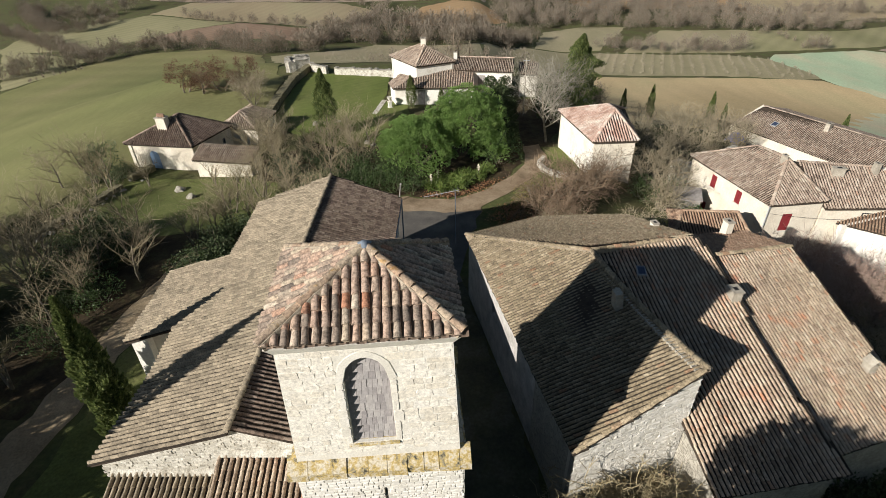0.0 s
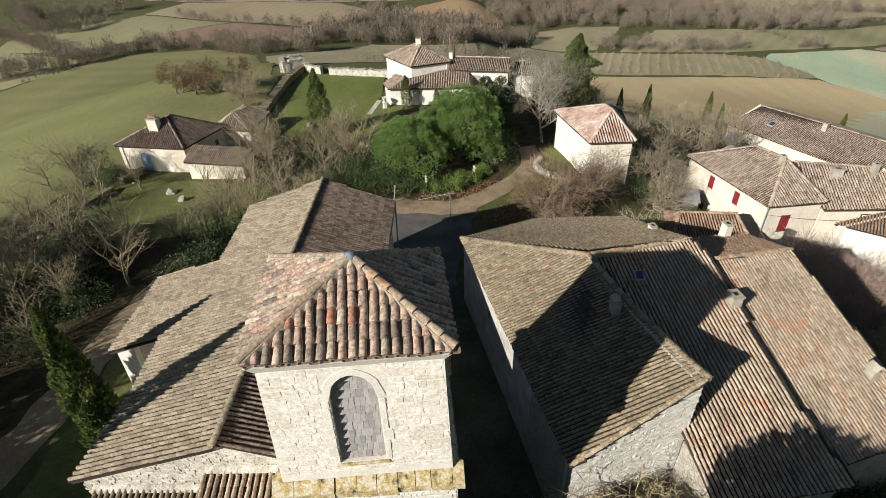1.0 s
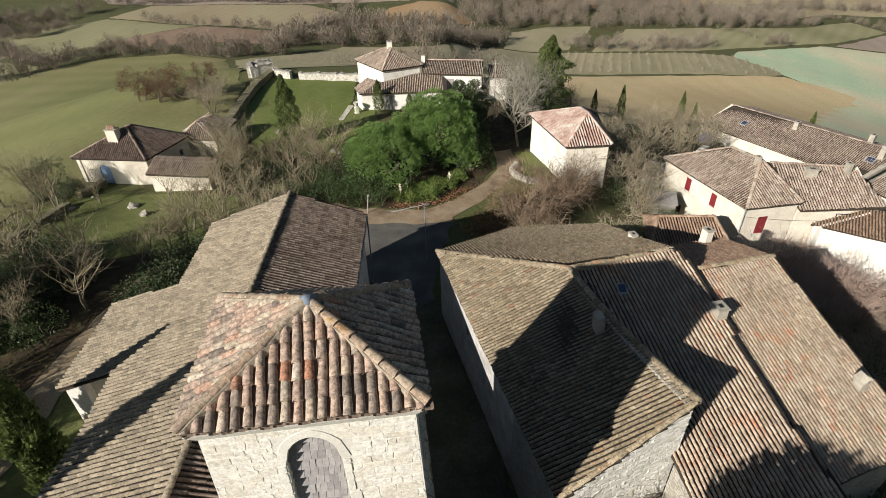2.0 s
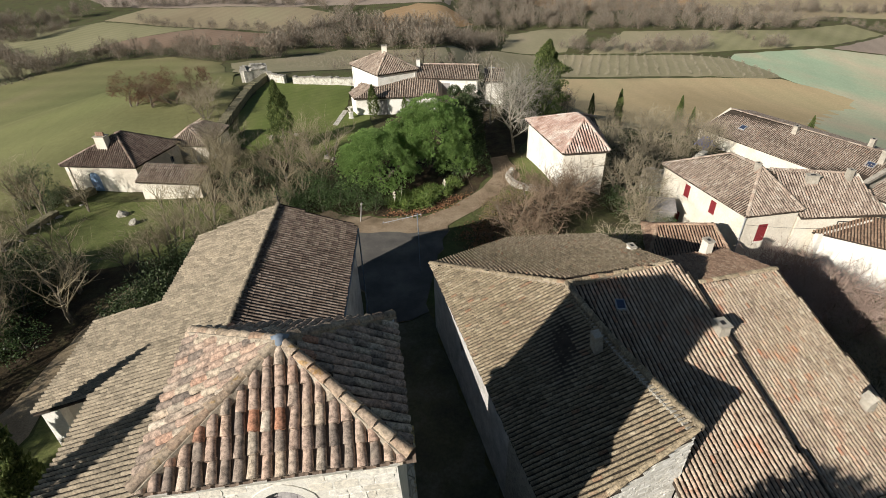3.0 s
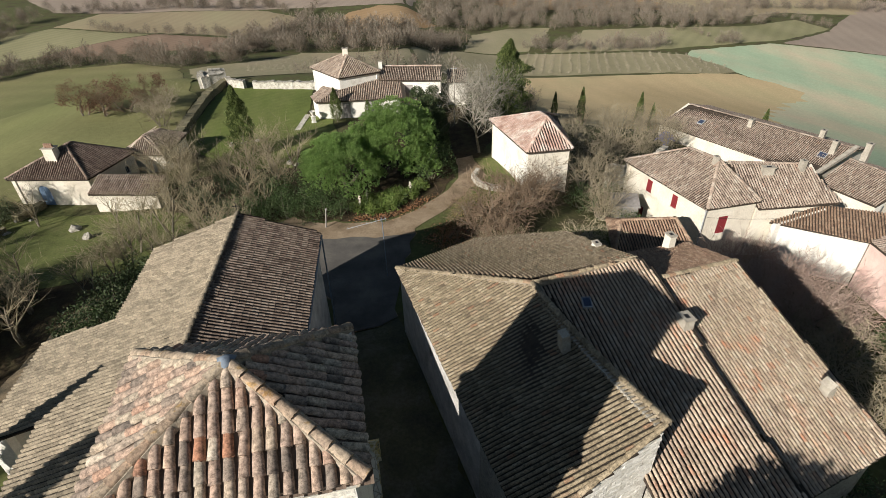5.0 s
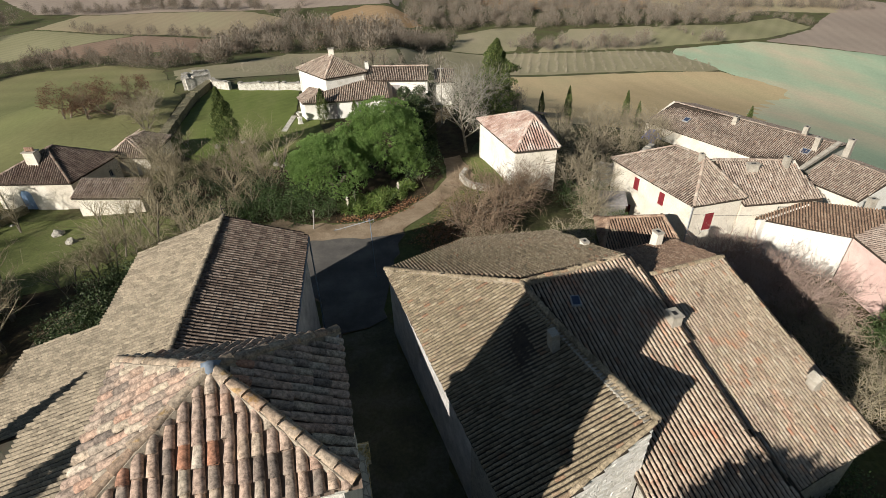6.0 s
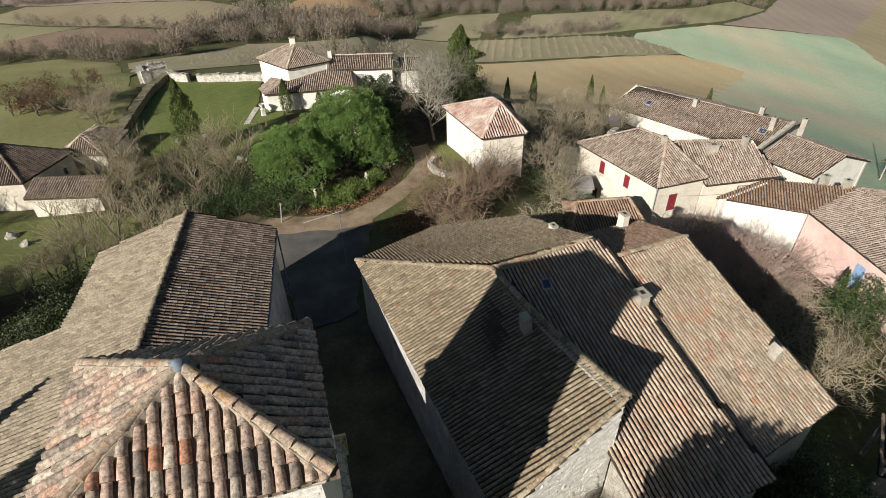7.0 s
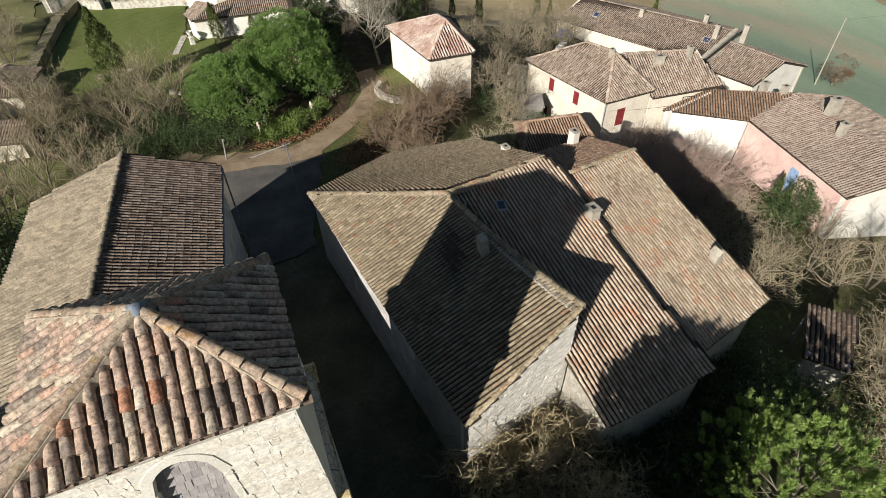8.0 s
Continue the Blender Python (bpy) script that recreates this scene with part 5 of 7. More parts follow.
            gut_sh.add([o + u * (x0 + x) + d * (b + 0.05) + n * z for x, z in prof] + [o + u * (x0 + x) + d * up_ + n * z for x, z in prof], [(i, i + 1, i + 5, i + 4) for i in range(3)])
M_GULLY = mat_noise("clay_channel", [(0.3, (0.10, 0.075, 0.058)), (0.6, (0.19, 0.14, 0.105)), (0.8, (0.26, 0.18, 0.13))], 3.0, 14.0, 0.5)
part("channel_tiles", gut_sh, M_GULLY, troof, kind="stuff")
for k in range(4):
    a, b = Vector(quad[k]), Vector(peak)
    run = (b - a).length
    d = (b - a) / run
    s = d.cross(Vector((0, 0, 1))).normalized()
    up = s.cross(d)
    bed = Shape()
    wide, crest = (0.22, 0.09) if k == 3 else (0.17, 0.075)
    bed.prism([a + s * wide - up * 0.12, a - s * wide - up * 0.12, b - s * 0.2 - up * 0.12, b + s * 0.2 - up * 0.12], [a + s * 0.13 + up * crest, a - s * 0.13 + up * crest, b - s * 0.1 + up * crest, b + s * 0.1 + up * crest])
    part("mortar_bed", bed, M_MORTAR, troof)
    cnt = 8
    for i in range(cnt):
        sh = Shape()
        top, low = tile_arc(0.096, 0.080, 9), tile_arc(0.116, 0.095, 9)
        w, l = random.gauss(0, 0.009), random.gauss(0.040, 0.006)
        hi = a + d * run * min(1.0, (i + 1.1) / cnt)
        rg0 = [hi + s * (x - w) + up * (z + l) for x, z in top]
        rg1 = [a + d * (run * i / cnt + random.gauss(0, 0.006)) + s * (x + w) + up * (z + l + (0.012 if k == 3 else 0.045)) for x, z in low]
        sh.add(rg0 + rg1, [(j, j + 1, 11 + j, 10 + j) for j in range(9)])
        sh.add(rg1, [tuple(range(10))])
        part("hip_tile", sh, M_TILE_HIP, troof, smooth=True)
fin = Shape()
tx, ty = T_TOP[0], T_TOP[1]
for i in range(12):
    a0, a1 = 2 * math.pi * i / 12, 2 * math.pi * (i + 1) / 12
    w0, w1 = 0.15 + 0.045 * math.sin(3 * a0), 0.15 + 0.045 * math.sin(3 * a1)
    ring0, ring1 = [(tx + w * math.cos(q), ty + w * math.sin(q), T_PEAK + 0.06) for w, q in ((w0, a0), (w1, a1))], [(tx + 0.08 * math.cos(q), ty + 0.08 * math.sin(q), T_PEAK + 0.13) for q in (a0, a1)]
    fin.add([ring0[0], ring0[1], ring1[1], ring1[0]], [(0, 1, 2, 3)])
    fin.add([ring1[0], ring1[1], (tx, ty, T_PEAK + 0.15)], [(0, 1, 2)])
part("lead_cap", fin.weld(), M_ZINC, troof, "dented blue-grey lead cap", smooth=True)

# rubble stones standing proud of the south face
M_BLOCK = mat_tile("limestone_block", [(0.0, (0.58, 0.52, 0.42)), (0.3, (0.72, 0.68, 0.60)), (0.7, (0.79, 0.76, 0.69)), (1.0, (0.66, 0.60, 0.49))], 1.2, [(0.3, (0.62, 0.57, 0.48)), (0.6, (0.76, 0.72, 0.65)), (0.8, (0.80, 0.77, 0.71))], 0.45, True, 0.55, 0.35)
south = [c for c in tower.children if c.name.startswith("wall")][4]


def stone(u0, u1, z0, z1, proud, wob, parent, mat):
    cx = [(u0, z0), (u1, z0), (u1, z1), (u0, z1)]
    pts = []
    for i in range(4):
        (ua, za), (ub, zb) = cx[i], cx[(i + 1) % 4]
        for s in (0.12, 0.5, 0.88):
            pts.append((ua + (ub - ua) * s + random.gauss(0, wob), za + (zb - za) * s + random.gauss(0, wob)))
    cu, cz = (u0 + u1) / 2, (z0 + z1) / 2

    def y_at(z):
        return -(2.1 - 0.12 * (z - 8.85) / 3.77)

    base = [(u, y_at(z) + 0.01, z) for u, z in pts]
    face = [(cu + (u - cu) * 0.97, y_at(z) - proud + random.gauss(0, 0.003), cz + (z - cz) * 0.96) for u, z in pts]
    n = len(pts)
    sh = Shape().add(base + face, [(i, (i + 1) % n, n + (i + 1) % n, n + i) for i in range(n)] + [tuple(range(n, 2 * n))])
    return part("stone", sh, mat, parent)


random.seed(31)
z, row = 9.05, 0
while z < 12.5:
    h = random.uniform(0.15, 0.27)
    h = min(h, 12.58 - z)
    half = 2.08 - 0.12 * (z - 8.85) / 3.77
    u = -half
    while u < half - 0.02:
        corner = u < -half + 0.05 or u > half - 0.75
        w = random.uniform(0.42, 0.66) if corner and row % 2 == 0 else random.uniform(0.16, 0.46)
        w = min(w, half - u)
        mid, top = u + w / 2, z + h
        lo, hi = -0.72, 0.67
        inside = mid > lo and mid < hi and z < 11.6
        t = abs((mid + 0.02) / 0.66)
        arch = z >= 11.6 - h and abs(mid) < 0.72 and z < 11.72 + 0.8 * math.sqrt(max(0, 1 - min(1, t) ** 1.9))
        if z < 9.42 - 0.02 and top < 9.5:
            inside = False
        if not inside and not arch:
            if u < lo < u + w and z < 12.2 and top > 9.45:
                w = lo - u - 0.02
            if w > 0.09 and not (lo < u < hi and z < 12.0 and top > 9.45 and u + w / 2 < hi):
                smooth = random.random() < 0.2 or (corner and row % 2 == 0)
                stone(u + 0.006, u + w - 0.006, z + 0.005, top - 0.005, random.uniform(0.002, 0.005) if smooth else random.uniform(0.001, 0.012), 0.003 if smooth else 0.012, south, M_BLOCK)
        u += max(w, 0.1)
    z += h
    row += 1
# dressed surround of the opening
for sgn, edge in ((-1, -0.60), (1, 0.50)):
    zz = 9.42
    while zz < 11.5:
        h = random.uniform(0.24, 0.4)
        w = random.choice((0.14, 0.24))
        a, b = (edge - w, edge - 0.004) if sgn < 0 else (edge + 0.004, edge + w)
        stone(a, b, zz + 0.005, min(zz + h, 11.56) - 0.005, 0.02, 0.003, south, M_ASHLAR)
        zz += h
for i in range(9):
    t0, t1 = -1 + 2 * i / 9, -1 + 2 * (i + 1) / 9
    pts = []
    for t, grow in ((t0, 0), (t1, 0), (t1, 1), (t0, 1)):
        hgt = 11.55 + 0.77 * math.sqrt(max(0.0, 1 - abs(t) ** 1.9))
        x = -0.05 + 0.555 * t
        pts.append((x * (1 + 0.30 * grow) + 0.01 * grow, hgt + 0.2 * grow * (0.5 + 0.5 * (1 - abs(t)))))
    sh = Shape().prism([(u, -(2.1 - 0.12 * (z - 8.85) / 3.77) + 0.02, z) for u, z in pts], [(u, -(2.1 - 0.12 * (z - 8.85) / 3.77) - 0.018, z) for u, z in pts])
    part("voussoir", sh, M_ASHLAR, south)

# louvre of grey wooden shingles
lou = part("louvre", Shape().box(-0.62, -1.62, 9.4, 0.52, -1.56, 12.4), M_DARK, tower, "grey weathered wooden louvre shingles")
M_SHINGLE = mat_tile("grey_shingle", [(0.0, (0.22, 0.20, 0.20)), (0.5, (0.32, 0.30, 0.295)), (1.0, (0.42, 0.395, 0.375))], 3.0, [(0.3, (0.25, 0.23, 0.23)), (0.7, (0.38, 0.36, 0.345))], 0.4, True, 0.75)
for r in range(11):
    z0 = 9.40 + r * 0.262
    t = max(0.0, (z0 + 0.2 - 11.55) / 0.77)
    hwid = 0.55 * (max(0.0, 1 - t * t)) ** 0.53 if t < 1 else 0
    if hwid < 0.08:
        continue
    x = -0.05 - hwid
    while x < -0.05 + hwid - 0.03:
        w = min(random.uniform(0.10, 0.17), -0.05 + hwid - x)
        out = -1.98 + 0.1 * r / 11 + random.gauss(0, 0.006)
        sh = Shape().prism([(x + 0.003, out, z0 + random.gauss(0, 0.006)), (x + w - 0.003, out, z0), (x + w - 0.003, out + 0.02, z0 - 0.012), (x + 0.003, out + 0.02, z0 - 0.012)],
                           [(x + 0.003, out + 0.20, z0 + 0.33), (x + w - 0.003, out + 0.20, z0 + 0.33), (x + w - 0.003, out + 0.22, z0 + 0.32), (x + 0.003, out + 0.22, z0 + 0.32)])
        part("shingle", sh, M_SHINGLE, lou)
        x += w
part("sill", Shape().prism([(-0.68, -2.14, 9.33), (0.58, -2.14, 9.33), (0.58, -1.6, 9.33), (-0.68, -1.6, 9.33)], [(-0.66, -2.12, 9.4), (0.56, -2.12, 9.4), (0.56, -1.6, 9.48), (-0.66, -1.6, 9.48)]), M_LICHEN, tower)
# small rubble below the string course
random.seed(44)
rub = Shape()
z = 5.6
while z < 8.3:
    h = random.uniform(0.10, 0.17)
    u = -2.18
    while u < 2.15:
        w = min(random.uniform(0.10, 0.26), 2.18 - u)
        if u < 0.12 and u + w > -0.01 and 6.7 < z < 7.6:
            u += w
            continue
        e, f = random.uniform(0.01, 0.03), random.uniform(0.012, 0.03)
        j = [random.gauss(0, 0.012) for _ in range(8)]
        rub.add([(u, -2.195, z), (u + w, -2.195, z), (u + w, -2.195, z + h), (u, -2.195, z + h), (u + e + j[0], -2.2 - f, z + e + j[1]), (u + w - e + j[2], -2.2 - f, z + e + j[3]), (u + w - e + j[4], -2.2 - f, z + h - e + j[5]), (u + e + j[6], -2.2 - f, z + h - e + j[7])],
                [(4, 5, 6, 7), (0, 1, 5, 4), (1, 2, 6, 5), (2, 3, 7, 6), (3, 0, 4, 7)])
        u += w
    z += h
M_RUBBLE = mat_tile("white_rubble", [(0.0, (0.62, 0.59, 0.52)), (0.5, (0.74, 0.71, 0.65)), (1.0, (0.78, 0.76, 0.71))], 1.2, [(0.3, (0.62, 0.59, 0.52)), (0.7, (0.76, 0.74, 0.69))], 0.4, False, 0.8)
part("rubble", rub, M_RUBBLE, [c for c in tower.children if c.name.startswith("wall")][0], kind="stuff")


def rubble_face(p0, p1, low, tops, seed, deep=0.035):
    """Uneven small stones standing proud of a wall's outer face."""
    rng = random.Random(seed)
    run = math.hypot(p1[0] - p0[0], p1[1] - p0[1])
    sh, zz = Shape(), low
    while zz < max(tops):
        h = rng.uniform(0.10, 0.17)
        uu = -rng.uniform(0, 0.1)
        while uu < run - 0.05:
            w = min(rng.uniform(0.09, 0.34), run - uu)
            zz0, zz = zz, zz + rng.gauss(0, 0.022)
            if zz + h < tops[0] + (tops[1] - tops[0]) * (uu + (w if tops[1] < tops[0] else 0)) / run - 0.05:
                e, f = rng.uniform(0.015, 0.035), rng.uniform(0.1, 1.0) * deep
                j = [rng.gauss(0, 0.022) for _ in range(8)]
                t = rng.gauss(0, 0.014)
                sh.add([(uu, 0.005, zz), (uu + w, 0.005, zz), (uu + w, 0.005, zz + h), (uu, 0.005, zz + h), (uu + e + j[0], -f, zz + e + j[1]), (uu + w - e + j[2], -f + t, zz + e + j[3]), (uu + w - e + j[4], -f + t, zz + h - e + j[5]), (uu + e + j[6], -f, zz + h - e + j[7])],
                       [(4, 5, 6, 7), (0, 1, 5, 4), (1, 2, 6, 5), (2, 3, 7, 6), (3, 0, 4, 7)])
            uu, zz = uu + w, zz0
        zz += h
    return sh.moved(on_wall(p0, p1, 0, 0))


M_RUBBLE_DULL = mat_tile("weathered_rubble", [(0.0, (0.36, 0.33, 0.27)), (0.4, (0.54, 0.505, 0.43)), (1.0, (0.68, 0.65, 0.58))], 1.6, [(0.3, (0.38, 0.35, 0.29)), (0.55, (0.56, 0.53, 0.46)), (0.75, (0.68, 0.65, 0.58))], 0.5, False, 0.6)
hw_ = [c for c in house.children if c.name.startswith("wall")]
part("rubble", rubble_face((4.7, 12.2), (9.42, 13.85), -1.6, (SW[2] - 0.2, 5.85), 61, 0.018), M_RUBBLE, hw_[2], kind="stuff")


nave_walls = [c for c in church.children if c.name.startswith("wall")]
for k, (x0, x1, z0, z1) in enumerate(((-12.0, -7.1, 4.86, 6.46), (-7.1, -4.2, 6.46, 5.5))):
    part("rubble", rubble_face((x0, 10.95), (x1, 10.95), 4.0, (z0, z1), 71 + k, 0.022), M_RUBBLE_DULL, nave_walls[0], kind="stuff")


# ---- walls, poles and small things ----
M_WALL_MOSS = mat_stone("mossy_rubble", (0.30, 0.265, 0.18), (0.20, 0.18, 0.11), (0.10, 0.095, 0.055), 0.26, 0.9)


def stone_run(name, pts, height, thick, label, mat, seed=1, parent=None, piece=0.5):
    """A rubble garden wall along plan points, its stones in courses."""
    rng = random.Random(seed)
    w = thing(name, label, "wall") if parent is None else parent
    core, caps = Shape(), Shape()
    for (x0, y0), (x1, y1) in zip(pts, pts[1:]):
        run = math.hypot(x1 - x0, y1 - y0)
        n = max(1, int(run / piece))
        dx, dy = (x1 - x0) / run, (y1 - y0) / run
        for i in range(n):
            a, b = run * i / n, run * (i + 1) / n
            h = height * rng.uniform(0.9, 1.06)
            e = thick / 2 * rng.uniform(0.9, 1.1)
            corner = [(x0 + dx * s - dy * q, y0 + dy * s + dx * q) for s, q in ((a, -e), (b + 0.02, -e), (b + 0.02, e), (a, e))]
            core.prism([(x, y, ground_z(x, y) - 0.4) for x, y in corner], [(x, y, ground_z(x0 + dx * a, y0 + dy * a) + h) for x, y in corner])
            e2 = e * 1.12
            c2 = [(x0 + dx * s - dy * q, y0 + dy * s + dx * q) for s, q in ((a, -e2), (b, -e2), (b, e2), (a, e2))]
            z = ground_z(x0 + dx * a, y0 + dy * a) + h
            caps.prism([(x, y, z) for x, y in c2], [(x, y, z + rng.uniform(0.08, 0.16)) for x, y in c2])
    part("masonry", core, mat, w, kind="stuff")
    part("coping", caps, mat if mat is M_WALL_MOSS else M_STONE_OLD, w, kind="stuff")
    return w


stone_run("garden_wall", [(-22.8, 63.5), (-22.95, 68), (-23.2, 74), (-23.4, 79.5), (-22.9, 83.5), (-22.3, 86.3)], 0.85, 0.95, "thick mossy rubble wall along the lawn", M_WALL_MOSS, 3)
stone_run("terrace_wall", [(-22.2, 86.4), (-21.4, 84.6), (-19.1, 83.5)], 1.1, 0.6, "pale stone terrace wall", M_PLASTER, 4)
stone_run("terrace_wall", [(-17.8, 83.2), (-12.5, 82.2), (-8.6, 81.2)], 1.0, 0.6, "pale stone terrace wall", M_PLASTER, 5)
stone_run("ruined_bastion", [(-22.6, 86.6), (-25.4, 84.8), (-26.2, 87.6), (-23.0, 89.0)], 1.6, 0.8, "broken pale stone bastion at the garden corner", M_PLASTER, 6)
stone_run("low_wall", [(9.3, 49.4), (8.6, 48.0), (8.9, 46.6), (9.8, 45.6), (11.6, 45.0), (12.6, 44.6)], 0.45, 0.35, "low curved stone wall at the verge", M_STONE_OLD, 7, piece=0.35)
stone_run("ruined_wall", [(22.6, 50.0), (26.4, 52.0), (29.6, 54.0), (32.2, 57.0)], 2.4, 0.6, "ruined pale limestone wall among the trees", M_STONE, 9)
steps = thing("garden_border", "pale stone border along the villa lawn", "border")
part("kerb", Shape().prism([(-9.8, 64.6, -3.3), (-9.2, 64.4, -3.3), (-8.5, 69.6, -3.3), (-9.1, 69.7, -3.3)], [(-9.8, 64.6, -2.5), (-9.2, 64.4, -2.5), (-8.5, 69.6, -2.55), (-9.1, 69.7, -2.55)]), M_PLASTER, steps)


def boulder(x, y, s, seed, label):
    rng = random.Random(seed)
    bm = bmesh.new()
    bmesh.ops.create_icosphere(bm, subdivisions=2, radius=s)
    for v in bm.verts:
        v.co *= 1 + 0.5 * noise.noise(v.co * (1.3 / s) + Vector((seed * 3.7, 0, 0)))
        v.co.z *= 0.8
    me = bpy.data.meshes.new("rock")
    bm.to_mesh(me)
    bm.free()
    me.materials.append(M_STONE_OLD)
    ob = tagged(new("boulder", me), label, "rock")
    ob.matrix_world = pose(x, y, ground_z(x, y) + s * 0.3, rng.uniform(-10, 10), rng.uniform(-10, 10), rng.uniform(0, 360))


boulder(-26.3, 45.6, 0.5, 3, "large pale limestone boulder on the grass")
boulder(-24.3, 43.6, 0.42, 5, "grey limestone boulder on the grass")
for i, (x, y, s) in enumerate(((-15.0, 61.5, 0.35), (-13.6, 61.9, 0.3), (-16.2, 61.2, 0.4), (-9.2, 54.8, 0.35), (-8.4, 54.3, 0.3))):
    boulder(x, y, s, 20 + i, "pale limestone rock in the rough grass")
for i, (k, pts) in enumerate(((0.55, [(-31.4, 51.0), (-31.9, 49.8), (-32.4, 48.2)]), (0.4, [(-32.5, 46.4), (-32.7, 44.0), (-32.8, 42.4)]), (0.35, [(-32.9, 41.0), (-33.4, 38.8), (-34.2, 35.0)]))):
    stone_run("field_wall", pts, k, 0.6, "tumbled dry-stone field wall overgrown with moss", M_WALL_MOSS, 12 + i, piece=0.3)
rk = random.Random(91)
for i in range(22):
    k = i / 22 * 15
    x, y = -33.6 + 0.13 * k + rk.gauss(0, 0.4), 35.5 + k + rk.gauss(0, 0.3)
    boulder(x, y, rk.uniform(0.12, 0.26), 60 + i, "pale limestone rock tumbled from the field wall")

# television aerial over the house wall
aer = thing("television_aerial", "thin steel television aerial on a mast", "aerial")
ax, ay = 0.35, 30.6
part("mast", Shape().tube((ax, ay, 0.5), (ax, ay, 4.75), 0.03, 0.025, 6, caps=True), M_ZINC, aer)
boom = part("boom", Shape().tube((ax - 2.1, ay - 0.3, 4.35), (ax + 0.25, ay + 0.05, 4.65), 0.02, 0.02, 5, caps=True), M_METAL, aer)
for i in range(9):
    s = i / 8
    c = Vector((ax - 2.0 + 2.2 * s, ay - 0.28 + 0.31 * s, 4.37 + 0.28 * s))
    part("rod", Shape().tube(c + Vector((0.03, -0.2 - 0.12 * s, 0)), c + Vector((-0.03, 0.2 + 0.12 * s, 0)), 0.008, 0.008, 4), M_METAL, boom)


def pole(x, y, h, r, label, lean=0.0, mat=M_METAL):
    p = thing("utility_pole", label, "pole")
    z = ground_z(x, y)
    part("shaft", Shape().tube((x, y, z - 0.5), (x + lean, y, z + h), r, r * 0.7, 8, caps=True), mat, p)
    part("bracket", Shape().tube((x + lean - 0.35, y, z + h - 0.3), (x + lean + 0.35, y, z + h - 0.3), 0.04, 0.04, 5, caps=True), M_METAL, p)
    return (x + lean, y, z + h - 0.3)


P_A = pole(8.9, 63.5, 6.7, 0.07, "grey concrete utility pole by the villa drive", mat=M_RENDER_GREY)
P_B = pole(74.7, 57.2, 9.8, 0.10, "pale utility pole on the slope below the end house", -0.2, M_RENDER_GREY)
post = thing("wooden_post", "leaning grey wooden post at the lane", "post")
part("shaft", Shape().tube((-4.6, 41.2, -2.3), (-4.35, 41.2, -0.4), 0.06, 0.05, 6, caps=True), M_WOOD_GREY, post)
part("knob", Shape().tube((-4.35, 41.2, -0.42), (-4.3, 41.15, -0.25), 0.09, 0.07, 6, caps=True), M_WOOD_GREY, post)
cross = thing("iron_cross", "small iron cross on the nave gable", "cross")
part("upright", Shape().box(-7.115, 28.985, 6.6, -7.085, 29.015, 7.35), M_DARK, cross)
part("arm", Shape().box(-7.29, 28.988, 7.08, -6.91, 29.012, 7.11), M_DARK, cross)


def wire(a, b, sag, label):
    """An overhead line that hangs between two points."""
    c = thing("overhead_wire", label, "wire")
    sh = Shape()
    a, b = Vector(a), Vector(b)
    pts = [a.lerp(b, i / 16) - Vector((0, 0, sag * 4 * (i / 16) * (1 - i / 16))) for i in range(17)]
    for p, q in zip(pts, pts[1:]):
        sh.tube(p, q, 0.012, 0.012, 3)
    part("cable", sh, M_DARK, c)


wire((0.4, 30.6, 4.3), (5.0, 44.5, 3.2), 0.5, "black overhead line above the lane")
wire((25.7, 37.4, -1.6), (36.7, 37.6, -2.4), 0.3, "black overhead line along the cream house")
wire(P_B, (125, 60, -9), 0.6, "black overhead line over the fields")

# skylights
def skylight(pts, label):
    s = thing("skylight", label, "skylight")
    q = [Vector(p) for p in pts]
    n = (q[1] - q[0]).cross(q[3] - q[0]).normalized()
    if n.z < 0:
        n = -n
    c = sum(q, Vector()) / 4
    part("frame", Shape().prism([p + n * 0.02 for p in q], [p + n * 0.17 for p in q]), M_METAL, s)
    part("pane", Shape().prism([c + (p - c) * 0.82 + n * 0.17 for p in q], [c + (p - c) * 0.82 + n * 0.176 for p in q]), M_SKYPANE, s)


M_SKYPANE, _nt2, _b2 = shader("skylight_glass")
_b2.inputs["Base Color"].default_value = (0.045, 0.06, 0.10, 1)
_b2.inputs["Roughness"].default_value = 0.1


def tilted(fn, x, y, w, l, ang):
    ca, sa = math.cos(radians(ang)), math.sin(radians(ang))
    return [(x + a * ca - b * sa, y + a * sa + b * ca, fn(x + a * ca - b * sa, y + a * sa + b * ca)) for a, b in ((-w / 2, -l / 2), (w / 2, -l / 2), (w / 2, l / 2), (-w / 2, l / 2))]


skylight(tilted(r2z, 9.38, 21.15, 0.42, 0.56, -5), "small blue-glazed skylight in the tile roof")


def lhz(x, y):
    d = ((x - 41.6) * 0.841 + (y - 69.7) * 0.541)
    return -4.5 + d * 0.333


skylight(tilted(lhz, 49.0, 53.6, 0.9, 0.9, 32), "blue skylight in the long roof")
skylight(tilted(lhz, 41.2, 65.4, 0.8, 0.7, 32), "blue skylight in the long roof")

# gutters and downpipes
gut = thing("drainpipe", "grey zinc drainpipe on the cream house corner", "pipe")
part("pipe", Shape().tube((25.5, 37.42, -1.0), (25.5, 37.42, -6.0), 0.05, 0.05, 6), M_METAL, gut)
part("hopper", Shape().tube((25.5, 37.42, -0.95), (25.5, 37.42, -1.1), 0.1, 0.06, 6, caps=True), M_METAL, gut)
gt = thing("gutter", "thin zinc gutter under the nave eaves", "gutter")
part("channel", Shape().tube((-2.93, 12.4, 5.16), (-2.93, 28.6, 5.12), 0.06, 0.06, 6, caps=True), M_ZINC, gt)
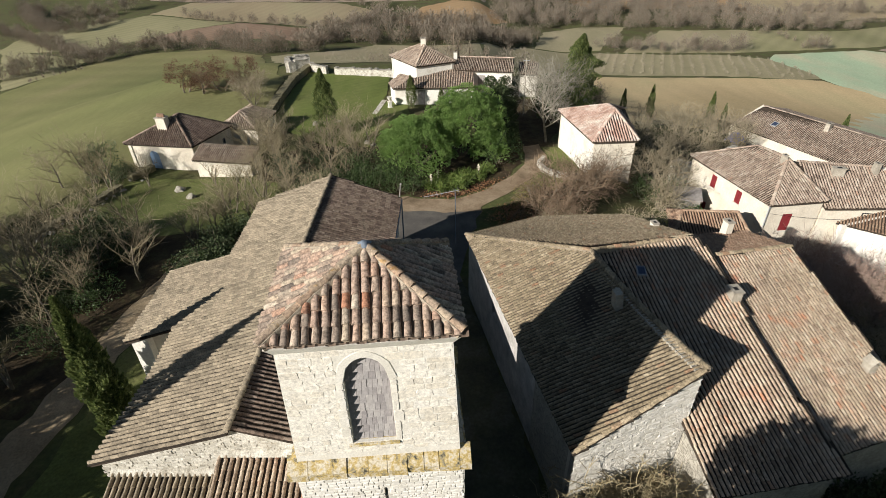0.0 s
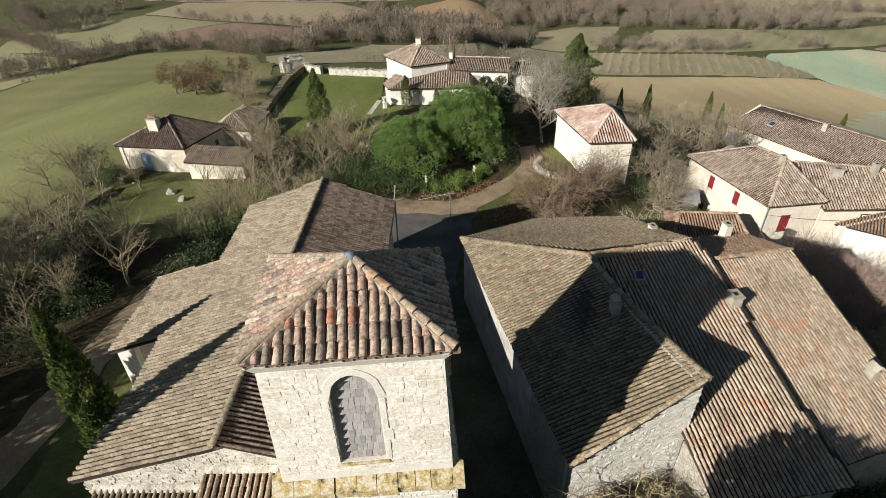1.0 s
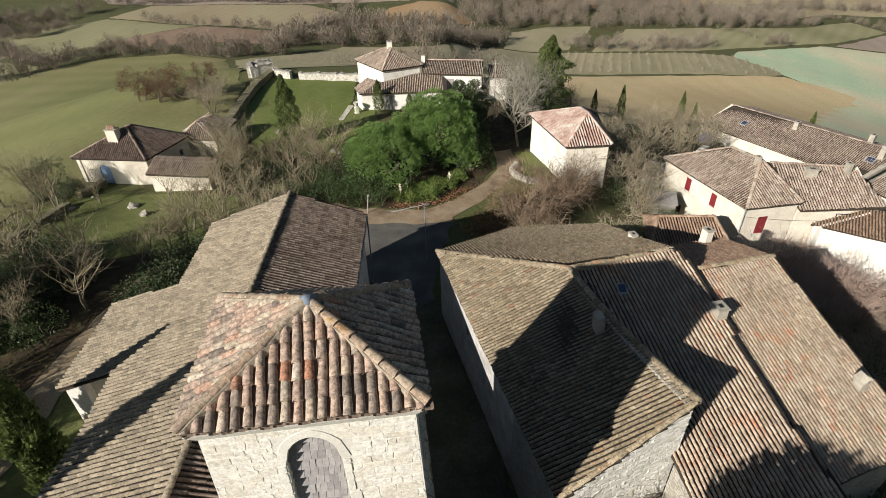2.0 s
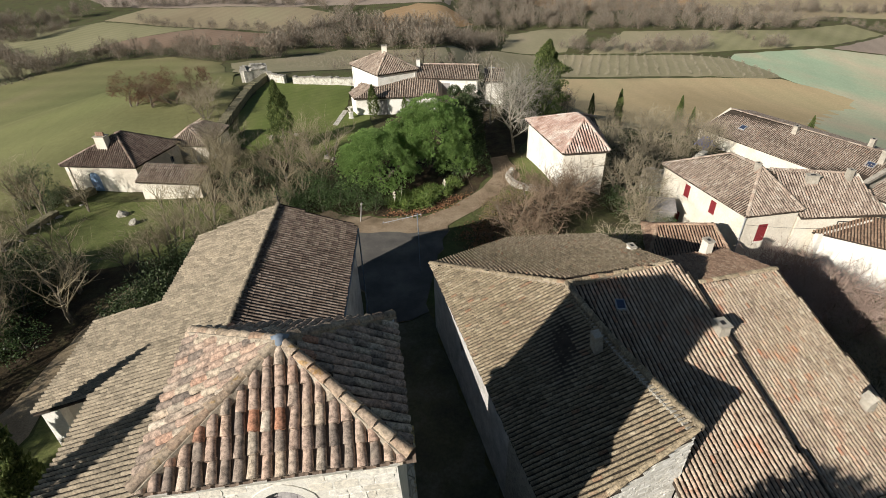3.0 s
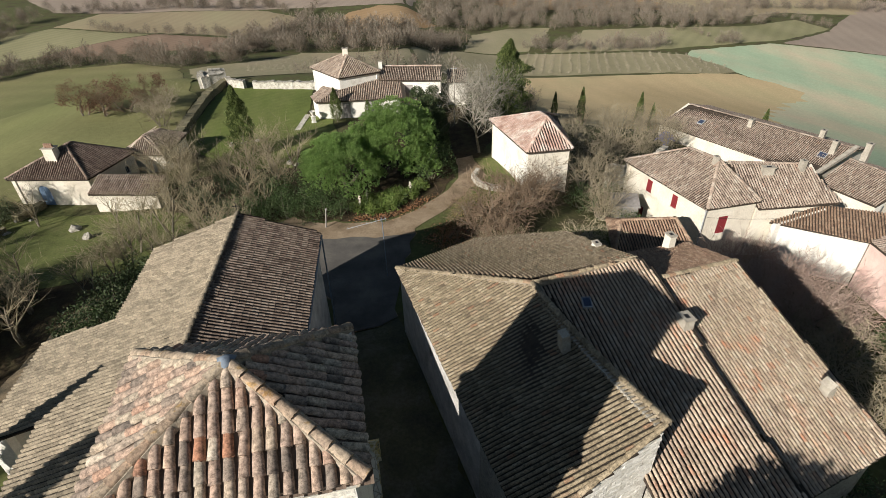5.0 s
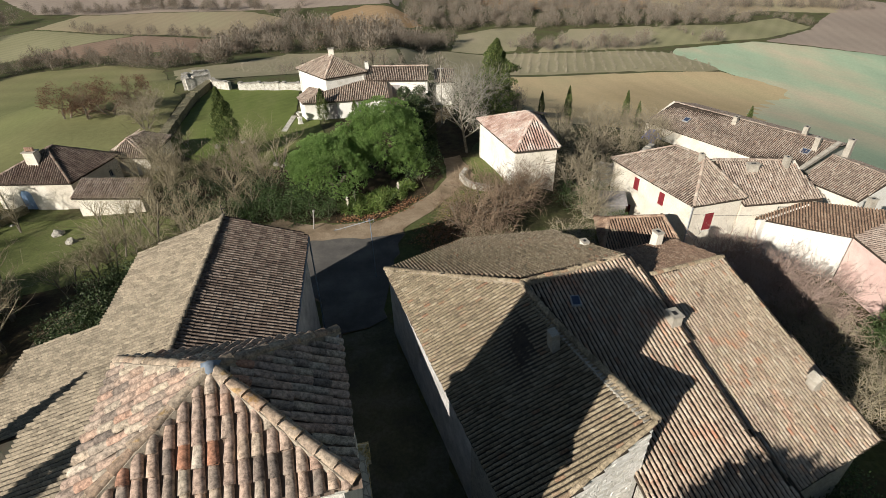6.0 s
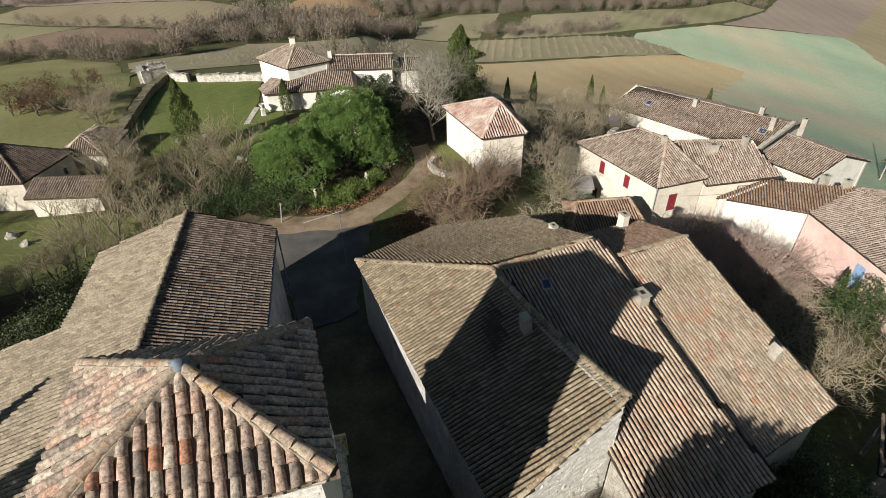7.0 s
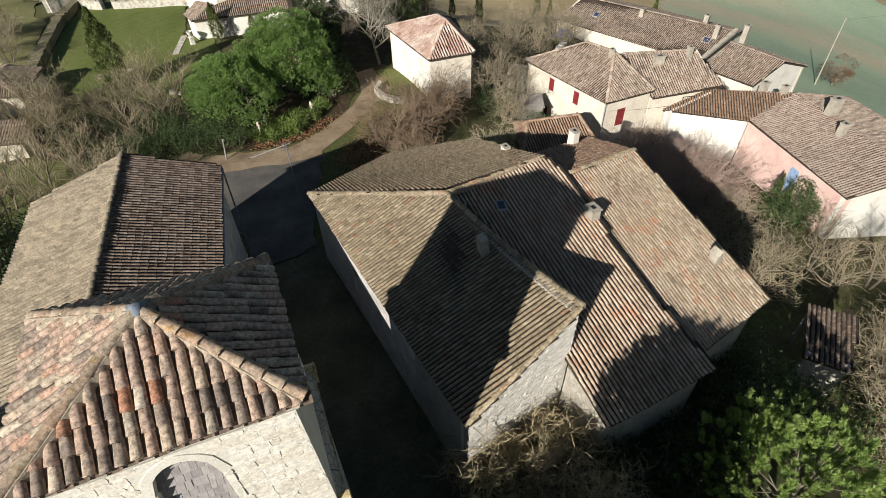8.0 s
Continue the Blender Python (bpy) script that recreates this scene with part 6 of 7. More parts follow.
part("pipe", Shape().tube((-2.93, 28.55, 5.1), (-3.05, 28.6, -2.4), 0.045, 0.045, 6), M_ZINC, gt)

# blue tarpaulin by the long house
tarp = thing("blue_tarpaulin", "crumpled blue tarpaulin beside the long house", "tarpaulin")
bm = bmesh.new()
bmesh.ops.create_grid(bm, x_segments=14, y_segments=14, size=1.0)
for v in bm.verts:
    v.co.z = 1.5 - 0.75 * v.co.length_squared + 0.35 * noise.noise(v.co * 2.3)
me = bpy.data.meshes.new("cloth")
bm.to_mesh(me)
bm.free()
M_TARP = mat_noise("blue_plastic", [(0.3, (0.05, 0.08, 0.30)), (0.7, (0.12, 0.17, 0.45))], 3.0, 20.0, 0.2, 0.45)
me.materials.append(M_TARP)
tc = new("cloth", me)
tc.parent = tarp
tarp.matrix_world = pose(36.4, 64.6, ground_z(36.4, 64.6) - 0.05, 0, 0, 20)

# tiled shed below the house
shed = thing("garden_shed", "open garden shed with a mossy tile roof", "shed")
roof_face(shed, [(23.6, 13.5, -2.85), (25.1, 12.0, -2.85), (27.7, 14.4, -2.3), (26.0, 15.9, -2.3)], M_TILE_DARK, 0.25, 0.4, seed=141)
for x, y in ((23.85, 13.5), (25.1, 12.25), (27.4, 14.35), (25.95, 15.6)):
    part("post", Shape().box(x - 0.09, y - 0.09, -6.5, x + 0.09, y + 0.09, -2.6), M_WOOD_GREY, shed)
wall(shed, (23.7, 13.42), (25.05, 12.08), -6.5, -2.98, M_STONE_OLD, 0.25)

# brick lean-to beside the villa
bl = thing("brick_outhouse", "orange brick and stone outhouse by the villa", "outhouse")
M_BRICK = mat_stone("orange_brick", (0.52, 0.30, 0.18), (0.44, 0.24, 0.14), (0.30, 0.16, 0.10), 0.22, 0.4)
roof_face(bl, [(4.6, 66.0, -1.2), (6.6, 65.6, -1.2), (7.0, 68.6, -0.6), (4.9, 69.0, -0.6)], M_TILE_ROSE, 0.27, 0.45, 3, False, None, 150)
wall(bl, (4.7, 66.2), (6.5, 65.85), -4.5, -1.3, M_BRICK, 0.3)
wall(bl, (6.5, 65.85), (6.85, 68.5), -4.5, [(0, -1.3), (1, -0.75)], M_BRICK, 0.3)
wall(bl, (4.95, 68.9), (4.7, 66.2), -4.5, [(0, -0.75), (1, -1.3)], M_BRICK, 0.3)
st = thing("stone_outbuilding", "small pale stone outbuilding beyond the villa", "outbuilding")
roof_face(st, [(8.9, 70.4, 0.3), (11.4, 69.8, 0.3), (11.9, 73.2, 0.9), (9.3, 73.8, 0.9)], M_TILE_BROWN, 0.27, 0.45, 3, False, None, 151)
wall(st, (9.1, 70.6), (11.3, 70.1), -4.5, 0.18, M_STONE, 0.4)
wall(st, (11.3, 70.1), (11.7, 73.0), -4.5, [(0, 0.18), (1, 0.75)], M_STONE, 0.4)

# things about the houses
urn = thing("garden_urn", "white stone urn on a pedestal at the lawn", "urn")
urn.matrix_world = pose(-7.8, 66.9, ground_z(-7.8, 66.9), 0, 0, 20)
part("pedestal", Shape().box(-0.28, -0.28, -0.1, 0.28, 0.28, 0.12).box(-0.2, -0.2, 0.12, 0.2, 0.2, 0.75).box(-0.25, -0.25, 0.75, 0.25, 0.25, 0.85), M_WHITEWASH, urn)
bowl = Shape()
for (r0, z0), (r1, z1) in zip(((0.1, 0.85), (0.08, 0.95), (0.2, 1.1), (0.3, 1.35), (0.34, 1.45)), ((0.08, 0.95), (0.2, 1.1), (0.3, 1.35), (0.34, 1.45), (0.27, 1.45))):
    bowl.tube((0, 0, z0), (0, 0, z1 + 0.001), r0, r1, 12)
part("bowl", bowl.weld(), M_WHITEWASH, urn, smooth=True)
ws = thing("wooden_shed", "small grey weathered plank shed by the shuttered house", "shed")
ws.matrix_world = pose(21.4, 43.0, ground_z(21.4, 43.0), 0, 0, -16)
for i in range(11):
    part("plank", Shape().box(-1.1 + 0.2 * i, -0.9, -0.3, -0.905 + 0.2 * i, -0.87, 1.75 + 0.012 * (i % 3)), M_WOOD_GREY, ws)
for i in range(9):
    part("plank", Shape().box(1.08, -0.9 + 0.2 * i, -0.3, 1.11, -0.705 + 0.2 * i, 1.78), M_WOOD_GREY, ws)
part("frame", Shape().box(-1.1, -0.86, -0.3, 1.07, 0.9, 1.7), M_DARK, ws)
part("roof", Shape().prism([(-1.25, -1.05, 1.78), (1.25, -1.05, 1.78), (1.25, 1.0, 2.1), (-1.25, 1.0, 2.1)], [(-1.25, -1.05, 1.83), (1.25, -1.05, 1.83), (1.25, 1.0, 2.15), (-1.25, 1.0, 2.15)]), M_WOOD_GREY, ws)
br = thing("cable_bracket", "black steel cable bracket fixed to the cream wall", "bracket")
part("upright", Shape().tube((33.4, 37.75, -3.6), (33.4, 37.75, -1.9), 0.035, 0.035, 6, caps=True), M_DARK, br)
part("arm", Shape().tube((33.4, 37.75, -1.9), (34.6, 37.6, -1.95), 0.035, 0.035, 6, caps=True).tube((34.6, 37.6, -1.95), (34.6, 37.6, -2.9), 0.03, 0.03, 6, caps=True), M_DARK, br)


# ---- plants ----
def bough(rng, sh, a, d, length, r, level, top, sides, gnarl, up, fork, keep):
    """One limb and what grows from it."""
    segs = (4, 4, 3, 2, 1)[min(level, 4)] if gnarl > 0.3 else (3, 3, 2, 1, 1)[min(level, 4)]
    p, q = Vector(a), Vector(d)
    pts = [(p.copy(), r)]
    for i in range(segs):
        q = (q + Vector((rng.gauss(0, gnarl), rng.gauss(0, gnarl), rng.gauss(0, gnarl) + up))).normalized()
        p = p + q * (length / segs)
        pts.append((p.copy(), r * (1 - 0.62 * (i + 1) / segs)))
    tgt = sh[0] if level < 1 else sh[1]
    for (p0, r0), (p1, r1) in zip(pts, pts[1:]):
        tgt.tube(p0, p1, r0, r1, sides if level < 2 else 3)
    if level >= top:
        return
    n = fork[level]
    for i in range(n):
        s = keep[level] + (1 - keep[level]) * (i + rng.random()) / n
        k = min(segs - 1, int(s * segs))
        f = s * segs - k
        at = pts[k][0].lerp(pts[k + 1][0], f)
        rr = pts[k][1] * (1 - f) + pts[k + 1][1] * f
        ang = rng.uniform(0, 2 * math.pi) + i * 2.4
        ax = q.orthogonal().normalized()
        side = ax * math.cos(ang) + q.cross(ax) * math.sin(ang)
        nd = (q * rng.uniform(0.45, 0.9) + side * rng.uniform(0.55, 1.0)).normalized()
        bough(rng, sh, at, nd, length * rng.uniform(0.45, 0.75), max(0.0135, rr * 0.62), level + 1, top, sides, gnarl, up, fork, keep)


def bare_tree(seed, height, trunk=0.14, fork=(6, 5, 4, 3), keep=(0.35, 0.25, 0.2, 0.2), gnarl=0.16, up=0.06, stems=1, spread=0.25):
    """Trunk and twig meshes of a leafless tree or thicket."""
    rng = random.Random(seed)
    sh = (Shape(), Shape())
    for i in range(stems):
        ang = 2 * math.pi * i / stems + rng.random()
        d = Vector((math.cos(ang) * spread, math.sin(ang) * spread, 1)).normalized() if stems > 1 else Vector((rng.gauss(0, 0.05), rng.gauss(0, 0.05), 1))
        o = Vector((math.cos(ang), math.sin(ang), 0)) * (0.15 * (stems > 1))
        bough(rng, sh, o - Vector((0, 0, 0.25)), d, height * 0.55 * rng.uniform(0.85, 1.15), trunk, 0, len(fork), 5, gnarl, up, fork, keep)
    return sh


def plant(name, meshes, label, category, x, y, size=1.0, turn=0.0, z=None, group="", lean=0.0):
    """A plant from (part name, mesh) pairs, standing on the ground."""
    t = thing(name, label, category, group)
    t.matrix_world = pose(x, y, ground_z(x, y) if z is None else z, lean, 0, turn) @ Matrix.Diagonal((size, size, size, 1))
    for pn, me in meshes:
        ob = new(pn, me)
        ob.parent = t
    return t


def cards(centres, dirs, length, width, rng, fold=0.0):
    """Leaves or needle tufts: small quads at centres, pointing along dirs."""
    n = len(centres)
    dirs = dirs / np.maximum(1e-6, np.linalg.norm(dirs, axis=1))[:, None]
    side = np.cross(dirs, rng.normal(size=(n, 3)))
    side /= np.maximum(1e-6, np.linalg.norm(side, axis=1))[:, None]
    ln = length * rng.uniform(0.6, 1.3, (n, 1))
    wd = width * rng.uniform(0.6, 1.3, (n, 1))
    a = centres - dirs * ln * 0.5
    b = centres + side * wd * 0.5
    c = centres + dirs * ln * 0.5
    d = centres - side * wd * 0.5
    return np.stack([a, b, c, d], 1).reshape(-1, 3)


def card_mesh(name, verts, mat, per=4):
    n = len(verts) // per
    me = bpy.data.meshes.new(name)
    me.vertices.add(len(verts))
    me.vertices.foreach_set("co", np.asarray(verts, dtype=np.float32).ravel())
    me.loops.add(n * per)
    me.loops.foreach_set("vertex_index", np.arange(n * per, dtype=np.int32))
    me.polygons.add(n)
    me.polygons.foreach_set("loop_start", np.arange(0, n * per, per, dtype=np.int32))
    me.materials.append(mat)
    me.update(calc_edges=True)
    return me


def mat_leaf(name, stops, rough=0.6, through=0.4):
    m, nt, b = shader(name)
    g = nt.nodes.new("ShaderNodeNewGeometry")
    c = ramp(nt, stops)
    nt.links.new(g.outputs["Random Per Island"], c.inputs[0])
    f = ramp(nt, [(0.3, (0.7, 0.7, 0.7)), (0.7, (1.2, 1.2, 1.2))])
    nt.links.new(tex_noise(nt, 0.9, 3.0, 0.6), f.inputs[0])
    nt.links.new(blend(nt, 0.8, c.outputs[0], f.outputs[0], "MULTIPLY"), b.inputs["Base Color"])
    b.inputs["Roughness"].default_value = rough
    b.inputs["Specular IOR Level"].default_value = 0.25
    if through:
        t = nt.nodes.new("ShaderNodeBsdfTranslucent")
        mx = nt.nodes.new("ShaderNodeMixShader")
        mx.inputs[0].default_value = through
        nt.links.new(b.inputs["Base Color"].links[0].from_socket, t.inputs["Color"])
        nt.links.new(b.outputs[0], mx.inputs[1])
        nt.links.new(t.outputs[0], mx.inputs[2])
        nt.links.new(mx.outputs[0], nt.nodes["Material Output"].inputs["Surface"])
    return m


M_PINE = mat_leaf("pine_needles", [(0.0, (0.15, 0.26, 0.075)), (0.5, (0.26, 0.39, 0.12)), (1.0, (0.39, 0.51, 0.18))], 0.5, 0.5)
M_PINE_LIGHT = mat_leaf("young_pine_needles", [(0.0, (0.21, 0.32, 0.08)), (0.5, (0.35, 0.47, 0.14)), (1.0, (0.48, 0.58, 0.22))], 0.5, 0.5)
M_CYPRESS = mat_leaf("cypress_foliage", [(0.0, (0.07, 0.10, 0.035)), (0.5, (0.145, 0.185, 0.06)), (1.0, (0.25, 0.285, 0.105))])
M_LAUREL = mat_leaf("laurel_leaves", [(0.0, (0.05, 0.09, 0.03)), (0.5, (0.095, 0.145, 0.055)), (1.0, (0.17, 0.22, 0.095))], 0.4)
M_HOLM = mat_leaf("evergreen_oak_leaves", [(0.0, (0.035, 0.055, 0.022)), (0.5, (0.06, 0.085, 0.035)), (1.0, (0.10, 0.125, 0.055))], 0.5, 0.2)
M_YUCCA = mat_leaf("yucca_leaves", [(0.0, (0.10, 0.16, 0.04)), (0.5, (0.18, 0.25, 0.065)), (1.0, (0.28, 0.33, 0.11))], 0.4)
M_OLIVE = mat_leaf("grey_green_leaves", [(0.0, (0.11, 0.14, 0.07)), (1.0, (0.23, 0.265, 0.15))])
M_RUSSET = mat_leaf("russet_dry_leaves", [(0.0, (0.20, 0.085, 0.045)), (0.5, (0.34, 0.17, 0.09)), (1.0, (0.46, 0.30, 0.17))])
M_OAK = mat_leaf("brown_oak_leaves", [(0.0, (0.11, 0.065, 0.042)), (0.5, (0.18, 0.105, 0.066)), (1.0, (0.26, 0.165, 0.10))])
M_YELLOW = mat_leaf("yellow_leaves", [(0.0, (0.20, 0.17, 0.05)), (1.0, (0.36, 0.30, 0.10))])
# far crowns, colour lightened to paint in distance haze
M_HAZE = mat_leaf("bare_winter_crowns", [(0.0, (0.13, 0.105, 0.08)), (0.4, (0.205, 0.175, 0.135)), (0.8, (0.28, 0.245, 0.195)), (1.0, (0.26, 0.17, 0.115))], 0.95, 0)
M_VINE = mat_leaf("pale_bare_rows", [(0.0, (0.25, 0.22, 0.155)), (1.0, (0.38, 0.335, 0.25))], 0.95, 0)


def ball(rng, n, r, squash=(1, 1, 1), shell=0.55):
    d = rng.normal(size=(n, 3))
    d /= np.linalg.norm(d, axis=1)[:, None]
    rad = r * (shell + (1 - shell) * rng.random((n, 1)))
    return d * rad * np.array(squash), d


def clump_cloud(seed, blobs, per, leaf, width, up=0.35, shell=0.6):
    """Foliage from clumps (x, y, z, r): needles or leaves on the outside of each."""
    rng = np.random.default_rng(seed)
    out = []
    for x, y, z, r in blobs:
        n = max(10, int(per * r * r))
        p, d = ball(rng, n, r, (1, 1, 0.8), shell)
        d = d + np.array((0, 0, up)) + rng.normal(size=d.shape) * 0.45
        out.append(cards(p + np.array((x, y, z)), d, leaf, width, rng))
    return np.concatenate(out)


def crown_blobs(seed, n, rx, ry, z0, z1, r0, r1, flat=1.0):
    """Clump centres spread through a dome."""
    rng = random.Random(seed)
    out = []
    while len(out) < n:
        x, y, h = rng.uniform(-1, 1), rng.uniform(-1, 1), rng.random()
        if x * x + y * y > (1 - h ** 2) ** 0.8 * flat + 0.02:
            continue
        if x * x + y * y < 0.35 * (1 - h) and rng.random() < 0.75:
            continue
        out.append((x * rx, y * ry, z0 + (z1 - z0) * h, rng.uniform(r0, r1)))
    return out


def cypress_mesh(seed, h, r, n, mat, leaf=0.22, rag=0.0):
    rng = np.random.default_rng(seed)
    s = rng.random(n) ** 0.8
    ang = rng.uniform(0, 2 * np.pi, n)
    lump = 1 + 0.18 * np.sin(ang * 3 + s * 19) + 0.15 * np.sin(ang * 5 - s * 31) + rag * np.sin(ang * 2 + s * 9) * np.sin(s * 23 + ang)
    prof = np.minimum(1.0, (1 - s) * 2.1) ** 0.75 * (0.55 + 0.45 * np.minimum(1, s * 6)) * lump
    rad = r * prof * (0.7 + 0.3 * rng.random(n))
    p = np.stack([rad * np.cos(ang), rad * np.sin(ang), 0.25 + s * h], 1)
    d = np.stack([np.cos(ang) * 0.5, np.sin(ang) * 0.5, np.full(n, 1.0)], 1) + rng.normal(size=(n, 3)) * 0.3
    return card_mesh("foliage", cards(p, d, leaf, leaf * 0.4, rng), mat)


def trunk_mesh(h, r, lean=0.0):
    return Shape().tube((0, 0, -0.3), (lean * 0.5, 0, h * 0.5), r, r * 0.8, 8).tube((lean * 0.5, 0, h * 0.5), (lean, 0, h), r * 0.8, r * 0.35, 8).mesh("trunk", M_BARK)


BARE = []
for seed, h, tw, fork, st, sp, gn, up in ((1, 7.0, M_TWIG, (8, 5, 4, 2), 1, 0, 0.14, 0.12), (2, 6.0, M_TWIG, (6, 5, 3), 4, 0.2, 0.13, 0.12), (3, 8.0, M_TWIG, (8, 5, 3), 2, 0.15, 0.14, 0.12), (4, 5.0, M_TWIG_RED, (6, 5, 3), 10, 0.6, 0.17, 0.03),
                                      (5, 4.2, M_TWIG_PALE, (5, 4, 3), 9, 0.65, 0.17, 0.03), (6, 9.0, M_TWIG_GREY, (13, 6, 4, 2), 1, 0, 0.10, 0.15), (7, 6.5, M_TWIG, (6, 5, 3), 5, 0.3, 0.15, 0.09), (8, 7.5, M_TWIG_OCHRE, (8, 4, 2), 4, 0.12, 0.10, 0.17),
                                      (9, 7.0, M_TWIG_OCHRE, (9, 4, 2), 2, 0.13, 0.11, 0.17), (10, 5.0, M_TWIG_PINK, (7, 5, 3), 10, 0.5, 0.13, 0.06), (11, 3.4, M_TWIG_GABLE, (7, 5, 4), 12, 0.85, 0.5, 0.05)):
    a, b = bare_tree(seed, h, (0.045 + h * 0.011 / (1 + 0.5 * (st > 3))) * (0.55 if seed == 11 else 1.0), fork, (0.3, 0.2, 0.2, 0.2, 0.2), gn, up, st, sp)
    BARE.append([("trunk", a.mesh("trunk", M_BARK)), ("crown", b.mesh("crown", tw))])
BARE_LABEL = ["leafless grey tree on the hillside", "leafless multi-stemmed tree in the thicket", "tall leafless tree with two trunks", "leafless russet shrub with many stems", "pale lichened leafless shrub", "tall pale leafless tree", "leafless grey thicket of thin stems", "leafless saplings with pale upright stems", "leafless young tree with pale stems", "dense pinkish leafless shrub", "gnarled ochre leafless shrub against the gable"]
random.seed(77)


def bare(kind, x, y, size=1.0, group="", z=None):
    shrub = kind in (3, 4, 9, 10)
    return plant("bare_shrub" if shrub else "bare_tree", BARE[kind], BARE_LABEL[kind], "shrub" if shrub else "tree", x, y, size * random.uniform(0.9, 1.1), random.uniform(0, 360), z, group)


# ---- planting ----
def tufts(seed, tips, count, length, spread, width):
    """Pine needles: at each tip (place, way) a brush of needles that opens towards its end."""
    rng = np.random.default_rng(seed)
    p = np.repeat(np.array([t[0] for t in tips]), count, 0)
    ax = np.repeat(np.array([t[1] for t in tips]), count, 0)
    n = len(p)
    at = rng.random((n, 1)) ** 0.8
    side = np.cross(ax, rng.normal(size=(n, 3)))
    side /= np.maximum(1e-6, np.linalg.norm(side, axis=1))[:, None]
    d = ax * rng.uniform(0.5, 1.0, (n, 1)) + side * rng.uniform(0.35, 0.9, (n, 1)) * spread
    d /= np.linalg.norm(d, axis=1)[:, None]
    c = p + ax * at * length + d * length * 0.28
    return cards(c, d, length * 0.62, width, rng)


def dome_tips(seed, lobes, count, low=-0.25, out=0.55):
    """Tips on the outside of several domes (x, y, z, rx, rz), with the way they grow."""
    rng = random.Random(seed)
    tips = []
    for x, y, z, rx, rz, share in lobes:
        k = 0
        while k < count * share:
            d = Vector((rng.gauss(0, 1), rng.gauss(0, 1), rng.gauss(0.25, 1))).normalized()
            if d.z < low:
                continue
            k += 1
            lump = 1 + 0.30 * noise.noise(d * 3.4 + Vector((x, y, seed)))
            f = rng.choice((1.0, 1.0, 0.96, 0.9, 0.78)) * rng.uniform(0.93, 1.04) * lump
            q = Vector((x + d.x * rx * f, y + d.y * rx * f, z + d.z * rz * f))
            way = (Vector((d.x, d.y, d.z)) * out + Vector((rng.gauss(0, 0.16), rng.gauss(0, 0.16), 0.75))).normalized()
            tips.append((tuple(q), tuple(way)))
    return tips


def clump_tips(seed, lobes, clumps, count, size):
    """Tips on rounded clumps that stand on several domes (x, y, z, rx, rz, share)."""
    rng = random.Random(seed)
    tips = []
    for x, y, z, rx, rz, share in lobes:
        k = 0
        while k < clumps * share:
            d = Vector((rng.gauss(0, 1), rng.gauss(0, 1), rng.gauss(0.25, 1))).normalized()
            if d.z < -0.35:
                continue
            k += 1
            f = rng.uniform(0.80, 1.06)
            c = Vector((x + d.x * rx * f, y + d.y * rx * f, z + d.z * rz * f))
            q = size * rng.uniform(0.65, 1.25)
            for _ in range(count):
                e = (Vector((rng.gauss(0, 1), rng.gauss(0, 1), rng.gauss(0, 1))).normalized() + d * 0.55 + Vector((0, 0, 0.35))).normalized()
                p = c + Vector((e.x * q, e.y * q, e.z * q * 0.8)) * rng.uniform(0.8, 1.0)
                tips.append((tuple(p), tuple((e + Vector((0, 0, 0.4))).normalized())))
    return tips


# the umbrella pine: a lower lobe before a higher one
LOBES = [(-2.9, -1.9, 2.5, 3.3, 2.7, 1.0), (2.3, 1.2, 3.6, 3.3, 3.4, 1.1), (-0.4, 0.6, 3.0, 2.3, 2.5, 0.35), (-4.5, -0.2, 1.9, 1.7, 1.6, 0.3), (4.1, -0.2, 1.6, 1.5, 1.7, 0.3)]
tips = clump_tips(4, LOBES, 190, 30, 0.46)
core = clump_tips(6, [(x, y, z - 0.1, rx * 0.72, rz * 0.72, k) for x, y, z, rx, rz, k in LOBES], 90, 14, 0.6)
pine_leaf = card_mesh("crown", np.concatenate([tufts(5, tips, 20, 0.17, 0.9, 0.034), tufts(7, core, 14, 0.3, 0.9, 0.06)]), M_PINE)
limbs = Shape()
prng = random.Random(8)
limbs.tube((-2.4, -2.4, -0.4), (-2.6, -2.2, 0.9), 0.30, 0.24, 8).tube((-2.6, -2.2, 0.9), (-3.2, -1.9, 3.0), 0.2, 0.1, 8).tube((-2.6, -2.2, 0.9), (1.8, 0.6, 3.8), 0.2, 0.1, 8)
for (p, _) in core[::70]:
    a = Vector((-2.9, -1.9, 2.0)) if p[0] < -0.4 else Vector((1.6, 0.6, 3.0))
    a = a + Vector((prng.uniform(-0.4, 0.4), prng.uniform(-0.3, 0.3), prng.uniform(-0.8, 0.4)))
    limbs.tube(a, a.lerp(Vector(p), 0.75), 0.05, 0.02, 5)
plant("umbrella_pine", [("trunk", limbs.mesh("trunk", M_BARK)), ("crown", pine_leaf)], "broad green umbrella pine with a two-lobed crown", "tree", -0.4, 48.9)

# cypresses
CY = [("trunk", trunk_mesh(2.0, 0.13)), ("foliage", cypress_mesh(11, 6.0, 0.95, 5200, M_CYPRESS))]
CYB = [("trunk", trunk_mesh(2.0, 0.2)), ("foliage", cypress_mesh(12, 9.0, 0.74, 11000, M_CYPRESS, 0.26))]
plant("cypress", CYB, "green cypress beside the church path", "tree", -15.12, 15.68, 1.06, 40)
plant("cypress", CY, "dark slim cypress on the lawn edge", "tree", -13.9, 57.5, 1.22, 10)
plant("cypress", CY, "small dark cypress against the villa wall", "tree", -5.0, 66.9, 0.66, 70)
plant("cypress", CY, "tiny dark cypress against the villa wall", "tree", -1.2, 67.0, 0.4, 120)
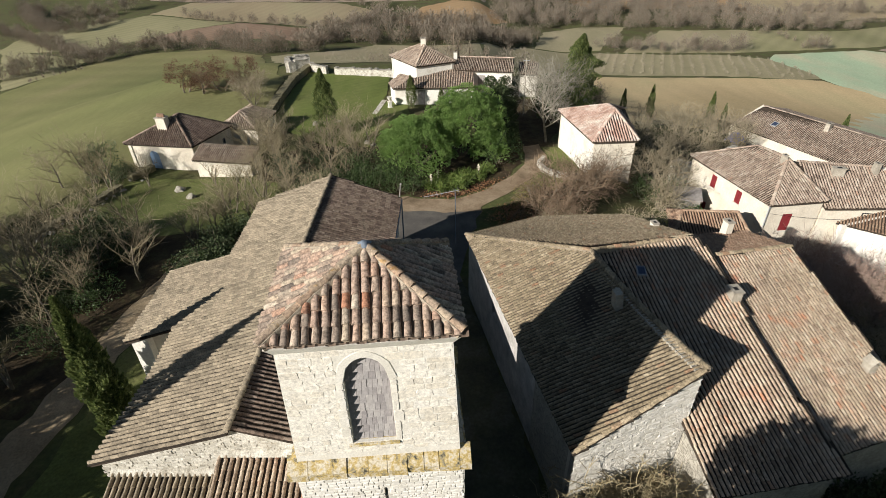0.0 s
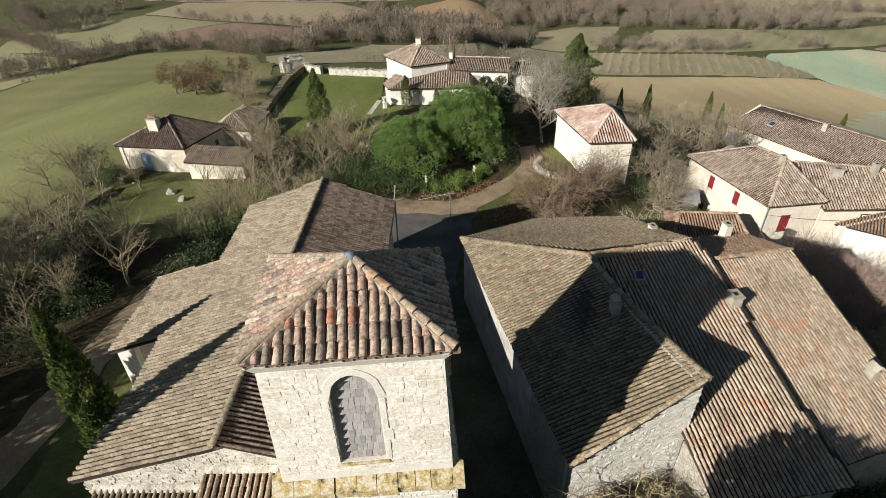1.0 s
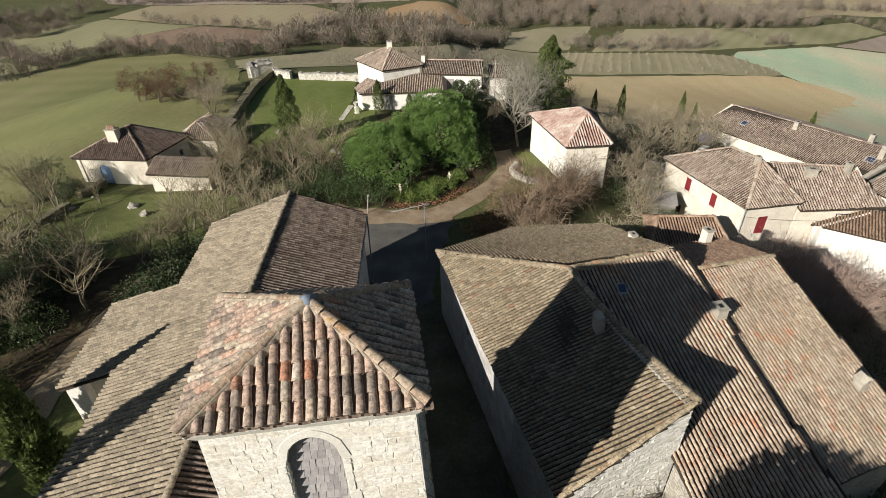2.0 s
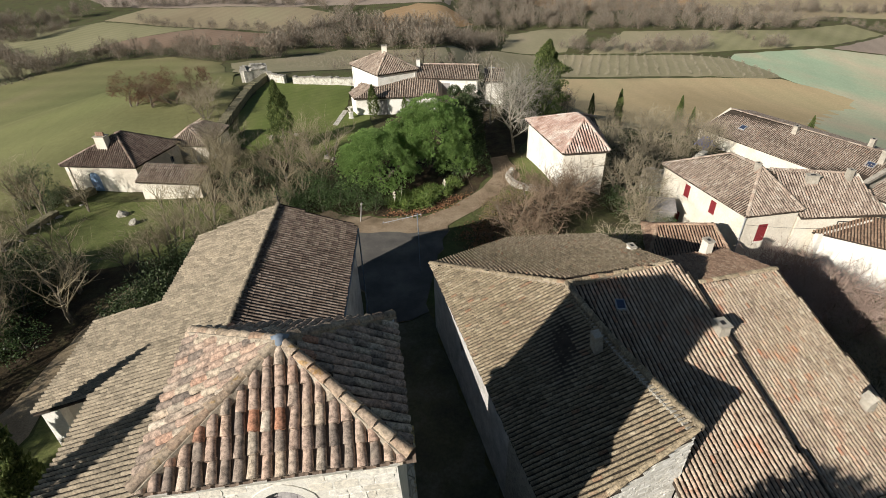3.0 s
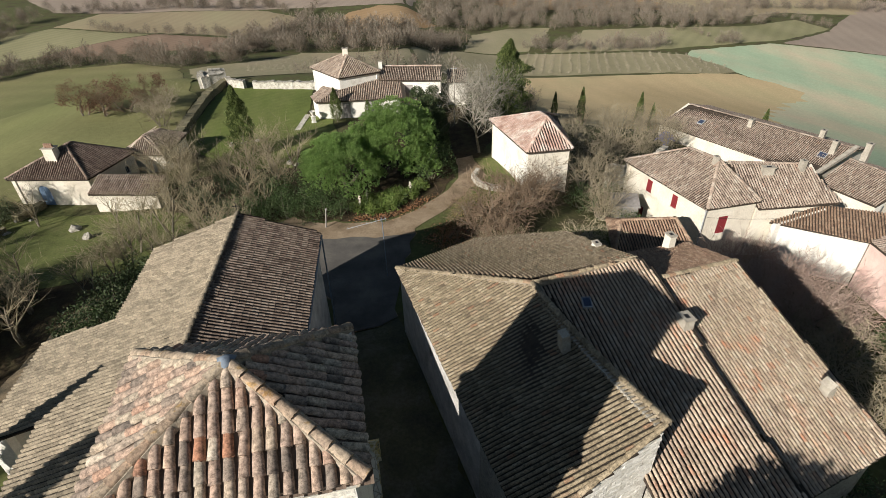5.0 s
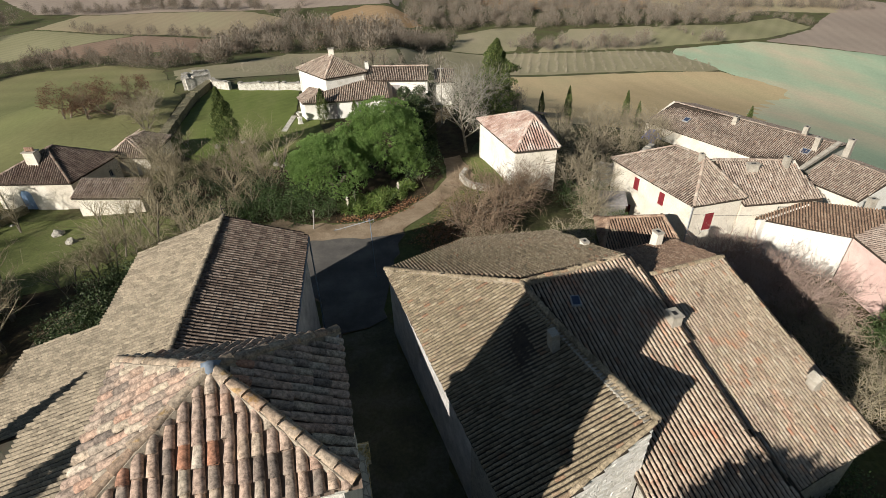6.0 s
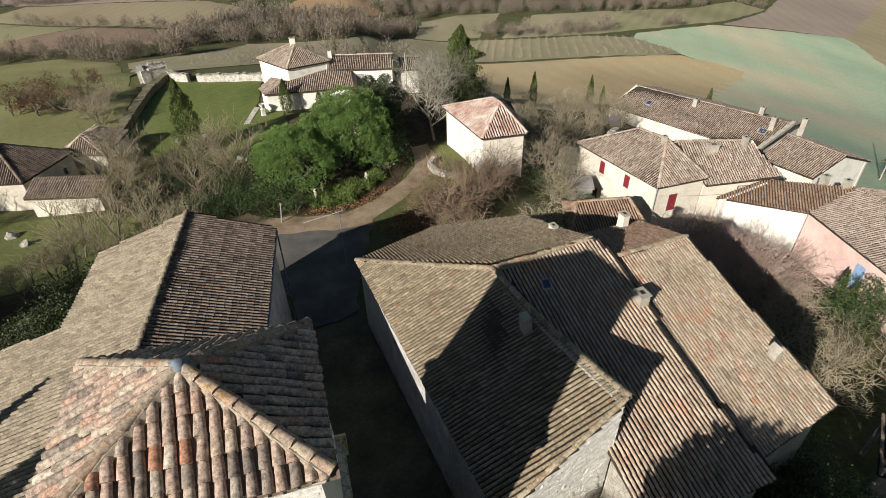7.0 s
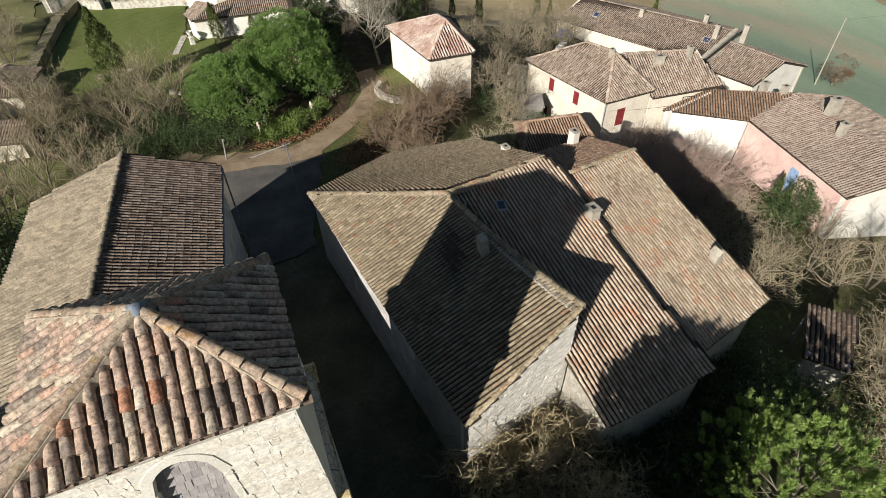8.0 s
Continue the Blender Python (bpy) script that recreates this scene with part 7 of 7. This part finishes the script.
CYW = [("trunk", trunk_mesh(2.0, 0.2)), ("foliage", cypress_mesh(15, 9.0, 2.1, 13000, M_CYPRESS, 0.3, 0.5))]
plant("cypress", CYW, "tall broad cypress behind the outbuilding", "tree", 15.8, 66.0, 0.98, 200)
CYS = [("trunk", trunk_mesh(2.0, 0.1)), ("foliage", cypress_mesh(14, 6.0, 0.55, 3000, M_CYPRESS))]
for x, y, s in ((28.3, 74.2, 0.95), (35.6, 71.4, 0.9), (38.2, 72.6, 0.7), (24.0, 73.0, 0.8), (52.5, 68.5, 0.95)):
    plant("cypress", CYS, "slim cypress at the field edge", "tree", x, y, s, x * 37, group="field cypresses")

plant("cypress", CYS, "small dark conifer against the pink wall", "tree", 35.3, 27.3, 0.5, 30)
plant("cypress", CYS, "small dark conifer against the pink wall", "tree", 35.2, 26.2, 0.45, 130)
CYT = [("trunk", trunk_mesh(3.0, 0.22)), ("foliage", cypress_mesh(13, 15.0, 1.35, 9000, M_CYPRESS, 0.3))]
plant("cypress", CYT, "very tall slim cypress near the church", "tree", -17.92, 8.1, 0.94, 15)
# leafless trees and thickets
def scatter(seed, ring, gap, kinds, sizes, group, avoid=()):
    """Trees strewn inside a ring of plan points, no nearer than gap."""
    rng = random.Random(seed)
    xs, ys = [p[0] for p in ring], [p[1] for p in ring]
    got = []
    for _ in range(4000):
        x, y = rng.uniform(min(xs), max(xs)), rng.uniform(min(ys), max(ys))
        odd = False
        for (x0, y0), (x1, y1) in zip(ring, ring[1:] + ring[:1]):
            if (y0 <= y) != (y1 <= y) and x < x0 + (x1 - x0) * (y - y0) / (y1 - y0):
                odd = not odd
        if odd and all(math.hypot(x - a, y - b) > gap for a, b in got) and all(math.hypot(x - a, y - b) > r for a, b, r in avoid):
            got.append((x, y))
    for x, y in got:
        bare(rng.choice(kinds), x, y, rng.uniform(*sizes), group)
    return got


scatter(1, [(-46, 6), (-24.5, 6), (-23.5, 20), (-23, 27), (-20, 35), (-26, 37), (-33, 35), (-47, 38)], 3.2, (0, 7, 8, 7, 8, 8, 8), (0.65, 0.95), "trees behind the church")
scatter(2, [(-18.5, 37), (-12.5, 36), (-8.5, 44.5), (-8, 53), (-12, 57), (-19, 54), (-20, 46)], 2.4, (7, 8, 7, 8, 8), (0.5, 0.8), "thicket below the lawn")
scatter(3, [(-26, 62), (-22, 57), (-18.5, 55), (-14, 58), (-22.5, 64.5)], 3.4, (7, 8), (0.3, 0.45), "thicket below the lawn")
scatter(4, [(-40, 36), (-36, 42), (-32, 44), (-33, 36)], 3.2, (8, 7, 8), (0.45, 0.7), "trees behind the church")
for k, x, y, s in ((3, 7.5, 38.5, 0.95), (3, 9.6, 39.6, 1.05), (3, 11.3, 41.2, 1.0), (3, 8.8, 36.2, 0.8), (4, 15.0, 35.2, 0.75), (4, 8.0, 34.6, 0.75), (4, 10.0, 34.0, 0.7), (3, 13.2, 42.6, 0.85), (6, 18.8, 46.0, 1.0), (1, 20.4, 49.0, 1.05), (6, 19.5, 42.0, 0.8), (2, 21.5, 47.2, 0.85),
                   (4, 18.6, 41.5, 0.7), (0, 22.0, 53.0, 0.8), (2, 24.5, 55.5, 0.75), (6, 27.0, 57.0, 0.8), (1, 30.0, 58.0, 0.8), (6, 33.0, 60.0, 0.75), (0, 20.5, 58.0, 0.8), (2, 28.0, 63.0, 0.7), (1, 32.5, 65.0, 0.8), (6, 37.0, 66.0, 0.8), (0, 24.5, 63.0, 0.7), (6, 35.8, 62.0, 0.8), (4, 22.5, 61.0, 1.1), (4, 30.0, 66.0, 1.2)):
    bare(k, x, y, s, "trees round the outbuilding")
for k, x, y, s in ((8, -16.8, 38.2, 0.6), (7, -19.2, 36.6, 0.6)):
    bare(k, x, y, s, "trees behind the nave")
for k, x, y, s in ((8, -21.2, 53.4, 0.8), (7, -19.4, 54.2, 0.8), (8, -20.6, 51.6, 0.75), (7, -18.4, 51.8, 0.85), (8, -17.6, 49.4, 0.8), (8, -23.0, 46.4, 0.6), (7, -35.5, 47.5, 0.9), (8, -33.4, 46.2, 0.8), (0, -37.5, 45.5, 0.75), (8, -30.0, 47.0, 0.6)):
    bare(k, x, y, s, "trees before the farmhouse")
for k, x, y, s in ((5, 10.3, 54.2, 1.15), (5, 11.8, 61.5, 0.95), (5, 10.9, 66.5, 0.8)):
    bare(k, x, y, s)
erng = random.Random(12)
for i in range(20):
    bare(erng.choice((8, 7, 6)), 17.5 + 1.55 * i + erng.gauss(0, 0.6), 70.5 - 0.12 * i + 4.0 * erng.random(), erng.uniform(0.4, 0.65), "saplings at the field edge")
for k, x, y, s in ((4, 29.8, 12.4, 1.0), (10, 30.9, 11.0, 1.0), (4, 31.8, 13.4, 1.0), (4, 26.6, 9.4, 1.0), (4, 27.9, 11.0, 0.9), (10, 25.6, 8.2, 1.0), (4, 28.6, 9.0, 1.1)):
    bare(k, x, y, s, "shrubs by the shed")
for k, x, y, s in ((9, 25.0, 32.5, 0.85), (9, 27.6, 33.6, 0.8), (9, 30.2, 28.6, 0.95), (9, 29.0, 31.4, 0.9), (9, 30.6, 27.6, 0.8), (9, 26.8, 31.0, 0.95), (9, 28.4, 28.8, 1.0), (6, 27.0, 26.5, 0.7), (4, 29.4, 25.4, 1.0), (6, 26.2, 23.2, 0.7), (4, 28.2, 21.2, 1.0), (6, 30.2, 21.6, 0.6), (9, 24.2, 29.2, 0.8), (4, 26.6, 19.4, 0.9), (1, 32.5, 20.5, 0.8), (2, 31.0, 17.5, 0.7), (1, 35.0, 18.0, 0.9), (4, 30.0, 30.5, 0.8), (6, 36.5, 15.0, 0.9), (2, 29.5, 13.0, 0.6), (4, 31.5, 11.5, 1.2), (1, 33.5, 9.5, 0.9)):
    bare(k, x, y, s * (1.2 if k == 9 else 1.0), "shrubs below the house")
for k, x, y, s in ((10, 6.2, 11.3, 1.15), (10, 7.2, 11.4, 1.25), (10, 8.2, 11.6, 1.25), (10, 9.1, 10.2, 1.05), (10, 8.2, 10.4, 1.1)):
    bare(k, x, y, s, "shrubs at the gable", -0.6)

# brown-leaved oaks in the wheat
rng8 = np.random.default_rng(21)
OAK = []
for i in range(3):
    a, b = bare_tree(30 + i, 5.0, 0.15, (6, 5, 4), (0.3, 0.2, 0.2), 0.2, 0.05, 2, 0.35)
    blobs = [(x, y, z, r) for x, y, z, r in crown_blobs(31 + i, 22, 2.4, 2.4, 1.6, 5.0, 0.5, 0.9)]
    OAK.append([("trunk", a.mesh("trunk", M_BARK)), ("crown", b.mesh("crown", M_TWIG_RED)), ("foliage", card_mesh("foliage", clump_cloud(40 + i, blobs, 130, 0.20, 0.12, 0.0, 0.3), M_OAK))])
for i, (x, y, s) in enumerate(((-37.5, 74.5, 0.95), (-34.6, 74.0, 1.0), (-32.2, 75.0, 1.0), (-29.5, 77.5, 0.9), (-35.5, 77.0, 0.9))):
    plant("oak", OAK[i % 3], "oak still holding brown winter leaves", "tree", x, y, s, i * 70, group="oaks in the wheat")
for x, y, s in ((-27.5, 71.5, 0.8), (-26.0, 68.5, 0.75), (-27.5, 75.5, 0.75)):
    bare(6, x, y, s, "trees along the garden wall")


def leafy_shrub(seed, r, h, mat, per=170, leaf=0.16, width=0.08, n=14):
    blobs = crown_blobs(seed, n, r, r, 0.25, h, 0.28 * r + 0.15, 0.42 * r + 0.2)
    stems = Shape()
    for x, y, z, _ in blobs[::2]:
        stems.tube((x * 0.15, y * 0.15, -0.1), (x, y, z), 0.035, 0.015, 4)
    return [("stem", stems.mesh("stem", M_BARK)), ("foliage", card_mesh("foliage", clump_cloud(seed + 1, blobs, per, leaf, width, 0.2), mat))]


LAUREL = [leafy_shrub(50 + i, 1.5, 2.2, M_LAUREL) for i in range(2)]
OLIVE = leafy_shrub(60, 1.6, 3.8, M_OLIVE, 420, 0.15, 0.08, 22)
YUC = leafy_shrub(64, 0.8, 0.9, M_YUCCA, 260, 0.6, 0.07, 8)
RUS = leafy_shrub(66, 1.3, 1.5, M_RUSSET, 60, 0.13, 0.1)
YEL = leafy_shrub(68, 1.1, 1.0, M_YELLOW, 70, 0.12, 0.08)
for i, (x, y, s) in enumerate(((-8.5, 44.6, 0.9), (-6.8, 44.2, 0.95), (-5.2, 44.8, 0.9), (-9.8, 46.2, 1.0), (-7.4, 46.6, 1.0), (-4.0, 46.0, 0.9), (-3.2, 44.2, 0.75), (-11.4, 44.4, 0.9), (-12.6, 40.6, 0.8), (-14.5, 36.5, 0.8), (-18, 30.5, 0.8), (-23.5, 27.5, 1.0), (-26.5, 29.5, 1.1), (-24.5, 23.0, 0.9), (-29, 36.5, 0.7), (3.4, 52.5, 1.0), (4.7, 48.6, 1.25), (5.5, 50.9, 1.3), (5.2, 53.0, 1.2), (17.0, 42.8, 0.9), (20.4, 44.4, 1.0), (21.2, 41.2, 0.8))):
    plant("laurel_bush", LAUREL[i % 2], "dense dark green laurel bush", "shrub", x, y, s, i * 50, group="laurels")
for i, (x, y, s) in enumerate(((-10.6, 43.2, 0.8), (-9.4, 43.4, 0.85), (-8.0, 43.2, 0.85), (-6.2, 43.0, 0.8), (-4.8, 43.2, 0.85), (-3.6, 42.9, 0.7), (-11.8, 42.6, 0.8), (-5.8, 45.8, 1.05), (-8.8, 45.6, 1.05))):
    plant("laurel_bush", LAUREL[i % 2], "dense green laurel bush at the lane", "shrub", x, y, s, i * 77, group="laurels")
fl = Shape()
fr = random.Random(3)
for _ in range(40):
    q = Vector((fr.gauss(0, 0.05), fr.gauss(0, 0.05), 0.85 + fr.uniform(0, 0.55)))
    fl.prism([q + Vector(c) for c in ((-0.03, -0.03, 0), (0.03, -0.03, 0), (0.03, 0.03, 0), (-0.03, 0.03, 0))], [q + Vector(c) for c in ((-0.015, -0.015, 0.06), (0.015, -0.015, 0.06), (0.015, 0.015, 0.06), (-0.015, 0.015, 0.06))])
fl.tube((0, 0, 0.3), (0, 0, 1.5), 0.03, 0.02, 5)
YUF = YUC + [("flower_spike", fl.mesh("flower_spike", M_CREAM))]
for i, (x, y) in enumerate(((-1.8, 43.6), (-0.6, 43.2), (0.6, 43.5), (-1.2, 44.7), (0.2, 44.8), (1.6, 44.6), (2.6, 45.6), (1.0, 46.0), (3.4, 47.0))):
    plant("yucca", YUF if i % 3 == 0 else YUC, "spiky green yucca with a white flower spike" if i % 3 == 0 else "spiky yellow-green yucca clump by the lane", "plant", x, y, 1.0, i * 80, group="yuccas")
for x, y, s in ((4.6, 37.6, 1.0), (5.9, 37.0, 0.9), (4.8, 36.2, 0.8)):
    plant("russet_bush", RUS, "bush with russet dry leaves", "shrub", x, y, s, x * 90, group="russet bushes")
for x, y, s in ((6.2, 41.6, 0.9), (7.6, 42.6, 1.0), (8.8, 43.2, 0.9), (6.0, 39.8, 0.8)):
    plant("yellow_bush", YEL, "low bush with yellowing leaves", "shrub", x, y, s, x * 90, group="yellow bushes")
plant("olive_tree", OLIVE, "grey-green evergreen tree by the garden", "tree", -34.5, 48.5, 1.1)
plant("bay_tree", leafy_shrub(70, 1.7, 3.4, M_LAUREL, 420, 0.15, 0.08, 30), "round green evergreen beside the pink house", "tree", 34.2, 25.2, 1.0)
plant("oak", OAK[1], "small oak with orange-brown leaves on the slope", "tree", 80.0, 58.5, 1.0)

# the young pine below the house
ytips = dome_tips(80, [(0, 0, 1.7, 3.5, 3.0, 1.0), (0, 0, 1.6, 2.6, 2.3, 0.6)], 420, -0.4, 0.5)
yl = Shape()
for p, w in ytips[::18]:
    yl.tube((p[0] * 0.1, p[1] * 0.1, p[2] * 0.6), p, 0.03, 0.012, 4)
yl.tube((0, 0, -0.4), (0, 0, 4.2), 0.16, 0.04, 7)
plant("young_pine", [("trunk", yl.mesh("trunk", M_BARK)), ("crown", card_mesh("crown", tufts(81, ytips, 130, 0.34, 1.0, 0.03), M_PINE_LIGHT))], "bushy bright green young pine", "tree", 15.9, 7.5, 1.0)
HOLM = leafy_shrub(90, 2.1, 8.6, M_HOLM, 330, 0.24, 0.14, 60)
for x, y, s in ((0.6, 4.5, 0.9), (2.3, 4.5, 1.13), (3.5, 4.5, 1.16), (4.7, 4.4, 1.2), (5.9, 4.5, 1.16), (5.2, 53.5, 0.72), (4.4, 57.0, 0.7), (6.4, 60.5, 0.6), (11.4, 62.8, 0.55), (6.6, 4.2, 1.14), (-1.6, 4.6, 0.9), (-3.8, 4.6, 0.76), (-29, 7, 1.25), (-33, 11, 1.25), (-22.5, 4.5, 1.3), (-31, 5, 1.2), (-18.5, 1.5, 1.2), (-36.5, 20.5, 1.3)):
    plant("holm_oak", HOLM, "dense dark evergreen oak by the church", "tree", x, y, s, x * 40, group="evergreen oaks")
for i, (x, y, s) in enumerate(((20.6, 13.0, 1.0), (22.4, 11.4, 1.0), (19.2, 11.6, 0.9), (24.0, 9.8, 1.0), (21.4, 15.6, 0.9), (22.6, 18.4, 0.9), (21.8, 21.4, 0.8))):
    plant("laurel_bush", LAUREL[i % 2], "dense dark green bush below the house", "shrub", x, y, s, i * 61, group="bushes below the house")
UNDER = leafy_shrub(95, 1.5, 1.9, M_HOLM, 260, 0.15, 0.09, 16)
# undergrowth, thickened with dark bushes that stand in for shade on the wall
for i, (x, y, s) in enumerate(((9.6, 9.9, 1.0), (11.2, 10.2, 1.1), (12.8, 10.4, 1.1), (14.4, 10.8, 1.1), (15.9, 12.0, 1.1), (17.4, 12.6, 1.1), (18.8, 13.0, 1.1), (8.2, 9.6, 0.9), (6.6, 9.6, 0.8), (5.0, 9.4, 0.7), (8.9, 11.3, 1.25), (9.5, 10.4, 1.2), (7.6, 10.6, 1.25), (6.2, 10.5, 1.2), (10.4, 8.4, 0.9), (12.4, 8.6, 0.9), (13.8, 8.8, 0.9), (16.4, 10.6, 0.9), (19.6, 10.4, 0.9), (21.0, 11.8, 1.0))):
    plant("ivy_bush", UNDER, "dark undergrowth below the house wall, also standing in for shade", "shrub", x, y, s, i * 47, group="undergrowth below the house")
for i in range(34):
    rr = random.Random(500 + i)
    plant("ivy_bush", UNDER, "dark ivy-green undergrowth among the trees", "shrub", rr.uniform(-42, -24.5), rr.uniform(9, 36), rr.uniform(0.7, 1.2), i * 33, group="undergrowth")
# dark bushes added along the nave so the shadow band reads dark
for i, (x, y, s) in enumerate(((-13.2, 25.0, 0.8), (-14.0, 27.0, 0.9), (-13.4, 29.2, 0.9), (-15.6, 26.0, 0.9), (-15.8, 28.4, 1.0), (-17.4, 27.2, 0.9), (-12.6, 31.4, 0.9), (-14.4, 31.0, 1.0), (-16.4, 31.2, 1.1), (-18.2, 30.2, 1.0), (-11.6, 33.6, 0.9), (-13.6, 33.8, 1.0), (-15.8, 34.2, 1.1), (-18.0, 33.4, 1.0), (-9.8, 33.0, 0.8), (-8.6, 31.2, 0.7), (-12.4, 36.0, 0.8), (-17.0, 36.4, 0.9), (-14.8, 37.6, 0.8), (-13.0, 43.4, 0.9), (-15.0, 45.6, 0.9), (-16.8, 48.0, 0.9), (-12.4, 47.8, 0.9), (-14.2, 50.4, 0.9), (-10.4, 50.2, 0.9))):
    plant("ivy_bush", UNDER, "dark bushes added to deepen the shadow band behind the nave", "shrub", x, y, s, i * 47, group="undergrowth behind the nave")

# far hedgerows and woods
def wood(seed, rows, label, size=8.0, wide=6.0, gap=3.2, deep=1, dense=330):
    """A belt of far leafless trees along a line in plan."""
    rng = np.random.default_rng(seed)
    out = []
    for (x0, y0), (x1, y1) in zip(rows, rows[1:]):
        run = math.hypot(x1 - x0, y1 - y0)
        for i in range(max(1, int(run / gap))):
            for k in range(deep):
                t = (i + rng.random()) / max(1, int(run / gap))
                x = x0 + (x1 - x0) * t + rng.normal() * wide * 0.3
                y = y0 + (y1 - y0) * t + rng.normal() * wide * 0.3 + k * wide * 0.7
                h = size * rng.uniform(0.45, 1.15)
                w = h * rng.uniform(0.28, 0.45)
                z = ground_z(x, y)
                p, d = ball(rng, dense, 1.0, (w, w, h * 0.5), 0.2)
                p[:, :2] *= (1.15 - 0.45 * np.clip(p[:, 2:] / (h * 0.5), -1, 1))
                p = p + np.array((x, y, z + h * 0.46))
                dd = d * np.array((0.8, 0.8, 0.5)) + np.array((0, 0, 0.9)) + rng.normal(size=d.shape) * 0.3
                out.append(cards(p, dd, h * 0.13, 0.020 * h, rng))
                q = np.array([[x, y, z + h * 0.3]])
                out.append(cards(q, np.array([[0, 0, 1.0]]), h * 0.62, 0.3, rng))
    ob = part("hedgerow", card_mesh("hedgerow", np.concatenate(out), M_HAZE), M_HAZE, label=label, kind="stuff")
    ob["category"] = "trees"
    return ob


L = "belt of leafless grey-brown trees in the valley"
for i, (pts, size, wide, gap, deep) in enumerate((
        ([(-160, 180), (-133, 199), (-131, 213), (-121, 220), (-105, 217), (-91, 214), (-68, 194), (-45, 200)], 8.5, 5, 2.6, 2),
        ([(-56, 212), (-50, 223), (-30, 223), (-13, 227), (5, 221), (26, 250), (40, 258)], 8.5, 9, 2.6, 3),
        ([(-56, 233), (-44, 253), (-35, 262), (-20, 263), (1, 252), (17, 268)], 9, 8, 3.0, 3),
        ([(-142, 305), (-126, 293), (-104, 276), (-85, 271), (-66, 267)], 6, 3, 3.5, 1),
        ([(-192, 363), (-168, 367), (-126, 370), (-92, 355), (-60, 352)], 8, 6, 3.5, 2),
        ([(-250, 326), (-204, 316), (-198, 326), (-190, 336)], 9, 8, 3.5, 2),
        ([(-40, 262), (-39, 298), (-35, 351)], 6, 3, 4.0, 1),
        ([(-73, 380), (-52, 333), (-40, 312)], 6, 3, 4.5, 1),
        ([(24, 294), (63, 310), (90, 294), (123, 286), (151, 275), (194, 278)], 9, 12, 2.6, 3),
        ([(67, 252), (85, 242), (106, 235), (123, 235)], 8, 6, 2.8, 2),
        ([(27, 322), (56, 343), (84, 331), (115, 323), (145, 316), (169, 305)], 9, 12, 2.8, 3),
        ([(33, 355), (66, 365), (108, 358), (136, 345), (165, 330)], 9, 10, 3.2, 2),
        ([(145, 274), (151, 258), (152, 246)], 5, 3, 4.0, 1),
        ([(150, 237), (158, 236)], 7, 4, 2.0, 2),
        ([(192, 279), (216, 296), (224, 284), (224, 263)], 5, 3, 3.5, 1),
        ([(175, 316), (199, 322), (238, 319), (290, 298)], 8, 6, 3.2, 2),
        ([(-247, 326), (-200, 278), (-185, 276), (-180, 301)], 8, 6, 3.0, 2),
        ([(-143, 177), (-139, 184), (-132, 190), (-133, 204)], 2, 1.5, 2.0, 1),
        ([(-233, 288), (-194, 256), (-160, 224), (-142, 209)], 7, 5, 3.0, 2),
        ([(-20, 118), (10, 112), (30, 100)], 5, 4, 3.0, 1))):
    wood(100 + i, pts, L, size, wide, gap, deep)


def rows_of(seed, ring, gap, step, angle, size, label, name):
    """Small bare fruit trees or vines in straight rows inside a ring."""
    rng = np.random.default_rng(seed)
    ca, sa = math.cos(angle), math.sin(angle)
    loc = [(x * ca + y * sa, -x * sa + y * ca) for x, y in ring]
    out = []
    v = min(p[1] for p in loc)
    while v < max(p[1] for p in loc):
        cuts = sorted(a + (b - a) * (v - c) / (d - c) for (a, c), (b, d) in zip(loc, loc[1:] + loc[:1]) if (c <= v) != (d <= v))
        for u0, u1 in zip(cuts[::2], cuts[1::2]):
            u = u0
            while u < u1:
                x, y = u * ca - v * sa, u * sa + v * ca
                p, d = ball(rng, 20, 1.0, (size * 0.5, size * 0.5, size * 0.4), 0.3)
                x, y = x + rng.normal() * 0.35, y + rng.normal() * 0.35
                out.append(cards(p + np.array((x, y, ground_z(x, y) + size * 0.55)), d + np.array((0, 0, 0.8)), size * 0.4, size * 0.07, rng))
                u += step * rng.uniform(0.85, 1.15)
        v += gap
    ob = part(name, card_mesh(name, np.concatenate(out), M_VINE), M_VINE, label=label, kind="stuff")
    ob["category"] = "orchard"


rows_of(130, [(54, 205), (62, 241), (114, 226), (126, 218), (132, 192), (121, 189)], 3.6, 1.5, 1.25, 1.35, "orchard of small leafless fruit trees in rows", "orchard")
rows_of(131, [(-38, 163), (-45, 195), (-30, 212), (-12, 208), (-14, 125)], 3.2, 2.2, 1.35, 0.75, "vineyard of low bare vines in rows", "vineyard")


# fallen leaves along the lane's edge
def fallen(seed, line, wide, count):
    rng = np.random.default_rng(seed)
    pts = []
    for _ in range(count):
        k = rng.integers(0, len(line) - 1)
        t = rng.random()
        x = line[k][0] + (line[k + 1][0] - line[k][0]) * t + rng.normal() * wide
        y = line[k][1] + (line[k + 1][1] - line[k][1]) * t + rng.normal() * wide
        pts.append((x, y, ground_z(x, y) + 0.08 + 0.04 * rng.random()))
    p = np.array(pts)
    d = rng.normal(size=p.shape) * np.array((1, 1, 0.25))
    ob = part("fallen_leaves", card_mesh("fallen_leaves", cards(p, d, 0.16, 0.12, rng), M_RUSSET), M_RUSSET, label="drift of fallen russet leaves along the lane", kind="stuff")
    ob["category"] = "leaves"


fallen(5, [(-2.5, 42.3), (0, 42.0), (2.2, 43.2), (4.2, 45.0)], 0.35, 600)
fallen(6, [(4.2, 38.6), (6.0, 39.4), (5.2, 36.6)], 0.7, 600)
